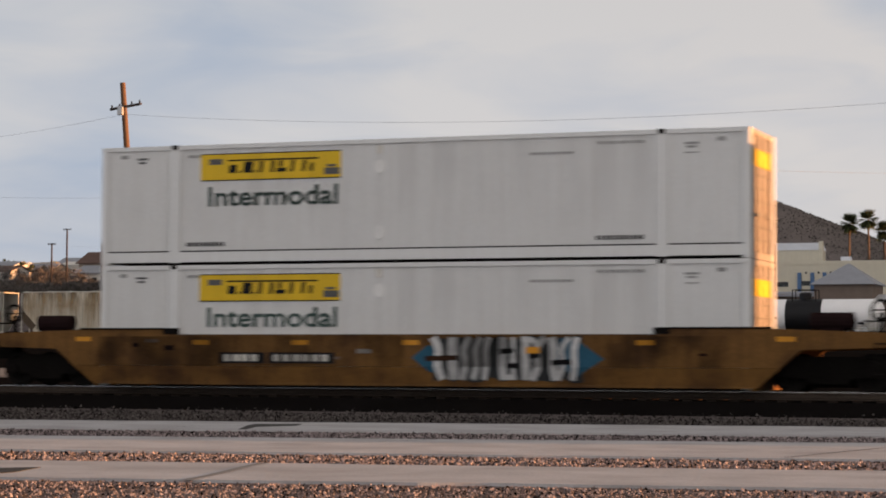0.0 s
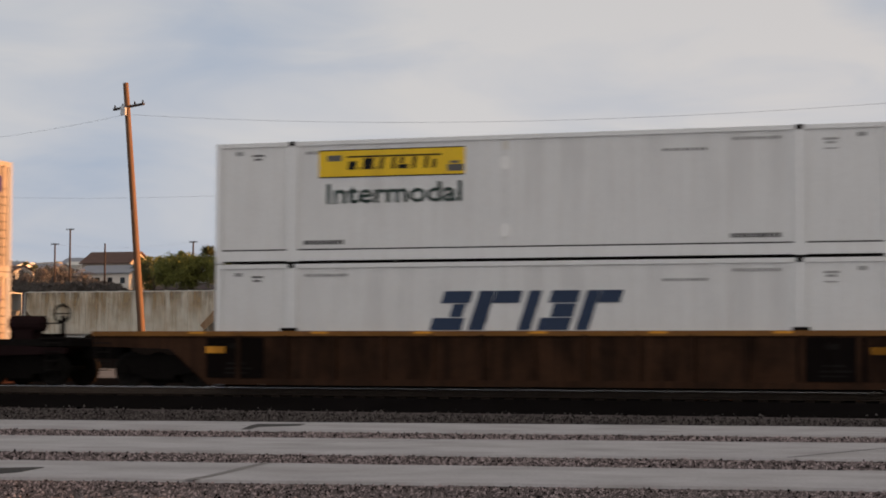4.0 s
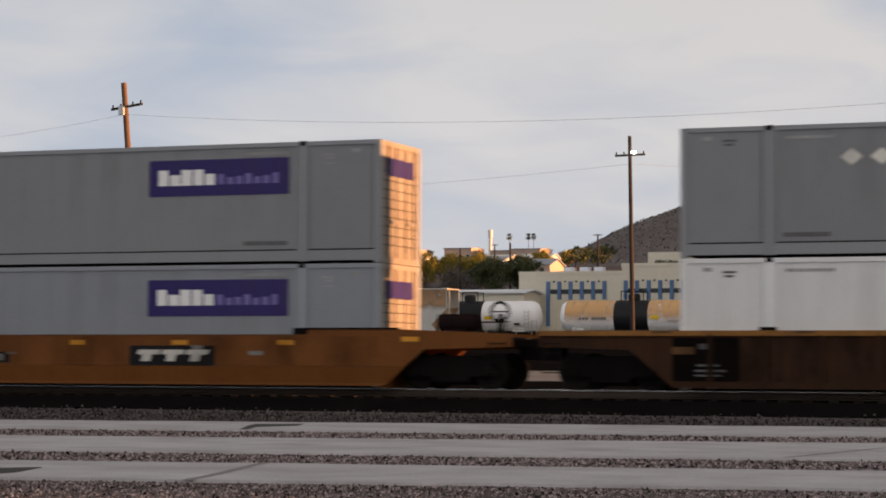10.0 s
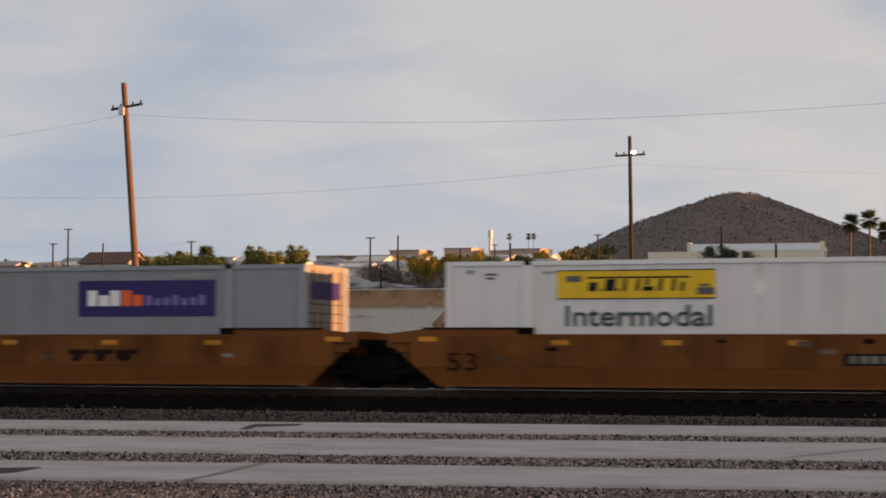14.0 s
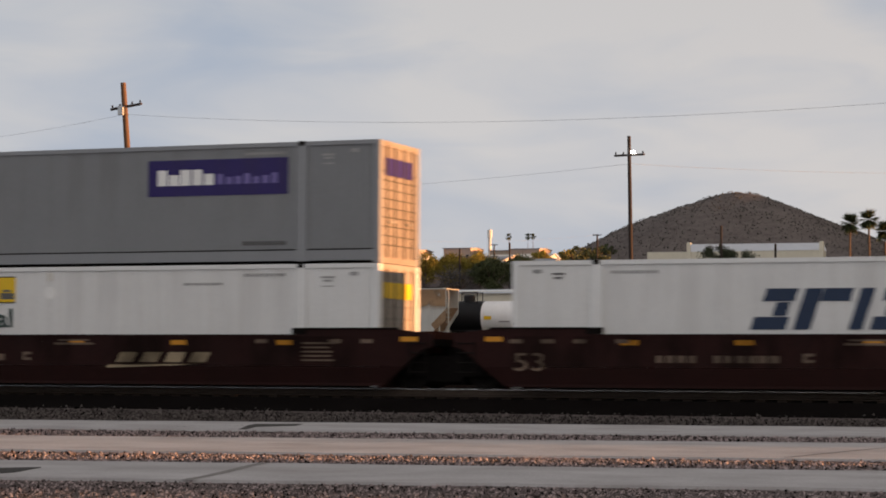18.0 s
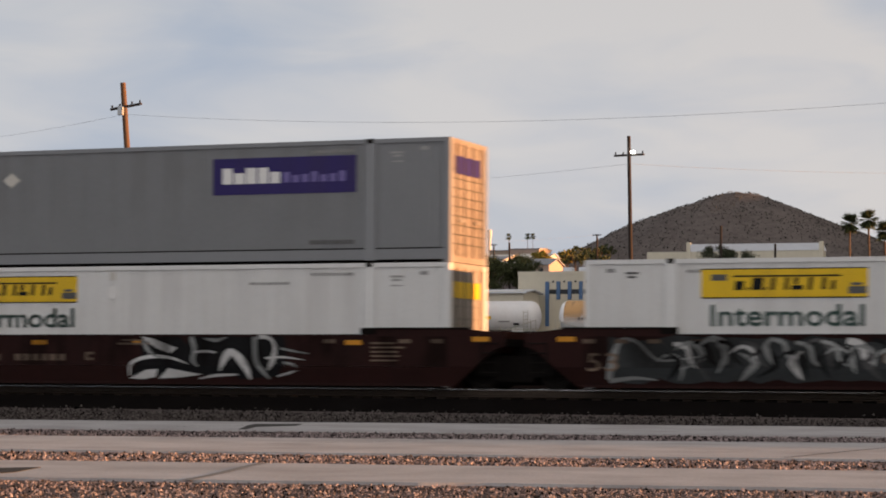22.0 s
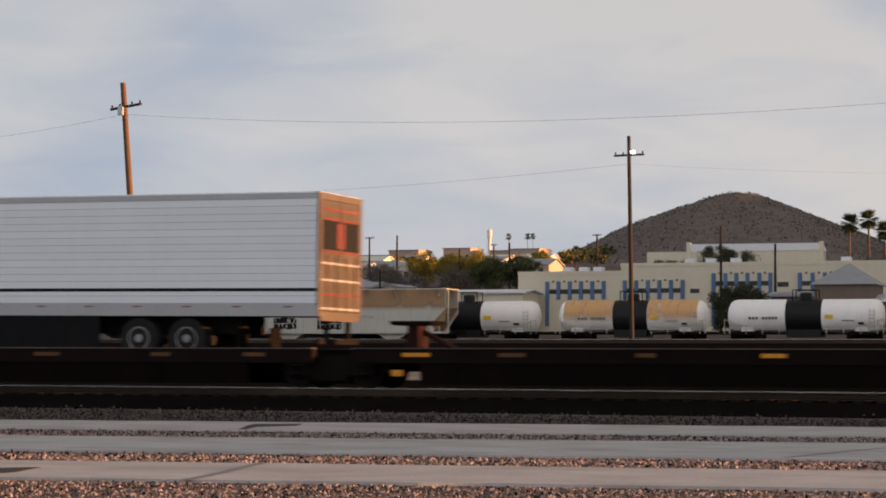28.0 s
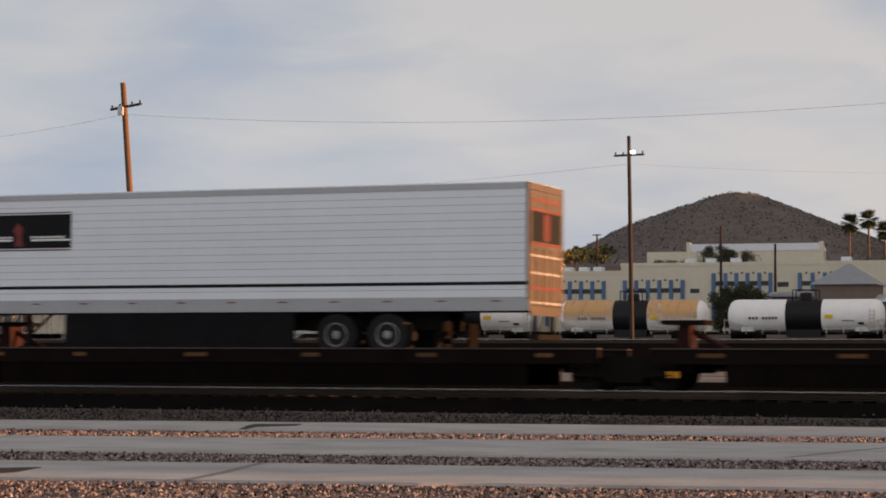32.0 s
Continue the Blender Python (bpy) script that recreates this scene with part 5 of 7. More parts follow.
def spine_car(length, x0, hitches, trucks, seed):
    """A spine wagon platform: deep centre beam, low side decks, folding trailer hitches."""
    rng = random.Random(seed)
    c = thing("spine_wagon", "black spine wagon platform with yellow reflectors", "rail wagon", "train wagons")
    bm = bmesh.new()
    slab(bm, [(-0.6, 0.55), (1.6, 0.5), (2.6, 0.16), (length - 2.6, 0.16), (length - 1.6, 0.5), (length + 0.6, 0.55), (length + 0.6, 0.74), (-0.6, 0.74)], -0.38, 0.38)
    part("centre_beam", bm, M_COAL, c)
    for s in (1, -1):
        a, b = sorted((-s * 1.16, -s * 1.34))
        boxpart("side_deck", (0.2, a, 0.60, length - 0.2, b, 0.93), M_DECK, c)
        a, b = sorted((-s * 1.16, -s * 1.36))
        boxpart("deck_edge", (0.2, a, 0.931, length - 0.2, b, 0.955), M_DECKTOP, c, "worn steel deck edge with its glint in the paint")
        a, b = sorted((-s * 0.39, -s * 1.15))
        boxpart("wheel_deck", [(0.6, a, 0.70, 6.6, b, 0.74), (length - 6.6, a, 0.70, length - 0.6, b, 0.74)], M_STEEL, c)
        for i in range(9):
            x = 1.0 + i * (length - 2.0) / 8
            a, b = sorted((-s * 0.385, -s * 1.155))
            boxpart("cross_bearer", (x - 0.1, a, 0.40, x + 0.1, b, 0.695), M_COAL, c)
        # side apron that hides the bearers
        a, b = sorted((-s * 1.20, -s * 1.30))
        boxpart("side_apron", (1.9, a, 0.1, length - 1.9, b, 0.598), M_COAL, c)
    for i in range(6):
        x = 1.2 + i * (length - 3.0) / 5 + rng.uniform(-0.3, 0.3)
        boxpart("reflector", (x, -1.348, 0.75, x + rng.uniform(0.35, 0.7), -1.336, 0.84), M_REFL if rng.random() < 0.22 else M_REFLD, c, "amber reflector strip")
    for i in range(9):
        x = 2.8 + i * (length - 5.6) / 8
        boxpart("apron_post", (x - 0.05, -1.315, 0.1, x + 0.05, -1.301, 0.598), M_COAL, c)
    for x, up in hitches:
        bm = bmesh.new()
        slab(bm, [(x - 0.2, 0.745), (x + 0.16, 0.745), (x + 0.14, 1.5), (x - 0.14, 1.5)], -0.3, 0.3)
        h = part("trailer_hitch", bm, M_MAROON, c, "rust-red folding trailer hitch")
        bm = bmesh.new()
        slab(bm, [(x - 0.5, 1.5), (x + 0.5, 1.5), (x + 0.55, 1.6), (x - 0.55, 1.6)], -0.45, 0.45)
        part("hitch_plate", bm, M_BLACK, h)
        bm = bmesh.new()
        bar(bm, (x + 0.15, 0, 1.35), (x + 1.25, 0, 0.78), 0.07)
        part("hitch_strut", bm, M_MAROON, h)
        boxpart("hitch_light", (x - 0.12, -1.36, 0.3, x + 0.16, -1.34, 0.44), M_REFL, c, "orange reflector plate")
    for x in trucks:
        truck(c, x)
    for xe in (0.3, length - 0.8):
        bm = bmesh.new()
        for k in range(3):
            bar(bm, (xe, -1.38, 0.15 + k * 0.2), (xe + 0.42, -1.38, 0.15 + k * 0.2), 0.014, 5)
        for e in (0, 0.42):
            bar(bm, (xe + e, -1.38, 0.13), (xe + e, -1.38, 0.72), 0.014, 5)
        part("step", bm, M_STEEL, c)
    TRAIN.append((c, x0, RAIL, 0.0))
    return c


def tyre_meshes():
    bm = bmesh.new()
    lathe(bm, [(-0.14, 0.30), (-0.14, 0.47), (-0.11, 0.505), (0.11, 0.505), (0.14, 0.47), (0.14, 0.30)], "y", 28)
    t = mesh_of("tyre", bm, M_TYRE, True)
    bm = bmesh.new()
    for i in range(20):
        a, b = i * math.pi / 10, (i + 1) * math.pi / 10
        bar(bm, (math.cos(a) * 0.272, -0.135, math.sin(a) * 0.272), (math.cos(b) * 0.272, -0.135, math.sin(b) * 0.272), 0.02, 5)
    lathe(bm, [(-0.06, 0.12), (-0.16, 0.095), (-0.17, 0.02)], "y", 18)
    for i in range(10):
        a = i * 0.628
        bx(bm, math.cos(a) * 0.19 - 0.014, -0.09, math.sin(a) * 0.19 - 0.014, math.cos(a) * 0.19 + 0.014, -0.06, math.sin(a) * 0.19 + 0.014)
    r = mesh_of("rim", bm, M_ALU, True)
    bm = bmesh.new()
    lathe(bm, [(-0.10, 0.296), (-0.085, 0.22), (-0.07, 0.12), (-0.075, 0.02)], "y", 20)
    return t, r, mesh_of("rim_dish", bm, M_SKIRT, True)


TYRE, RIM, DISH = tyre_meshes()


def reefer_trailer(x0, nose_right, tilt):
    """A refrigerated semi-trailer; z = 0 is the tyre's underside."""
    c = thing("refrigerated_trailer", "white ribbed refrigerated semi-trailer on a spine wagon", "trailer", "trailers")
    Lt, zb, zt = CL, 1.07, 4.0
    f = (lambda x: x) if not nose_right else (lambda x: Lt - x)   # nose at x = 0 of the plan

    def span(a, b):
        return tuple(sorted((f(a), f(b))))
    # ribbed side
    bm = bmesh.new()
    zs = [zb + 0.28]
    while zs[-1] < zt - 0.3:
        zs.append(zs[-1] + 0.178)
    bm.free()
    for z in zs[:-1]:
        boxpart("side_slat", (0.1, YN + 0.012, z + 0.012, Lt - 0.06, YN + 0.06, z + 0.178), M_TRAILER, c)
    boxpart("wall_seam", (0.1, YN + 0.024, zb + 0.25, Lt - 0.06, YN + 0.055, zs[-1]), M_TRGREY, c)
    boxpart("far_side_wall", (0.05, -YN - 0.06, zb, Lt - 0.05, -YN, zt), M_TRAILER, c)
    boxpart("roof", (0.02, YN + 0.02, zt - 0.03, Lt - 0.02, -YN - 0.02, zt + 0.01), M_TRAILER, c)
    boxpart("top_rail", (0.02, YN, zs[-1], Lt - 0.02, YN + 0.06, zt - 0.02), M_TRGREY, c)
    boxpart("bottom_rail", (0.02, YN - 0.005, zb - 0.02, Lt - 0.02, YN + 0.06, zb + 0.25), M_TRGREY, c)
    boxpart("floor", (0.05, YN + 0.06, zb, Lt - 0.05, -YN - 0.06, zb + 0.12), M_SKIRT, c)
    boxpart("stripe", (0.08, YN + 0.006, zb + 0.57, Lt - 0.06, YN + 0.03, zb + 0.65), M_BLACKTXT, c, "black side stripe")
    for i in range(12):
        x = 0.5 + i * (Lt - 1.4) / 11
        boxpart("reflective_tape", (x, YN - 0.012, zb + 0.19, x + 0.22, YN, zb + 0.22), M_DULLRED, c)
    # company panel
    a, b = span(1.25, 4.25) if nose_right else span(1.45, 4.25)
    p = boxpart("sign_panel", (a, YN + 0.002, 2.66, b, YN + 0.03, 3.50), M_BLACKTXT, c, "black company panel with red edges")
    boxpart("panel_border", [(a, YN - 0.004, 2.605, b, YN + 0.02, 2.63), (a, YN - 0.004, 3.53, b, YN + 0.02, 3.555)], M_DULLRED, p)
    m = (a + b) / 2 - 0.1
    bm = bmesh.new()
    slab(bm, [(m - 0.1, 2.72), (m + 0.15, 2.7), (m + 0.1, 2.95), (m + 0.14, 3.16), (m, 3.3), (m - 0.14, 3.12), (m - 0.05, 2.95)], YN - 0.006, YN + 0.01)
    part("emblem", bm, M_DULLRED, p, "red emblem shape")
    bars(a + 0.12, 2.86, [(0, -0.02, 1.0, 0.05), (1.55, -0.02, 1.1, 0.05)] + [(i * 0.15, 0.05, 0.1, 0.05) for i in range(7)] + [(1.55 + i * 0.14, 0.05, 0.1, 0.05) for i in range(7)], YN - 0.001, M_WHITETXT, p, "emblem")
    # ends
    a, b = span(0.0, 0.1)
    boxpart("nose_wall", (a, YN, zb, b, -YN, zt), M_TRAILER, c)
    a, b = span(Lt - 0.06, Lt)
    boxpart("rear_frame", [(a, YN, zb - 0.02, b, YN + 0.14, zt), (a, -YN - 0.14, zb - 0.02, b, -YN, zt), (a, YN + 0.14, zt - 0.16, b, -YN - 0.14, zt), (a, YN + 0.14, zb - 0.12, b, -YN - 0.14, zb + 0.1)], M_DOORM, c)
    for y0, y1 in ((YN + 0.15, -0.01), (0.01, -YN - 0.15)):
        a, b = span(Lt - 0.05, Lt - 0.005)
        d = boxpart("rear_door", (a, y0, zb + 0.11, b, y1, zt - 0.17), M_DOORM, c, "brushed steel door")
        for yy in (y0 + 0.3, y1 - 0.3):
            bm = bmesh.new()
            bar(bm, (f(Lt + 0.02), yy, zb + 0.1), (f(Lt + 0.02), yy, 2.5), 0.014)
            part("lock_rod", bm, M_DOORM, d)
        a, b = span(Lt + 0.0, Lt + 0.006)
        boxpart("door_panel", (a, y0 + 0.06, 2.65, b, y1 - 0.06, 3.35), M_BLACKTXT, d, "black company panel on the door")
        ya, yb_ = (y1 - 0.2, y1 - 0.06) if y0 < -0.1 else (y0 + 0.06, y0 + 0.2)
        ea, eb = span(Lt + 0.007, Lt + 0.012)
        boxpart("emblem", (ea, ya, 2.7, eb, yb_, 3.3), M_DULLRED, d, "dull red emblem shape")
        for z in (1.56, 2.58, 3.36, 3.6):
            boxpart("reflective_tape", (a, y0 + 0.02, z, b, y1 - 0.02, z + 0.05), M_DULLRED, d)
        for z in (1.22, 1.9, 2.3):
            boxpart("door_hinge", (a, y0, z, b, y1, z + 0.05), M_TRGREY, d)
    # cooling unit on the nose
    bm = bmesh.new()
    q = [(0.0, 1.72), (-0.66, 1.72), (-0.76, 1.95), (-0.74, 3.6), (-0.55, 3.84), (0.0, 3.88)]
    slab(bm, [(f(x), z) for x, z in q], -1.12, 0.2)
    bmesh.ops.bevel(bm, geom=list(bm.edges), offset=0.05, segments=2, affect="EDGES")
    u = part("cooling_unit", bm, M_TRAILER, c, "white cooling unit housing")
    a, b = span(-0.71, -0.06)
    boxpart("grille", (a, -1.135, 2.68, b, -1.0, 3.74), M_SEAL, u, "black side grille")
    for k in range(3):
        boxpart("louvre", (a + 0.06, -1.142, 2.92 + k * 0.25, b - 0.06, -1.136, 2.95 + k * 0.25), M_STEEL, u)
    a, b = span(-0.785, -0.76)
    boxpart("badge", (a, -0.8, 3.3, b, -0.1, 3.45), M_BLACKTXT, u)
    a, b = span(-0.4, 0.0)
    boxpart("nose_bracket", (a, -0.9, 1.2, b, 0.9, 1.70), M_STEEL, c, "grimy bracket below the cooling unit")
    # landing gear, skirts, wheels
    for s in (-1, 1):
        bm = bmesh.new()
        bar(bm, (f(2.9), s * 0.95, 0.25), (f(2.9), s * 0.95, zb), 0.07, 8)
        a, b = span(2.7, 3.1)
        bx(bm, a, s * 0.95 - 0.15, 0.2, b, s * 0.95 + 0.15, 0.25)
        bar(bm, (f(2.9), s * 0.95, 0.5), (f(3.6), s * 0.95, zb), 0.035, 6)
        part("landing_leg", bm, M_STEEL, c)
    a, b = span(4.1, 10.3)
    boxpart("side_skirt", [(a, YN + 0.03, 0.1, b, YN + 0.05, zb - 0.03)], M_SKIRT, c, "dark grey aerodynamic skirt")
    a, b = span(9.9, 13.9)
    boxpart("slider_frame", [(a, -0.6, 0.62, b, -0.42, zb), (a, 0.42, 0.62, b, 0.6, zb)], M_STEEL, c)
    for x in (11.35, 12.65):
        bm = bmesh.new()
        bar(bm, (f(x), -1.0, 0.5), (f(x), 1.0, 0.5), 0.07, 8)
        part("axle", bm, M_STEEL, c)
        for y in (-1.08, -0.74, 0.74, 1.08):
            w = part("tyre", TYRE, M_TYRE, c, at=pose(f(x), y, 0.505))
            part("rim", RIM, M_ALU, w, "polished aluminium rim", at=pose(0, 0, 0, 0, 0, 0 if y < 0 else 180))
            part("rim_dish", DISH, M_SKIRT, w, "dark dished wheel centre", at=pose(0, 0, 0, 0, 0, 0 if y < 0 else 180))
    a, b = span(14.0, 14.03)
    boxpart("mud_flap", [(a, -1.25, 0.12, b, -0.6, 0.8), (a, 0.6, 0.12, b, 1.25, 0.8)], M_BLACK, c)
    a, b = span(Lt - 0.12, Lt - 0.02)
    boxpart("underride_guard", [(a, -1.2, 0.4, b, 1.2, 0.52), (a, -0.7, 0.52, b, -0.6, zb), (a, 0.6, 0.52, b, 0.7, zb)], M_STEEL, c)
    TRAIN.append((c, x0, RAIL + 0.745, tilt))
    return c


def build_train():
    box = {"Y": white_container(2.68), "Z": white_container(9.55), "F": white_container(2.68, True, True), "g": grey_container(M_GREY), "b": grey_container(M_GREYBLUE, redtext=True), "c": grey_container(M_GREYBLUE), "r": grey_container(M_GREY, redtext=True), "s": grey_container(M_GREY, streaks=4),
           "d": grey_container(M_GREY, stain=True, redtext=True), "W": plain_white_container(), "O": orange_container()}
    used = set()

    def put(kind, x0, level):
        first = kind not in used
        used.add(kind)
        z = RAIL + 0.047 + level * (CH + 0.003)
        ob = box[kind] if first else copy_thing(box[kind], pose(x0, TY, z))
        TRAIN.append((ob, x0, z, 0.0))
    # wagon style, container's left end at the start, lower, upper, overhang left and right, trucks, marks, spray
    single, joint = 3.62, 1.72
    plan = (("ochre", 43.72, "Y", "Y", single, single, "lr", "nh", None), ("ochre", 20.26, "Y", "Y", single, single, "lr", "nh", None),
            ("ochre", -3.2, "Y", "Y", single, single, "lr", "nh", None),
            ("ochre", -26.66, "Y", "Y", single, single, "lr", "nh", (1, 8.75, 12.35)),
            ("umber", -50.23, "W", "Y", joint, single, "Lr", "pt", None), ("umber", -69.85, "W", "Y", joint, joint, "L", "p", None), ("umber", -89.46, "W", "Y", single, joint, "l", "p", None),
            ("low", -112.9, "b", "r", single, single, "lr", "h", (6, 6.0, 11.2)),
            ("brown", -136.21, "c", "s", joint, single, "Lr", "p", None), ("brown", -155.76, "b", "d", joint, joint, "L", "p", (6, 8.5, 11.8)), ("brown", -175.32, "Z", "g", single, joint, "l", "p", None),
            ("amber", -198.67, "c", "g", single, single, "lr", "nxh", None),
            ("dark", -221.83, "b", "", single, single, "lr", "h", (6, -0.2, 1.6)),
            ("amber", -245.33, "Y", "", joint, single, "Lr", "Nw", None), ("amber", -265.03, "b", "", joint, joint, "L", "xqw", None), ("amber", -284.32, "c", "", single, joint, "l", "nwh", None),
            ("maroon", -307.93, "W", "", joint, single, "Lr", "bwcn", None), ("maroon", -327.36, "Y", "g", joint, joint, "L", "bwcn", None), ("maroon", -346.7, "F", "", single, joint, "l", "wcn", (2, 9.15, 13.8)),
            ("maroon", -370.26, "Y", "", joint, single, "Lr", "wc", (3, 0.6, 15.4)), ("maroon", -389.66, "Y", "g", joint, joint, "L", "wcn", (4, 7.9, 12.6)), ("maroon", -409.03, "O", "", single, joint, "l", "wcnh", (5, 8.7, 14.3)),
            ("coal", -432.48, "Y", "g", single, single, "lr", "wh", None))
    for i, (style, x, lo, up, a, b, tr, mk, sp) in enumerate(plan):
        well_car(style, a, b, x, 40 + i, tr, sp, mk)
        put(lo, x, 0)
        if up:
            put(up, x, 1)
    for k in box:
        if k not in used:
            raise ValueError(k)
    # spine wagons and trailers
    spine_car(17.3, -453.7, ((13.6, 1),), (-0.5, 16.2), 1)
    spine_car(17.4, -471.7, ((1.33, 1),), (-0.5,), 2)
    spine_car(17.4, -489.7, ((0.9, 1),), (1.4,), 3)
    spine_car(17.4, -509.2, ((14.4, 1),), (-0.5, 16.0), 4)
    spine_car(17.6, -527.6, ((0.7, 1), (16.7, 1)), (-0.5,), 5)
    spine_car(17.6, -546.0, ((1.4, 1),), (-0.5,), 6)
    spine_car(17.6, -564.4, ((1.4, 1),), (-0.5,), 7)
    reefer_trailer(-453.23, True, 0.05)
    reefer_trailer(-488.54, False, 0.35)
    reefer_trailer(-507.58, True, 0.05)
    reefer_trailer(-546.41, False, -0.05)


build_train()

# ================= yard: parked wagons =================
M_BEIGE = mat("rust_streaked_beige_paint", (0.60, 0.565, 0.48), 0.7, streak=0.45, dirt=(0.30, 0.19, 0.09), dirt_amt=0.45, var=0.12)
M_PALEGREY = mat("pale_grey_wagon_paint", (0.52, 0.52, 0.49), 0.7, streak=0.3, dirt=(0.25, 0.2, 0.15), var=0.1)
M_RUST = mat("patchy_rust", (0.25, 0.15, 0.085), 0.85, streak=0.4, dirt=(0.42, 0.33, 0.22), dirt_amt=0.5, var=0.25)
M_CORNER = mat("dark_end_opening", (0.075, 0.055, 0.042), 0.85, var=0.3)
M_CREAMPOST = mat("cream_steel_post", (0.5, 0.48, 0.42), 0.7, var=0.1)
M_TANKW = mat("white_tank_paint", (0.86, 0.86, 0.87), 0.45, var=0.05, streak=0.12, dirt=(0.5, 0.47, 0.42))
M_TANKB = mat("black_tank_band", (0.010, 0.010, 0.012), 0.55, var=0.2)


V_SPILL = veil("orange_spill", (0.64, 0.39, 0.19), 0.95, (2.2, 0.5, 0.4), 0.02, 0.5, (1.3, 2.6))
V_RUST = veil("rust_runs", (0.37, 0.26, 0.14), 0.6, (1.3, 1.0, 0.22), 0.42, 0.62, (0.4, 3.8))
V_RUST2 = veil("rust_band", (0.36, 0.23, 0.135), 0.95, (0.8, 1.0, 0.5), 0.2, 0.42, (2.45, 3.1))
V_SOOT = veil("roof_soot", (0.05, 0.04, 0.03), 0.4, (0.9, 1.0, 0.4), 0.40, 0.65, (3.2, 4.2))


def freight_truck(parent, x, z):
    part("truck", FRAME, M_BLACK, parent, at=pose(x, 0, z))
    for dx in (-0.89, 0.89):
        part("wheelset", WHEELSET, M_STEEL, parent, at=pose(x + dx, 0, z + 0.418))


def hopper_wagon(x0, x1, low, high, label, ribs, tags):
    y, zr = 169.5, ground_z(169.5) + 0.24
    c = thing("hopper_wagon", label, "rail wagon", "parked hopper wagons", pose(x0, y, zr))
    L = x1 - x0
    zt, zs, zc = 4.24, 0.78, 2.3
    for s in (-1, 1):
        a, b = sorted((s * 1.42, s * 1.5))
        bm = bmesh.new()
        zm = zt
        slab(bm, [(1.25, zs), (L - 1.25, zs), (L - 0.15, zc), (L - 0.15, zm), (0.15, zm), (0.15, zc)], a, b)
        part("side_wall", bm, low, c)
    film("rust_stain", 0.2, L - 0.2, 2.35 if high is not low else zs + 0.1, zt, -1.563 if ribs else -1.504, V_RUST2 if high is not low else V_RUST, c, "rust stain on the side")
    film("soot_stain", 0.2, L - 0.2, 3.0, zt, -1.566 if ribs else -1.507, V_SOOT, c, "sooty rust under the eaves")
    # left end: the shaded opening painted as a flat dark patch; right end: rust
    for xe, d in ((0.16, 1), (L - 0.16, -1)):
        bm = bmesh.new()
        q = [(xe, zc - 0.6), (xe, zc + 0.35), (xe + d * 1.3, zc - 0.95), (xe + d * 0.9, zs + 0.1)]
        slab(bm, q[::d], -1.512, -1.5)
        part("rust_patch", bm, M_RUST if d < 0 else M_CORNER, c, "rusty brown corner patch" if d < 0 else "dark patch painted for the shaded end opening")
    if ribs:
        for i in range(17):
            x = 0.5 + i * (L - 1.0) / 16
            boxpart("side_rib", (x - 0.05, -1.56, zs if 1.3 < x < L - 1.3 else zc, x + 0.05, -1.5, zt), low, c)
    bm = bmesh.new()
    for xa, xb in ((0.15, 1.6), (L - 0.15, L - 1.6)):
        v = [bm.verts.new((xa, -1.42, zt - 1.5)), bm.verts.new((xa, 1.42, zt - 1.5)), bm.verts.new((xb, 1.42, 0.6)), bm.verts.new((xb, -1.42, 0.6))]
        bm.faces.new(v)
        w = [bm.verts.new((p.co.x + (0.06 if xa < 1 else -0.06), p.co.y, p.co.z)) for p in v]
        bm.faces.new(w[::-1])
        for j in range(4):
            bm.faces.new((v[j], w[j], w[(j + 1) % 4], v[(j + 1) % 4]))
    part("slope_sheet", bm, high, c)
    boxpart("roof", (0.1, -1.5, zt, L - 0.1, 1.5, zt + 0.08), M_PALEGREY, c)
    boxpart("roof_walk", (-0.4, -1.2, zt + 0.13, L + 0.4, -0.5, zt + 0.17), M_STEEL, c, "dark roof walkway")
    for i in range(9):
        x = 0.4 + i * (L - 0.8) / 8
        boxpart("walk_bracket", (x - 0.05, -1.45, zt + 0.08, x + 0.05, -0.5, zt + 0.13), M_PALEGREY, c)
    boxpart("side_sill", [(-0.1, -1.48, 0.62, L + 0.1, -1.3, zs)], low, c)
    boxpart("side_sill", [(-0.1, 1.3, 0.62, L + 0.1, 1.48, zs)], low, c)
    for i in range(3):
        x = L * (0.26 + 0.24 * i)
        bm = bmesh.new()
        slab(bm, [(x - 1.4, 0.62), (x + 1.4, 0.62), (x + 0.45, 0.14), (x - 0.45, 0.14)], -1.0, 1.0)
        part("hopper_chute", bm, M_PALEGREY if i != 1 else M_STEEL, c)
    for x in (-0.05, 0.75, L - 0.75, L + 0.05):
        bm = bmesh.new()
        bar(bm, (x, -1.42, 0.62), (x, -1.42, zt if abs(x - L / 2) > L / 2 - 0.2 else zt - 1.7), 0.05)
        part("end_post", bm, M_CREAMPOST, c)
    for x in (-0.05, L + 0.05):
        bm = bmesh.new()
        for k in range(9):
            bar(bm, (x - 0.22, -1.46, 0.8 + k * 0.38), (x + 0.22, -1.46, 0.8 + k * 0.38), 0.02, 4)
        part("ladder", bm, M_CREAMPOST, c)
        boxpart("end_sill", (x - 0.3, -1.4, 0.55, x + 0.3, 1.4, 0.78), M_STEEL, c)
    bm = bmesh.new()
    bx(bm, -1.0, -0.2, 0.55, 0.3, 0.2, 0.85)
    bx(bm, L - 0.3, -0.2, 0.55, L + 1.0, 0.2, 0.85)
    part("coupler", bm, M_BLACK, c)
    freight_truck(c, 1.3, 0)
    freight_truck(c, L - 1.3, 0)
    rng = random.Random(int(-x0))
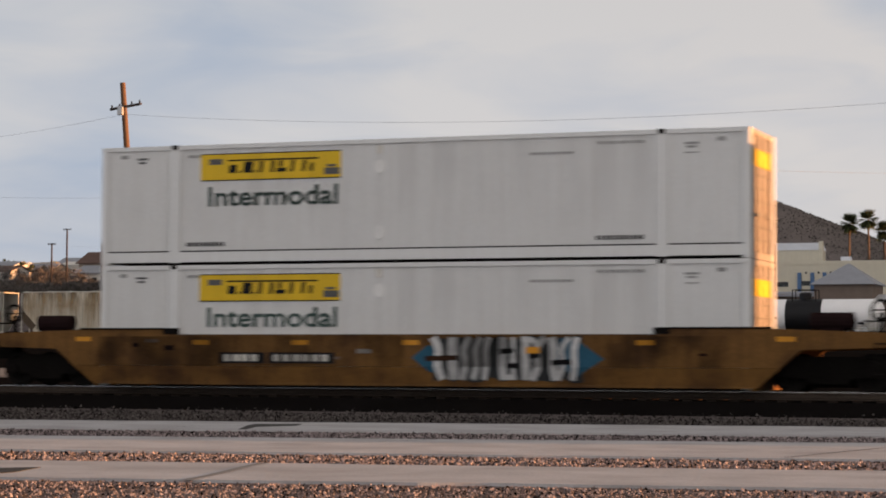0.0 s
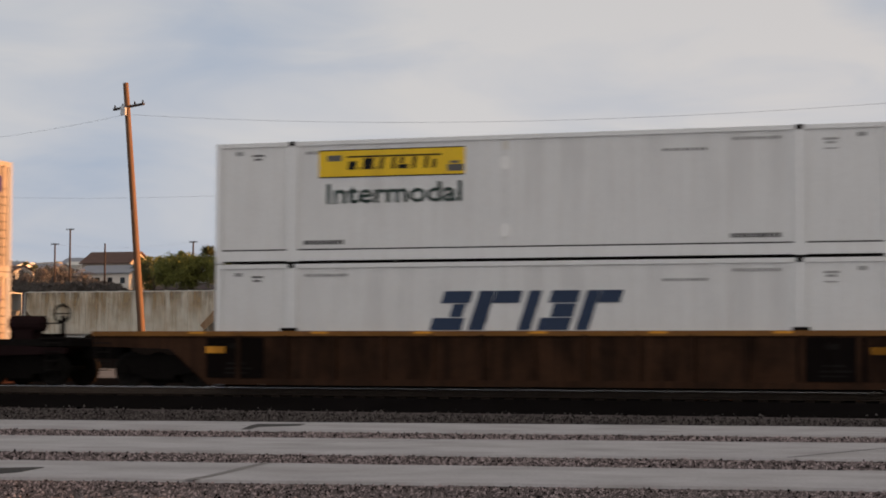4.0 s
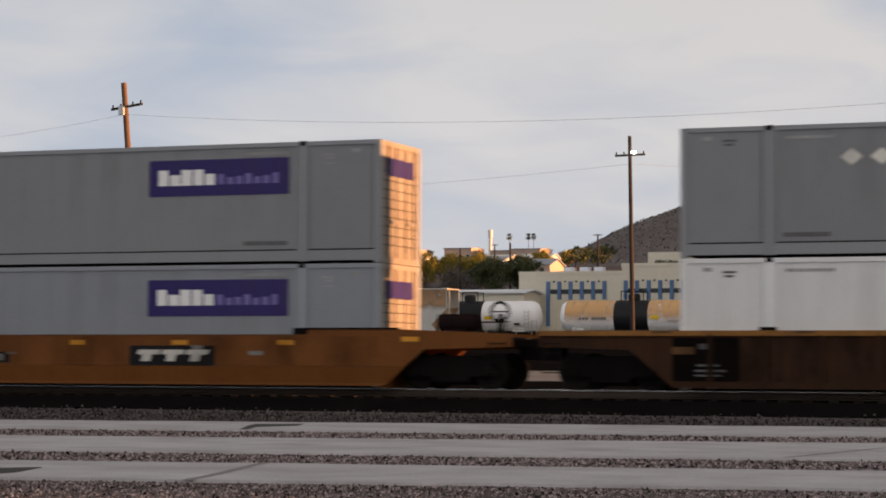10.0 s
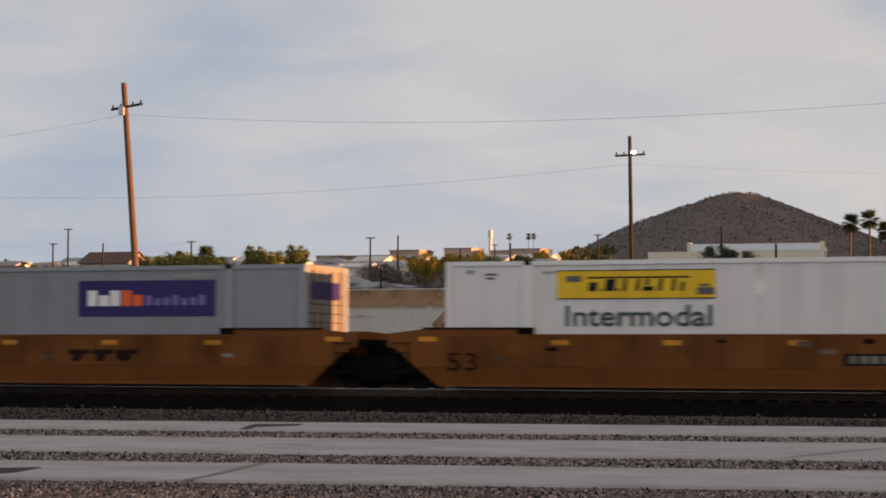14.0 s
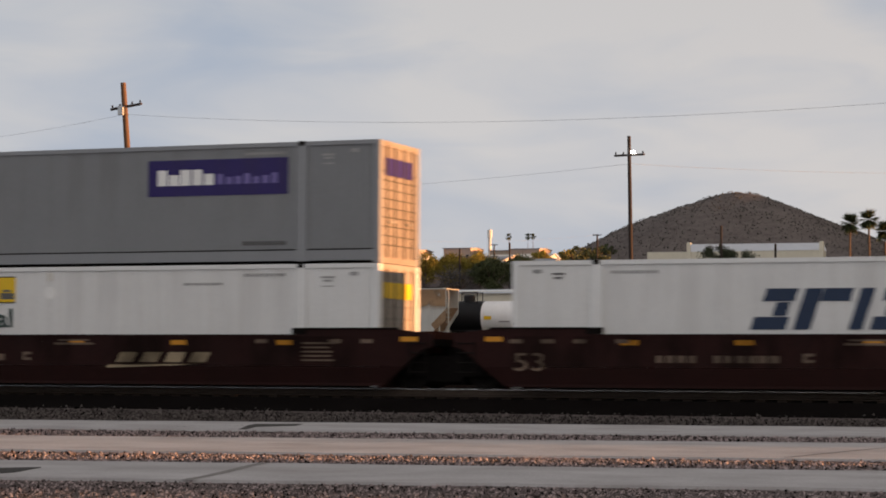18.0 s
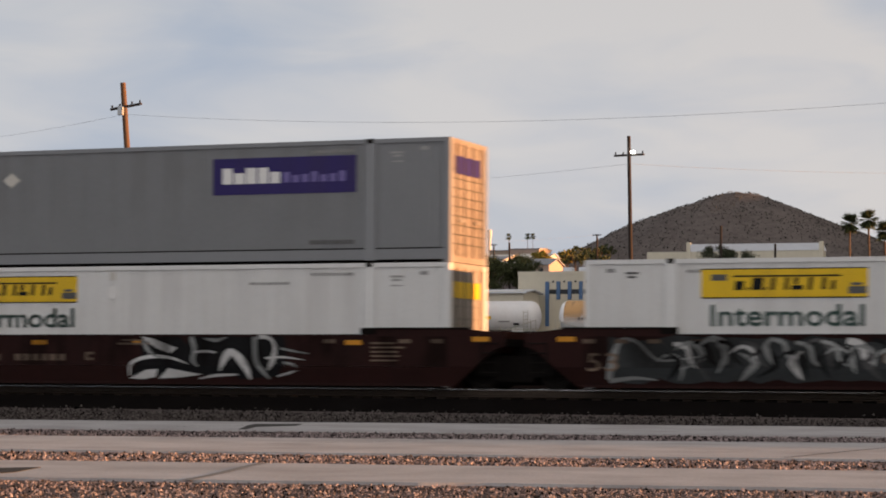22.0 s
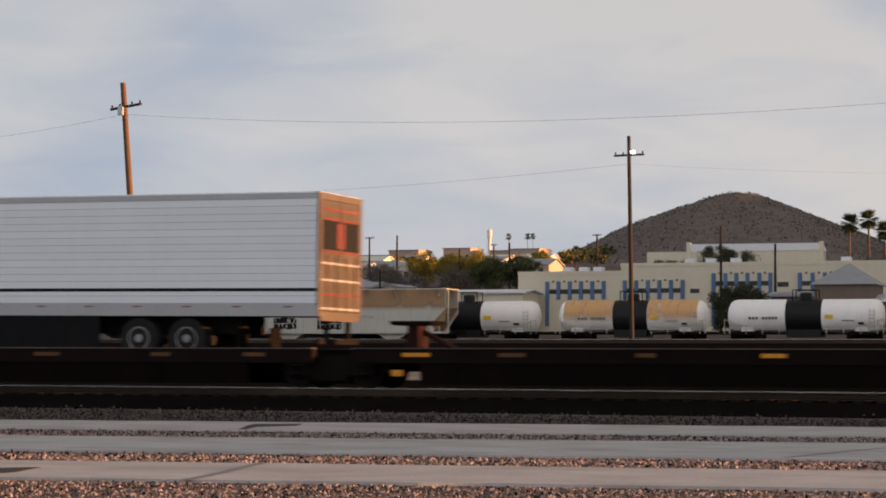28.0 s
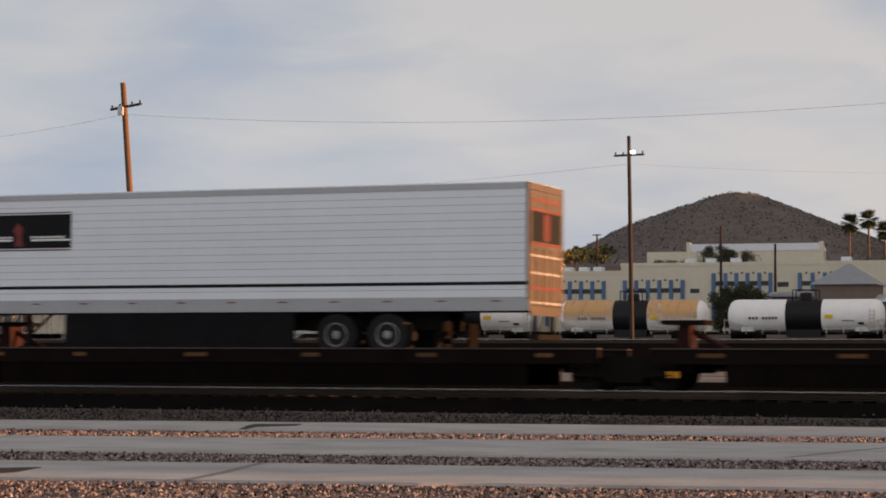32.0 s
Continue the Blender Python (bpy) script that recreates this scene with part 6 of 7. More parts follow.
    for (tx, tz, w, h, kind) in tags:
        if kind:
            n = 9
            bm = bmesh.new()
            q = [(tx + w * i / (n - 1), tz + rng.uniform(0, 0.16)) for i in range(n)] + [(tx + w * (1 - i / (n - 1)), tz + h - rng.uniform(0, 0.3)) for i in range(n)]
            slab(bm, q, -1.516, -1.508)
            part("graffiti_backing", bm, M_BLACKTXT, c, "black sprayed block that forms no letter")
            for i in range(11):
                bm = bmesh.new()
                cx, cz = tx + w * rng.uniform(0.06, 0.94), tz + h * rng.choice((0.28, 0.34, 0.66, 0.72))
                ribbon(bm, [(cx, cz - 0.12, 0.03), (cx + rng.uniform(-0.05, 0.05), cz, rng.uniform(0.06, 0.12)), (cx + rng.uniform(-0.06, 0.06), cz + 0.13, 0.03)], -1.519)
                part("graffiti_stroke", bm, M_PALEGREY, c, "pale slit in the sprayed block")
            bm = bmesh.new()
            ribbon(bm, [(tx, tz + h * 0.5, 0.03), (tx + w * 0.3, tz + h * 0.46, 0.07), (tx + w * 0.7, tz + h * 0.53, 0.06), (tx + w, tz + h * 0.48, 0.03)], -1.519)
            part("graffiti_stroke", bm, M_PALEGREY, c, "pale slit in the sprayed block")
        else:
            for i in range(12):
                bm = bmesh.new()
                cx = tx + w * (i + 0.5) / 12
                ribbon(bm, [(cx - 0.06, tz + rng.uniform(0.1, 0.25), 0.03), (cx, tz + rng.uniform(0.25, 0.45), 0.05), (cx + 0.07, tz + rng.uniform(0.1, 0.3), 0.03)], -1.516)
                part("graffiti_stroke", bm, M_GREYTXT, c, "thin sprayed stroke that forms no letter")
    if tags:
        boxpart("data_panel", [(1.0, -1.506, 1.3, 2.6, -1.5, 2.25)], M_PALEGREY, c, "pale data panel")
        bars(1.2, 1.9, [(0, 0, 0.9, 0.16), (0, -0.35, 0.9, 0.2)], -1.508, M_NAVY, c)
    return c


hopper_wagon(-122.9, -104.4, M_PALEGREY, M_PALEGREY, "pale grey covered hopper wagon parked in the yard", True, ())
hopper_wagon(-102.4, -83.7, M_BEIGE, M_BEIGE, "beige rust-streaked covered hopper wagon parked in the yard", True, ())
hopper_wagon(-81.9, -62.4, M_PALEGREY, M_RUST, "grey hopper wagon with a rusted upper side", False, ((3.9, 0.92, 2.1, 1.1, 1), (7.9, 0.86, 2.2, 1.1, 1), (10.4, 1.75, 2.6, 0.45, 0)))


def tank_wagon(xc, stained):
    y, zr = 175.5, ground_z(175.5) + 0.24
    c = thing("tank_wagon", "orange-stained tank wagon with a black middle band" if stained else "white tank wagon with a black middle band", "rail wagon", "parked tank wagons", pose(xc, y, zr))
    R, h, zc = 1.33, 6.28, 2.06
    prof = [(-h, 0.3), (-h + 0.06, 0.75), (-h + 0.22, 1.08), (-h + 0.5, 1.28), (-h + 0.8, R)]
    for s in (-1, 1):
        bm = bmesh.new()
        q = [(t, r) for t, r in prof] + [(-1.45, R)]
        lathe(bm, [(s * -t, r) for t, r in q] if s > 0 else q, "x", 32, (0, 0, zc))
        part("tank_shell", bm, M_TANKW, c, smooth=True)
        if stained:
            bm = bmesh.new()
            n = 14
            rr = R + 0.012
            x0, x1 = sorted((s * 1.46, s * (h - 0.62)))
            rings = [[bm.verts.new((x, -math.cos(a) * rr, zc + math.sin(a) * rr)) for a in [-0.5 + (math.pi + 0.6) * i / n for i in range(n + 1)]] for x in (x0, x1)]
            for i in range(n):
                bm.faces.new((rings[0][i], rings[1][i], rings[1][i + 1], rings[0][i + 1]))
            part("spill_stain", bm, V_SPILL, c, "orange spill stain over the top of the tank", smooth=True)
    bm = bmesh.new()
    lathe(bm, [(-1.45, R + 0.02), (1.45, R + 0.02)], "x", 32, (0, 0, zc))
    part("tank_band", bm, M_TANKB, c, "black middle band", smooth=True)
    bm = bmesh.new()
    lathe(bm, [(zc + R - 0.05, 0.5), (zc + R + 0.45, 0.5), (zc + R + 0.55, 0.35)], "z", 16)
    part("dome", bm, M_TANKB, c, smooth=True)
    bm = bmesh.new()
    slab(bm, [(-1.42, 0.95), (-1.36, 0.32), (1.36, 0.32), (1.42, 0.95)], -1.1, 1.1)
    part("outlet_skirt", bm, M_TANKB, c, "black outlet skirt below the band")
    for yy in (-0.7, 0.7):
        bm = bmesh.new()
        slab(bm, [(-0.98, zc + R - 0.25), (-0.91, zc + R - 0.25), (-0.91, zc + R + 0.7), (0.91, zc + R + 0.7), (0.91, zc + R - 0.25), (0.98, zc + R - 0.25), (0.98, zc + R + 0.77), (-0.98, zc + R + 0.77)], yy - 0.03, yy + 0.03)
        part("platform_rail", bm, M_STEEL, c)
    bm = bmesh.new()
    bx(bm, -h - 0.55, -1.3, 0.62, -h + 1.0, 1.3, 0.8)
    bx(bm, h - 1.0, -1.3, 0.62, h + 0.55, 1.3, 0.8)
    bx(bm, -h - 0.9, -0.25, 0.55, h + 0.9, 0.25, 0.76)
    part("underframe", bm, M_STEEL, c)
    for s in (-1, 1):
        bm = bmesh.new()
        slab(bm, [(s * 4.6 - 0.5, 0.8), (s * 4.6 + 0.5, 0.8), (s * 4.6 + 0.4, 1.5), (s * 4.6 - 0.4, 1.5)], -0.95, 0.95)
        part("saddle", bm, M_TANKW, c)
        bm = bmesh.new()
        for e in (0, 0.45):
            bar(bm, (s * (h + 0.1) - e * s, -1.32, 0.62), (s * (h + 0.1) - e * s, -1.32, 1.75), 0.03, 5)
        bar(bm, (s * (h + 0.1), -1.32, 1.75), (s * 4.0, -1.34, 1.0), 0.025, 5)
        part("grab_iron", bm, M_CREAMPOST, c)
        a, b = sorted((s * 1.6, s * (h + 0.3)))
        boxpart("handrail", (a, -1.42, 0.96, b, -1.36, 1.02), M_CREAMPOST, c, "cream side handrail")
        for k in range(4):
            boxpart("rail_bracket", (s * (1.9 + k * 1.35) - 0.03, -1.41, 0.6, s * (1.9 + k * 1.35) + 0.03, -1.37, 1.25), M_CREAMPOST, c)
        freight_truck(c, s * 4.7, 0)
    boxpart("placard", (1.75, -R - 0.03, zc - 0.25, 2.4, -R + 0.1, zc + 0.05), M_YELLOW, c, "yellow placard")
    boxpart("placard", (4.4, -R - 0.02, zc - 0.72, 4.85, -R + 0.35, zc - 0.55), M_BLACKTXT, c)
    bars(-4.4, zc - 0.3, [(i * 0.28, 0, 0.2, 0.2) for i in range(3)] + [(1.1 + i * 0.26, 0, 0.19, 0.2) for i in range(5)], -R - 0.02, M_GREYTXT, c)
    bars(3.1, zc - 0.45, [(0, 0, 1.0, 0.07)], -R - 0.005, M_GREYTXT, c)
    bm = bmesh.new()
    for e in (0, 0.4):
        bar(bm, (5.3 + e, -R - 0.08, 0.7), (5.3 + e, -R - 0.08, zc + 0.5), 0.025, 5)
    for k in range(6):
        bar(bm, (5.3, -R - 0.08, 0.9 + k * 0.3), (5.7, -R - 0.08, 0.9 + k * 0.3), 0.02, 4)
    part("ladder", bm, M_CREAMPOST, c)
    return c


for xc, st in ((-77.5, False), (-63.2, False), (-48.75, True), (-34.4, False), (-20.0, False)):
    tank_wagon(xc, st)

# ================= poles and wires =================
M_POLE = mat("weathered_pole_wood", (0.105, 0.062, 0.038), 0.85, var=0.25, streak=0.5, dirt=(0.08, 0.05, 0.035), bump=0.4)
M_DARKPOLE = mat("dark_pole_wood", (0.034, 0.026, 0.023), 0.9, var=0.2)
M_WIRE = mat("grey_wire", (0.30, 0.30, 0.31), 0.6)
M_LAMP = glow("lit_lamp", (1.0, 0.97, 0.9), 6.0)


def pole(foot, top, arm, r, material, label, lamp=False):
    c = thing("utility_pole", label, "utility pole", "poles", pose(*foot))
    d = Vector(top) - Vector(foot)
    bm = bmesh.new()
    bar(bm, (0, 0, -0.3), d, r, 10, r * 0.72)
    part("shaft", bm, material, c, smooth=True)
    if arm:
        a, b = Vector(arm[0]) - Vector(foot), Vector(arm[1]) - Vector(foot)
        bm = bmesh.new()
        u = (b - a).normalized()
        n = Vector((-u.y, u.x, 0)) * 0.06
        for z0 in (-0.06,):
            v = [bm.verts.new(p + o) for p in (a, b) for o in (n + Vector((0, 0, -0.06)), n + Vector((0, 0, 0.06)), -n + Vector((0, 0, 0.06)), -n + Vector((0, 0, -0.06)))]
            for f in ((0, 1, 2, 3), (7, 6, 5, 4), (0, 4, 5, 1), (1, 5, 6, 2), (2, 6, 7, 3), (3, 7, 4, 0)):
                bm.faces.new([v[i] for i in f])
        part("crossarm", bm, M_DARKPOLE, c)
        for k in (0.04, 0.3, 0.7, 0.96):
            p = a.lerp(b, k)
            bm = bmesh.new()
            lathe(bm, [(0.05, 0.02), (0.1, 0.045), (0.17, 0.05), (0.22, 0.03)], "z", 8, p)
            part("insulator", bm, M_STEEL, c)
    if lamp:
        bm = bmesh.new()
        lathe(bm, [(-0.07, 0.1), (0.0, 0.17), (0.06, 0.13), (0.1, 0.04)], "z", 12, Vector(lamp) - Vector(foot))
        part("lamp_head", bm, M_LAMP, c, "lit white lamp")
    return c


pole((-56.6, 105, 1.53), (-57.9, 105, 16.44), ((-58.95, 105.6, 15.09), (-56.5, 104.5, 15.19)), 0.21, M_POLE, "tall leaning wooden utility pole with crossarm")
boxes_at = thing("pole_transformer", "small grey box on the utility pole", "transformer", "", pose(-57.85, 104.7, 14.9))
boxpart("housing", (-0.14, -0.1, -0.25, 0.14, 0.1, 0.25), M_GALV, boxes_at)
boxpart("bracket", (-0.04, 0.1, -0.1, 0.04, 0.2, 0.1), M_STEEL, boxes_at)
pole((-36.2, 130, 2.1), (-36.42, 130, 15.36), ((-37.45, 130.4, 14.2), (-35.35, 129.6, 14.16)), 0.15, M_DARKPOLE, "dark wooden yard pole with a lit lamp", (-36.08, 129.7, 14.32))
for x, y, zt, armed in ((-177.6, 300, 20.13, 1), (-174.9, 300, 22.39, 1), (-168.7, 300, 20.0, 0), (-153.4, 300, 20.11, 1), (-123.8, 300, 20.24, 1), (-119.4, 300, 20.42, 0), (-101.9, 300, 19.07, 0),
                        (-97.6, 330, 22.0, 1), (-134.5, 300, 17.87, 1), (-109.6, 300, 18.36, 0), (-55.4, 235, 16.66, 0), (-49.4, 235, 14.59, 0), (-105.8, 260, 13.4, 0), (-160.0, 300, 17.0, 0), (-146.0, 420, 26.0, 1)):
    pole((x, y, ground_z(y, x) - 0.6), (x, y, zt), ((x - 0.7, y, zt - 0.15), (x + 0.7, y, zt - 0.15)) if armed else None, 0.17, M_DARKPOLE, "slim dark utility pole in the town")


def wire(a, b, sag, r=0.007):
    c = thing("overhead_wire", "thin grey overhead wire between poles", "wire", "wires", pose(*a))
    n = 20
    bm = bmesh.new()
    d = Vector(b) - Vector(a)
    pts = [d * (i / n) - Vector((0, 0, 4 * sag * (i / n) * (1 - i / n))) for i in range(n + 1)]
    rings = [[bm.verts.new(p + Vector((0, math.cos(k * 1.5708) * r, math.sin(k * 1.5708) * r))) for k in range(4)] for p in pts]
    for p, q in zip(rings, rings[1:]):
        for k in range(4):
            bm.faces.new((p[k], p[(k + 1) % 4], q[(k + 1) % 4], q[k]))
    part("strand", bm, M_WIRE, c)


wire((-57.8, 105, 14.72), (-10.5, 92, 12.4), 0.75)
wire((-86.9, 125, 15.69), (-57.8, 105, 14.72), 0.3)
wire((-109.7, 150, 15.38), (-36.3, 130, 13.64), 1.35)
wire((-36.3, 130, 13.64), (-11.6, 150, 14.28), 0.35)
wire((-177.6, 300, 20.0), (-153.4, 300, 20.0), 0.7)
wire((-123.8, 300, 20.1), (-97.6, 330, 21.9), 0.8)

# ================= buildings =================
M_CREAM = mat("cream_stucco", (0.61, 0.57, 0.465), 0.85, var=0.06, streak=0.15, dirt=(0.36, 0.32, 0.25), bump=0.1)
M_BLUE = mat("blue_pilaster_paint", (0.085, 0.155, 0.29), 0.6, var=0.1)
M_GLASS = mat("dark_window_glass", (0.02, 0.022, 0.025), 0.12, var=0.1)
M_METALROOF = mat("pale_metal_roof", (0.62, 0.64, 0.68), 0.4, 0.2, var=0.06)
M_GREYROOF = mat("grey_shingle_roof", (0.27, 0.28, 0.31), 0.8, var=0.12)
M_BROWNROOF = mat("brown_tile_roof", (0.10, 0.062, 0.05), 0.85, var=0.2)
M_BRICK = mat("grey_brown_wall", (0.17, 0.135, 0.115), 0.9, var=0.15)
M_WHITEWALL = mat("white_stucco", (0.60, 0.58, 0.54), 0.85, var=0.08)
M_TANWALL = mat("tan_stucco", (0.40, 0.34, 0.28), 0.85, var=0.1)
M_PINKWALL = mat("salmon_stucco", (0.40, 0.31, 0.26), 0.85, var=0.1)


def cream_building():
    y0 = 250.0
    zb = 4.2
    c = thing("office_building", "long cream stucco building with blue pilasters", "building", "", pose(-80, y0, zb))

    def X(x):
        return x + 80
    blocks = ((-83.8, -71.0, 12.52), (-71.0, -26.0, 13.38))
    for a, b, zt in blocks:
        boxpart("wall", (X(a), 0, 0, X(b), 24, zt - zb), M_CREAM, c)
        boxpart("parapet", [(X(a) - 0.05, -0.06, zt - zb - 0.35, X(b) + (0.05 if a > -75 else -0.01), -0.004, zt - zb + 0.05)], M_CREAM, c)
        boxpart("roof", (X(a) + 0.3, 0.3, zt - zb + 0.004, X(b) - 0.3, 23.7, zt - zb + 0.03), M_METALROOF, c)
    boxpart("wall_joint", [(X(-83.6), -0.02, 5.7, X(-80.6), 0.02, 5.76), (X(-83.6), -0.02, 3.5, X(-80.6), 0.02, 3.56)], M_BRICK, c)
    # pilaster groups: first x, spacing, count, top, foot, tall first one
    for xs, zt, zf, tall in (([-80.1 + 1.4 * i for i in range(6)], 11.35, 9.2, True), ([-70.5 + 1.4 * i for i in range(6)], 11.4, 9.15, False),
                             ([-59.8, -58.4, -57.1, -55.8, -54.4, -53.1], 12.15, 9.2, True), ([-49.7, -48.2, -46.8, -45.4, -44.0], 12.1, 9.2, True)):
        for i, x in enumerate(xs):
            z0 = zf if not (tall and i == 0) else 6.0
            boxpart("pilaster", (X(x) - 0.22, -0.2, z0 - zb, X(x) + 0.22, -0.002, zt - zb), M_BLUE, c, "blue painted pilaster")
            if i:
                xp = xs[i - 1]
                w = boxpart("window", (X(xp) + 0.24, -0.04, zt - zb - 1.5, X(x) - 0.24, -0.002, zt - zb - 0.95), M_GLASS, c, "dark strip window")
                boxpart("window_frame", [(X(xp) + 0.22, -0.06, zt - zb - 0.95, X(x) - 0.22, -0.003, zt - zb - 0.9), (X(xp) + 0.22, -0.06, zt - zb - 1.55, X(x) - 0.22, -0.003, zt - zb - 1.5)], M_CREAM, w)
                m = (X(xp) + X(x)) / 2
                boxpart("scupper", (m - 0.12, -0.03, zt - zb - 0.12, m + 0.12, -0.003, zt - zb + 0.1), M_GLASS, c)
    for a, b, z0, z1 in ((-62.6, -61.5, 9.85, 10.35), (-52.3, -51.0, 10.5, 11.05)):
        w = boxpart("window", (X(a), -0.04, z0 - zb, X(b), -0.002, z1 - zb), M_GLASS, c, "small dark window")
        boxpart("window_frame", (X(a) - 0.08, -0.07, z1 - zb, X(b) + 0.08, -0.003, z1 - zb + 0.09), M_CREAM, w)
    for x, z in ((-76.6, 12.52), (-74.8, 12.52), (-78.6, 12.52), (-58, 13.38), (-61, 13.38), (-63.5, 13.38), (-45, 13.38)):
        boxpart("roof_vent", (X(x) - 0.5, 3, z - zb + 0.03, X(x) + 0.6, 4.2, z - zb + 0.65), M_METALROOF, c)
    # upper hall behind
    d = thing("hall_building", "cream hall with a pale metal roof", "building", "", pose(-77.3, 285, 9.0))
    boxpart("wall", (0, 0, 0, 5.9, 4, 7.6), M_CREAM, d)
    boxpart("wall", (5.95, -0.5, 0, 23.5, 3.0, 7.55), M_CREAM, d)
    bm = bmesh.new()
    slab(bm, [(5.8, 7.56), (23.6, 7.56), (23.2, 8.5), (6.1, 8.55)], -0.6, 3.2)
    part("roof", bm, M_METALROOF, d, "pale metal roof")
    boxpart("end_pier", (5.6, -0.7, 0, 6.1, 0.2, 8.8), M_CREAM, d)
    boxpart("end_pier", (23.3, -0.7, 0, 23.8, 0.2, 8.7), M_CREAM, d)
    return c


cream_building()


def house(x0, x1, y, zb, ze, zr, wall, roof, depth=9.0, hip=False, gable_front=False, label="small stucco house with a pitched roof", windows=3):
    c = thing("house", label, "house", "town houses", pose(x0, y, zb))
    w, h, rz = x1 - x0, ze - zb, zr - zb
    boxpart("wall", (0, 0, 0, w, depth, h), wall, c)
    bm = bmesh.new()
    o = 0.45
    t = 0.18
    if hip:
        m = w / 2 if w < depth * 1.2 else None
        ra, rb = ((w / 2 - 0.1, w / 2 + 0.1) if m else (depth * 0.5, w - depth * 0.5))
        base = [(-o, -o), (w + o, -o), (w + o, depth + o), (-o, depth + o)]
        v = [bm.verts.new((x, yy, h)) for x, yy in base] + [bm.verts.new((ra, depth / 2, rz)), bm.verts.new((rb, depth / 2, rz))]
        for f in ((0, 1, 5, 4), (1, 2, 5), (2, 3, 4, 5), (3, 0, 4), (3, 2, 1, 0)):
            bm.faces.new([v[i] for i in f])
    elif gable_front:
        slab(bm, [(-o, h - 0.1), (w / 2, rz - t), (w + o, h - 0.1), (w + o, h + t), (w / 2, rz), (-o, h + t)], -o, depth + o)
    else:
        for ya, yb in ((-o, depth / 2), (depth + o, depth / 2)):
            v = [bm.verts.new(p) for p in ((-o, ya, h - 0.1), (w + o, ya, h - 0.1), (w + o, yb, rz), (-o, yb, rz))]
            u = [bm.verts.new((p.co.x, p.co.y, p.co.z - t)) for p in v]
            bm.faces.new(v)
            bm.faces.new(u[::-1])
            for j in range(4):
                bm.faces.new((v[j], u[j], u[(j + 1) % 4], v[(j + 1) % 4]))
    part("roof", bm, roof, c)
    bm = bmesh.new()
    if gable_front:
        slab(bm, [(0, h), (w, h), (w / 2, rz - t)], 0.0, 0.3)
        part("gable", bm, wall, c)
    elif not hip:
        bm.free()
        for xx in (0, w - 0.2):
            bm = bmesh.new()
            v = [bm.verts.new(p) for p in ((xx, 0, h), (xx, depth, h), (xx, depth / 2, rz - t))]
            u = [bm.verts.new((xx + 0.2, p.co.y, p.co.z)) for p in v]
            bm.faces.new(v)
            bm.faces.new(u[::-1])
            for j in range(3):
                bm.faces.new((v[j], u[j], u[(j + 1) % 3], v[(j + 1) % 3]))
            part("gable", bm, wall, c)
    else:
        bm.free()
    for i in range(windows):
        xm = w * (i + 0.5) / windows
        p = boxpart("window", (xm - 0.45, -0.03, h * 0.4, xm + 0.45, -0.002, h * 0.4 + 1.0), M_GLASS, c)
        boxpart("sill", (xm - 0.5, -0.08, h * 0.4 - 0.08, xm + 0.5, -0.003, h * 0.4), M_WHITEWALL, p)
    return c


house(-44.2, -38.1, 230, 4.4, 9.95, 12.3, M_BRICK, M_GREYROOF, 7.0, hip=True, label="brown house with a grey hipped roof", windows=0)
house(-49.0, -44.5, 231, 4.4, 9.0, 9.35, M_BRICK, M_GREYROOF, 5.0, label="low brown annex beside a house", windows=1)
house(-38.0, -28.0, 231, 4.4, 8.4, 9.0, M_BRICK, M_METALROOF, 6.0, label="low brown shed with a pale roof", windows=2)
house(-190.0, -181.0, 330, 14.0, 18.65, 20.65, M_TANWALL, M_BROWNROOF, 8.0, label="house with a dark brown tiled roof", windows=2)
house(-186.0, -176.5, 322, 13.4, 16.6, 17.9, M_WHITEWALL, M_GREYROOF, 7.0, label="white bungalow with a grey roof", windows=4)
house(-115.4, -110.2, 260, 8.6, 11.75, 13.05, M_WHITEWALL, M_GREYROOF, 9.0, gable_front=True, label="white gabled house with a grey roof", windows=2)
house(-110.1, -107.3, 260.5, 8.6, 11.45, 12.1, M_WHITEWALL, M_GREYROOF, 7.0, label="low white wing of a gabled house", windows=2)
house(-127.2, -118.4, 262, 8.8, 12.0, 13.4, M_TANWALL, M_GREYROOF, 8.0, label="tan bungalow with a grey roof", windows=3)
house(-132.6, -125.0, 300, 11.6, 16.05, 16.3, M_WHITEWALL, M_METALROOF, 9.0, label="white flat-roofed building catching the sun", windows=0)
house(-107.6, -102.8, 262, 8.6, 10.9, 11.8, M_WHITEWALL, M_GREYROOF, 7.0, gable_front=True, label="small white gabled shed", windows=1)
house(-92.0, -80.8, 243, 4.4, 10.0, 10.3, M_CREAM, M_METALROOF, 6.0, label="low cream shed beside the long building", windows=1)
# bungalows on the slope behind the yard
for k, (az, y, w, wall, roof) in enumerate(((26.0, 342, 8.5, M_WHITEWALL, M_GREYROOF), (25.4, 352, 6.5, M_WHITEWALL, M_TANWALL), (24.7, 346, 9.0, M_TANWALL, M_GREYROOF), (24.1, 366, 7.0, M_WHITEWALL, M_BROWNROOF),
                                            (23.4, 350, 6.0, M_WHITEWALL, M_WHITEWALL), (22.9, 372, 8.0, M_PINKWALL, M_GREYROOF), (22.3, 362, 7.5, M_WHITEWALL, M_GREYROOF), (27.6, 372, 8.0, M_WHITEWALL, M_GREYROOF), (28.6, 380, 7.0, M_PINKWALL, M_BROWNROOF))):
    x = -y * math.tan(radians(az))
    zb = ground_z(y, x) - 0.5
    house(x, x + w, y, zb, zb + 3.2, zb + 4.3, wall, roof, 7.0, hip=k % 3 == 0, label="small bungalow on the slope behind the yard", windows=3)
rt = random.Random(21)
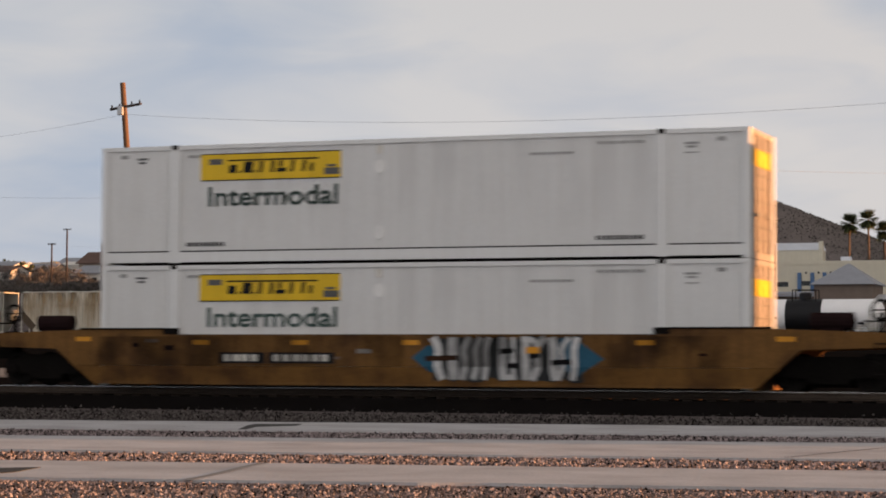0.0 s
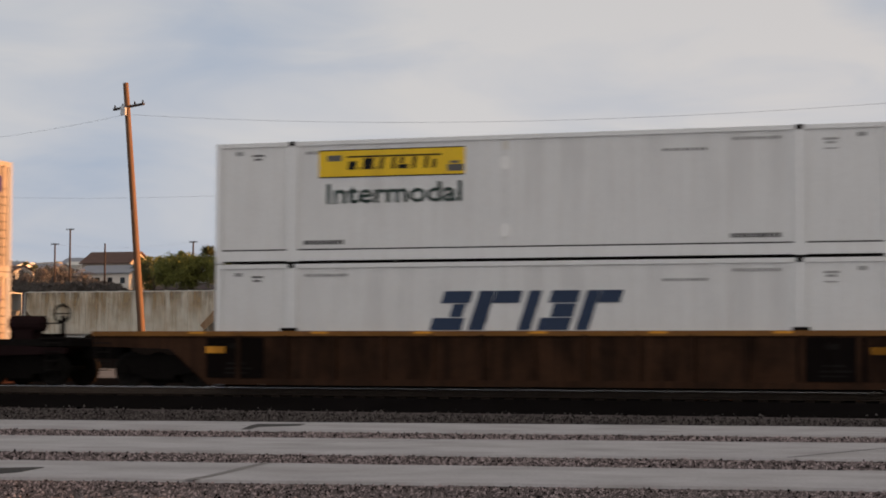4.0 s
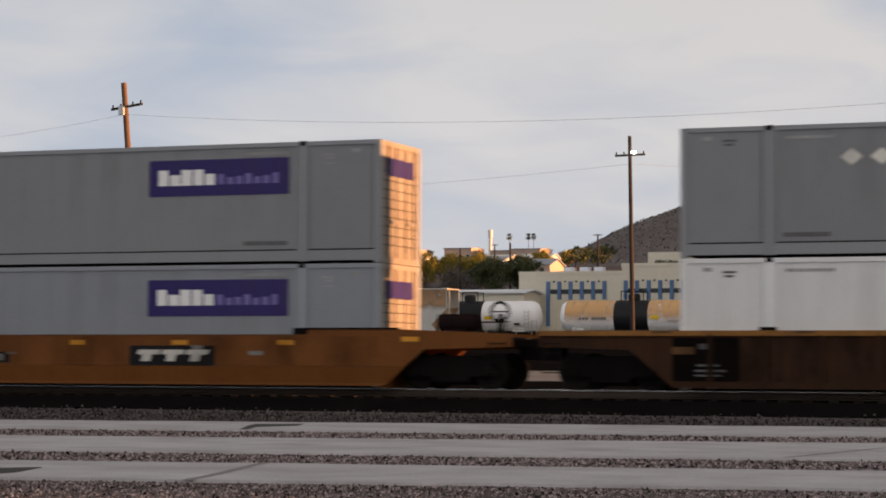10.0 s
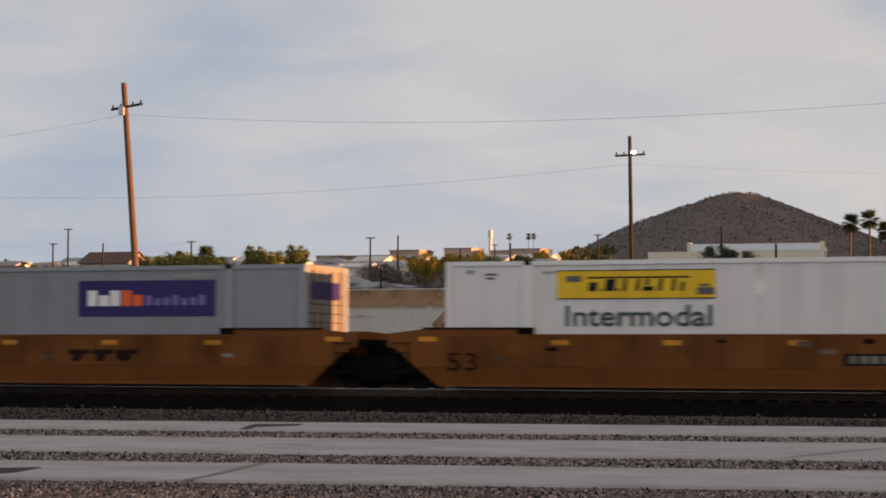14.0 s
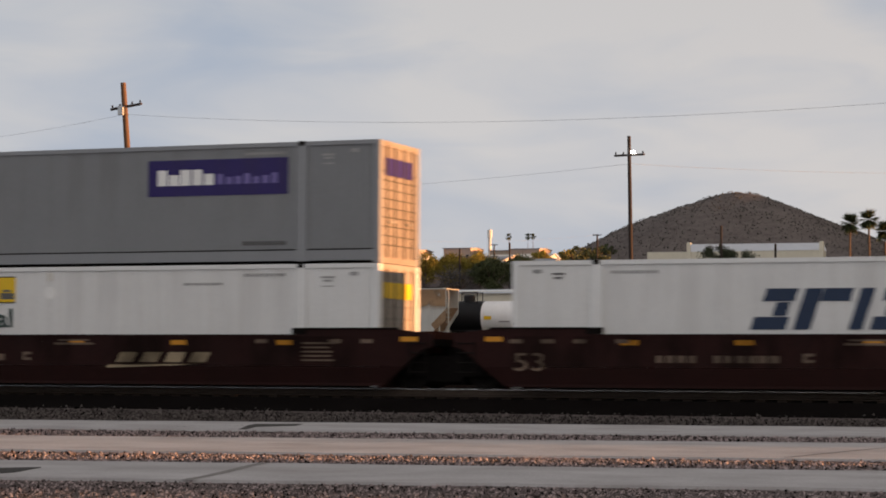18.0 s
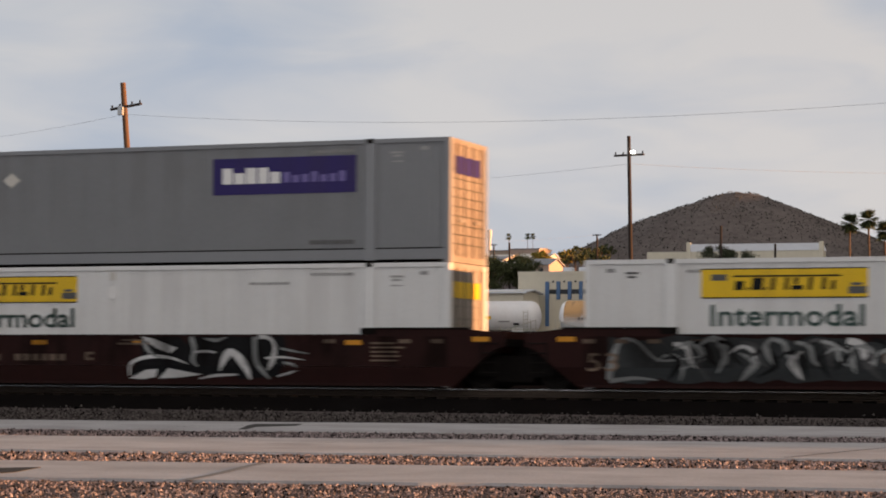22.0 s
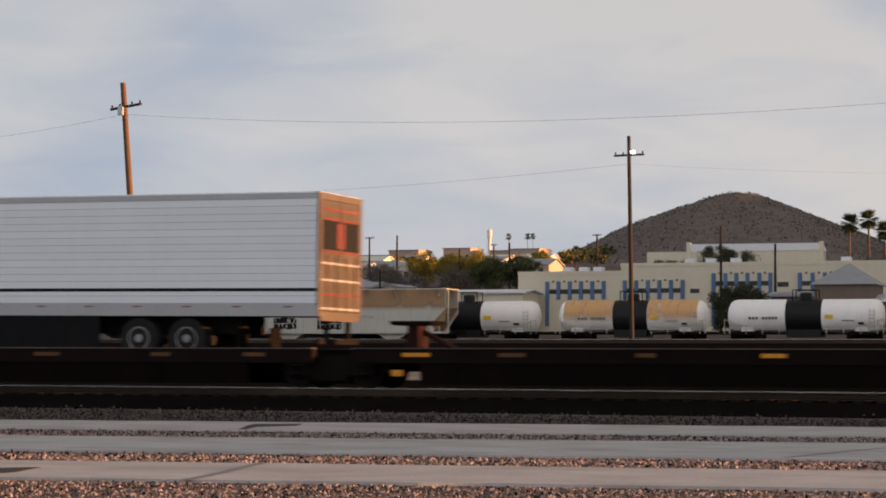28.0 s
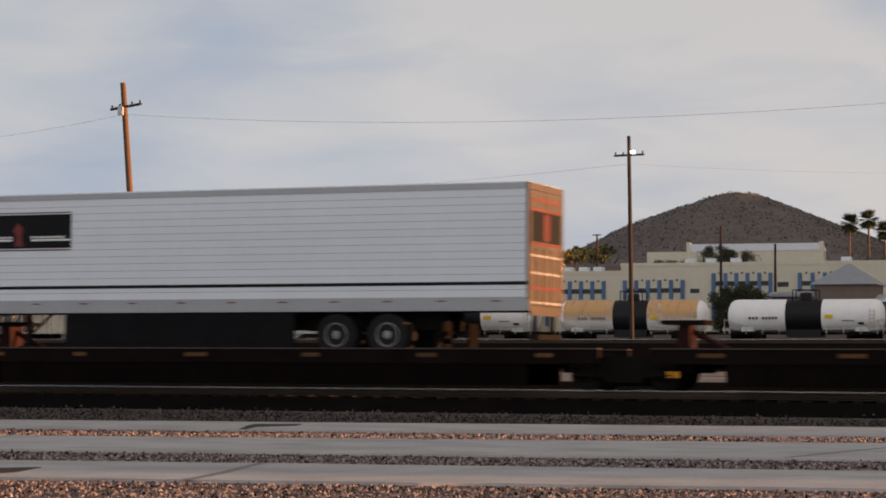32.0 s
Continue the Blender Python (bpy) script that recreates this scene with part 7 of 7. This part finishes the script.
for i in range(150):
    y = rt.uniform(400, 790)
    u = rt.uniform(0.2, 0.665)
    x = -u * y
    if u < 0.335:
        continue
    w = rt.uniform(5, 9)
    zb = ground_z(y, x) - 1.0
    h = rt.uniform(2.2, 3.2)
    house(x, x + w, y, zb, zb + h + 0.8, zb + h + rt.uniform(1.4, 2.3), rt.choice((M_WHITEWALL, M_WHITEWALL, M_PINKWALL, M_CREAM, M_TANWALL)), rt.choice((M_BROWNROOF, M_GREYROOF, M_TANWALL, M_GREYROOF, M_WHITEWALL)),
          rt.uniform(7, 11), hip=rt.random() < 0.4, label="distant town house on the rising ground", windows=rt.randint(2, 4))
FAR_BLOCKS = ((-257.5, -247.5, 640, 38.9, M_PINKWALL), (-242.9, -233.8, 650, 39.83, M_PINKWALL), (-230.9, -224.4, 660, 39.47, M_TANWALL), (-222.5, -212.6, 655, 39.62, M_PINKWALL), (-265.0, -255.8, 600, 35.26, M_TANWALL), (-344.7, -337.1, 560, 31.66, M_PINKWALL))
for x0, x1, y, zt_, wl in FAR_BLOCKS:
    house(x0, x1, y, zt_ - 6.5, zt_ - 1.1, zt_ - 0.8, wl, M_GREYROOF, 12.0, label="low sunlit block on the far skyline", windows=4)
tw = thing("water_tower", "slim white tower on the skyline", "tower", "", pose(-314.9, 900, 36))
bm = bmesh.new()
lathe(bm, [(0, 0.8), (21, 0.75), (21.6, 1.05), (24.6, 1.05), (25, 0.3)], "z", 14)
part("column", bm, M_WHITEWALL, tw)
boxpart("door", (-0.35, -0.86, 0.5, 0.35, -0.7, 2.6), M_GLASS, tw)

# ================= hill =================
M_HILL = mat("rocky_brown_hillside", (0.120, 0.104, 0.100), 0.95, var=0.4, scale=0.035, fine=0.35, bump=0.6, dirt_amt=0.8, dirt=(0.165, 0.146, 0.138), spec=0.0)
M_SCRUB = mat("dry_scrub", (0.095, 0.088, 0.08), 0.95, var=0.2, island=True, each=0.25)
RIDGE = ((-330, 27), (-290, 29), (-270, 32), (-258, 34), (-250, 36), (-242, 39.5), (-231, 45.0), (-215, 54.6), (-205, 59.5), (-192, 65.0), (-183.7, 66.2), (-175, 65.0), (-162, 60.3), (-146, 53.7), (-128, 46.4), (-110, 40.0), (-85, 33), (-60, 28))


def hill_z(x, y):
    ridge = float(np.interp(x, [p[0] for p in RIDGE], [p[1] for p in RIDGE]))
    d = (y - 800) / (120 if y < 800 else 160)
    f = max(0.0, 1 - d * d) ** 1.3
    n = noise.fractal(Vector((x * 0.03, y * 0.03, 1.7)), 1.0, 2.0, 5)
    return 26 + (ridge - 26) * f + n * 2.2 * min(1, f * 2) * (1.0 if abs(y - 800) > 12 else 0.45)


def build_hill():
    bm = bmesh.new()
    xs = [-335 + i * 3.0 for i in range(94)]
    ys = [675 + j * 5.0 for j in range(58)]
    grid = [[bm.verts.new((x, y, hill_z(x, y))) for x in xs] for y in ys]
    for a, b in zip(grid, grid[1:]):
        for i in range(len(xs) - 1):
            bm.faces.new((a[i], a[i + 1], b[i + 1], b[i]))
    solid("hill", bm, M_HILL, "bare rocky brown hill dotted with scrub", "hill", "structure", smooth=True)
    rs = np.random.RandomState(9)
    spots = []
    for _ in range(12000):
        x, y = rs.uniform(-310, -75), rs.uniform(690, 812)
        spots.append((x, y, hill_z(x, y) + 0.2))
    stones("hill_scrub", "dark desert scrub and boulders on the hill", M_SCRUB, np.array(spots), (0.12, 0.36), 33)


build_hill()

# crest heights along y of an unseen ridge added as a sun blocker
CREST = ((120, 2), (150, 4), (175, 10), (226, 19), (300, 27), (360, 31), (492, 34), (600, 41), (740, 51), (800, 68), (886, 84), (960, 82), (1100, 62), (1250, 54), (1500, 60))


def build_shade_ridge():
    """An unseen rocky ridge, added to keep the low sun off the yard's far side and the foot of the town."""
    bm = bmesh.new()
    rows = []
    for j in range(70):
        y = 120 + j * 20
        top = float(np.interp(y, [p[0] for p in CREST], [p[1] for p in CREST]))
        g = ground_z(y)
        row = []
        for i in range(19):
            x = 80 + i * 13
            f = max(0.0, 1 - ((x - 195) / 110) ** 2)
            n = noise.fractal(Vector((x * 0.03, y * 0.03, 5.1)), 1.0, 2.0, 4)
            row.append(bm.verts.new((x, y, g - 1.5 + (max(top, g) + 1.5 - g) * f + n * 1.5 * f)))
        rows.append(row)
    for a, b in zip(rows, rows[1:]):
        for i in range(18):
            bm.faces.new((a[i], a[i + 1], b[i + 1], b[i]))
    solid("ridge", bm, M_HILL, "unseen rocky ridge added to block the low sun", "hill", "structure", smooth=True)


build_shade_ridge()

# ================= plants =================
M_LEAF = mat("olive_green_leaves", (0.14, 0.145, 0.035), 0.8, var=0.2, island=True, each=0.22)
M_LEAFD = mat("dark_green_leaves", (0.065, 0.078, 0.034), 0.8, var=0.2, island=True, each=0.22)
# green leaves with the low sun's gold mixed into the colour
M_LEAFG = mat("sun_gold_leaves", (0.24, 0.19, 0.03), 0.8, var=0.2, island=True, each=0.22)
M_BUSH = mat("deep_green_leaves", (0.04, 0.047, 0.026), 0.85, var=0.25, island=True, each=0.25)
M_TWIG = mat("grey_brown_twigs", (0.115, 0.104, 0.097), 0.9, var=0.3, island=True, each=0.3)
M_BARK = mat("brown_bark", (0.10, 0.07, 0.05), 0.9, var=0.3, bump=0.5)
M_PALM = mat("palm_fronds", (0.045, 0.055, 0.02), 0.8, var=0.3, island=True, each=0.3)


def leaf_mesh(name, seed, w, h, clumps, per, size, material, squash=1.0):
    """A crown: leaves in uneven clumps inside an egg shape, base at z = 0."""
    rs = np.random.RandomState(seed)
    verts, faces = [], []
    for _ in range(clumps):
        while True:
            p = rs.uniform(-1, 1, 3)
            if p @ p < 1 and p @ p > 0.03:
                break
        c = np.array([p[0] * w / 2 * 0.82, p[1] * w / 2 * 0.82, h * 0.52 + p[2] * h * 0.42])
        r = rs.uniform(0.4, 1.0) * min(w, h) * 0.19
        for _ in range(per):
            d = rs.randn(3)
            d /= np.linalg.norm(d)
            q = c + d * r * rs.uniform(0.2, 1.1) * np.array([1.15, 1.15, 0.85])
            a, b = rs.randn(3), rs.randn(3)
            a = a / np.linalg.norm(a) * size * rs.uniform(0.6, 1.3)
            b = b / np.linalg.norm(b) * size * rs.uniform(0.5, 1.0)
            k = len(verts)
            verts += [q - a, q + b, q + a, q - b * 0.6]
            faces.append((k, k + 1, k + 2, k + 3))
    me = bpy.data.meshes.new(name)
    me.from_pydata([tuple(v) for v in verts], [], faces)
    me.materials.append(material)
    return me


def tree_template(seed, w, h, material, trunk_h, label, clumps=26, per=70, size=0.28):
    c = thing("tree", label, "tree", "town trees")
    rng = random.Random(seed)
    bm = bmesh.new()
    bar(bm, (0, 0, -0.6), (0.1, 0, trunk_h), 0.045 * w * 0.7, 8, 0.03 * w * 0.7)
    for i in range(6):
        a = i * 1.05 + rng.uniform(-0.3, 0.3)
        bar(bm, (0.1, 0, trunk_h * rng.uniform(0.7, 1)), (math.cos(a) * w * 0.3, math.sin(a) * w * 0.3, trunk_h + h * rng.uniform(0.3, 0.6)), 0.02 * w * 0.7, 6, 0.006 * w)
    part("trunk", bm, M_BARK, c)
    cr = part("crown", leaf_mesh("crown", seed, w, h, clumps * 2, int(per * 0.75), size, material), material, c, at=pose(0, 0, trunk_h * 0.25))
    return c


def palm_template(h):
    c = thing("palm_tree", "tall fan palm with a dark crown", "palm", "palms")
    rng = random.Random(2)
    bm = bmesh.new()
    bar(bm, (0, 0, -1), (0.15, 0, h - 1.5), 0.26 if h < 15 else 0.12, 8, 0.2 if h < 15 else 0.09)
    part("trunk", bm, M_BARK, c)
    bm = bmesh.new()
    for i in range(90 if h < 15 else 44):
        a = rng.uniform(0, 6.283)
        e = rng.uniform(-1.25, 1.35)
        d = Vector((math.cos(a) * math.cos(e), math.sin(a) * math.cos(e), math.sin(e)))
        s = d.cross(Vector((0, 0, 1))).normalized()
        o = Vector((0.15, 0, h - 1.5))
        ln = rng.uniform(2.0, 2.9) if h < 15 else rng.uniform(1.2, 1.9)
        for k in range(5):
            t = (k - 2) * 0.24
            tip = o + d * ln + s * ln * t - Vector((0, 0, 0.1 + abs(t) * 0.3))
            mid = o + d * ln * 0.55 + s * ln * t * 0.5
            w = s * (0.17 if h < 15 else 0.09)
            v = [bm.verts.new(o + d * ln * 0.2), bm.verts.new(mid - w), bm.verts.new(tip), bm.verts.new(mid + w)]
            bm.faces.new(v)
    part("crown", bm, M_PALM, c)
    return c


def shrub_template(seed, w, h, material, label, per=60):
    c = thing("shrub", label, "shrub", "shrubs")
    bm = bmesh.new()
    for i in range(5):
        a = i * 1.26
        bar(bm, (0, 0, -0.3), (math.cos(a) * w * 0.3, math.sin(a) * w * 0.3, h * 0.7), 0.04, 5, 0.015)
    part("stems", bm, M_BARK, c)
    part("crown", leaf_mesh("crown", seed, w, h, 40, per * 2, 0.11, material), material, c)
    return c


def plant(t, x, y, z=None, turn=0.0, used=set()):
    m = pose(x, y, ground_z(y, x) - 0.3 if z is None else z, 0, 0, turn)
    if t.name not in used:
        used.add(t.name)
        t.matrix_basis = m
        return t
    return copy_thing(t, m)


big = tree_template(1, 12.5, 6.6, M_LEAF, 1.8, "broad olive-green tree beyond the yard", 60, 330, 0.15)
mid = tree_template(2, 4.2, 5.7, M_LEAF, 2.2, "rounded green tree among houses", 30, 220, 0.12)
midg = tree_template(3, 6.0, 5.2, M_LEAFG, 1.8, "green tree with low sun painted gold in its leaves", 34, 230, 0.13)
dark = tree_template(4, 7.0, 5.6, M_LEAFD, 1.6, "dark green tree beside the cream building", 36, 240, 0.13)
far = tree_template(5, 6.5, 4.6, M_LEAFD, 1.6, "distant dark green tree in the town", 14, 64, 0.26)
farg = tree_template(6, 5.5, 4.4, M_LEAFG, 1.6, "distant town tree with sun painted gold in its leaves", 14, 64, 0.26)
palm = palm_template(11.0)
tall_palm = palm_template(17.8)
bare = tree_template(9, 7.5, 6.0, M_TWIG, 1.6, "leafless grey-brown tree on the slope", 24, 190, 0.10)
brush = shrub_template(7, 5.0, 2.6, M_TWIG, "leafless grey-brown brush on the slope", 70)
bush = shrub_template(8, 5.2, 5.8, M_BUSH, "dark green bush before the cream building", 110)

for x, y, t in ((-176.0, 327, mid), (-174.5, 331, mid), (-178.5, 334, mid)):
    plant(t, x, y, None, 50)
for x, y in ((-153.0, 298),):
    plant(big, x, y)
for t, x, y, z in ((mid, -142.6, 300, 13.4), (mid, -141.2, 304, 12.8), (mid, -135.8, 300, 13.4), (dark, -174.2, 325, 13), (bare, -120.6, 296, 11.0), (bare, -118.6, 292, 10.2), (bare, -198.5, 322, 12.2), (bare, -195.0, 328, 12.8), (bare, -187.5, 316, 12.2), (bare, -184.5, 318, 11.6), (bare, -190.5, 314, 11.0), (bare, -128.0, 290, 9.0), (midg, -116.0, 302, 12.4), (midg, -112.8, 306, 12.4),
                   (bare, -114.0, 290, 9.4), (bare, -108.2, 296, 10.2), (midg, -108.5, 306, 12.6), (dark, -103.2, 296, 11.2), (dark, -100.2, 300, 11.6), (mid, -146.8, 296, 11.6), (mid, -158.0, 300, 11.8),
                   (farg, -136.0, 420, 20.2), (farg, -132.0, 425, 20.6), (far, -128.8, 420, 20.6), (farg, -138.5, 430, 20.0), (far, -210.0, 715, 37.6), (far, -213.5, 716, 37.0), (far, -207.0, 714, 38.0), (far, -130, 440, 21.6)):
    plant(t, x, y, z, rt.uniform(0, 360))
for i in range(155):
    y = rt.uniform(380, 790)
    u = rt.uniform(0.22, 0.67)
    if u < 0.345:
        continue
    plant(rt.choice((far, farg, far, far, farg)), -u * y, y, ground_z(y, -u * y) - rt.uniform(0.8, 2.4), rt.uniform(0, 360))
for x, y, z in ((-88.0, 500, 24.8), (-83.5, 500, 25.6), (-80.8, 505, 23.2)):
    plant(palm, x, y, z, rt.uniform(0, 360))
for x, y, z in ((-211.0, 420, 14.9),):
    plant(palm, x, y, z, rt.uniform(0, 360))
for x in (-306.0, -297.4, -295.0):
    plant(tall_palm, x, 900, 41.4, rt.uniform(0, 360))
plant(bush, -51.3, 225, 5.0)
plant(bush, -52.4, 226, 4.2, 90)
plant(bush, -50.0, 226, 4.4, 140)
plant(bush, -63.5, 268, 11.4, 200)
plant(bush, -61.6, 270, 10.9, 30)
plant(bush, -66.8, 256.5, 9.2, 70)
for i in range(46):
    y = rt.uniform(285, 345)
    x = -rt.uniform(0.555, 0.68) * y
    plant(brush, x, y, None, rt.uniform(0, 360))
# sloping street on the far hillside
bm = bmesh.new()
v = [bm.verts.new(p) for p in ((-204.5, 326, ground_z(326) + 0.25), (-191.5, 324, ground_z(324) + 0.25), (-195.0, 352, ground_z(352) + 0.3), (-200.0, 352, ground_z(352) + 0.3))]
w = [bm.verts.new((p.co.x, p.co.y, p.co.z - 0.8)) for p in v]
bm.faces.new(v)
for j in range(4):
    bm.faces.new((v[j], w[j], w[(j + 1) % 4], v[(j + 1) % 4]))
solid("road", bm, M_CONC, "pale street running up the far slope", "road", "structure")


# ================= movement =================
def motions():
    for ob, x0, z, tilt in TRAIN:
        walk(ob, [(t, pose(x0 + gone(t), TY, z, 0, tilt, 0)) for t in TIMES])
    starts = {ob: x0 for ob, x0, z, tilt in TRAIN}
    for w in SPIN:
        car = w.parent.parent
        base = starts[car] + w.parent.location.x
        dx = w.location.x
        # the wheels turn while their wagon passes the camera
        t_in = min((t * 0.1 for t in range(321) if base + gone(t * 0.1) > -36), default=32)
        t_out = max((t * 0.1 for t in range(321) if base + gone(t * 0.1) < -2), default=0)
        ts = [k / 30 for k in range(round(t_in * 30), round(t_out * 30) + 1)]
        if len(ts) < 2:
            continue
        rows = [(t, pose(dx, 0, 0.418, 0, math.degrees((gone(t) - gone(ts[0])) / 0.418) % 360, 0)) for t in ts]
        if ts[0] > 0.01:
            rows.insert(0, (0, rows[0][1]))
        if ts[-1] < 31.99:
            rows.append((32, rows[-1][1]))
        walk(w, rows)


motions()
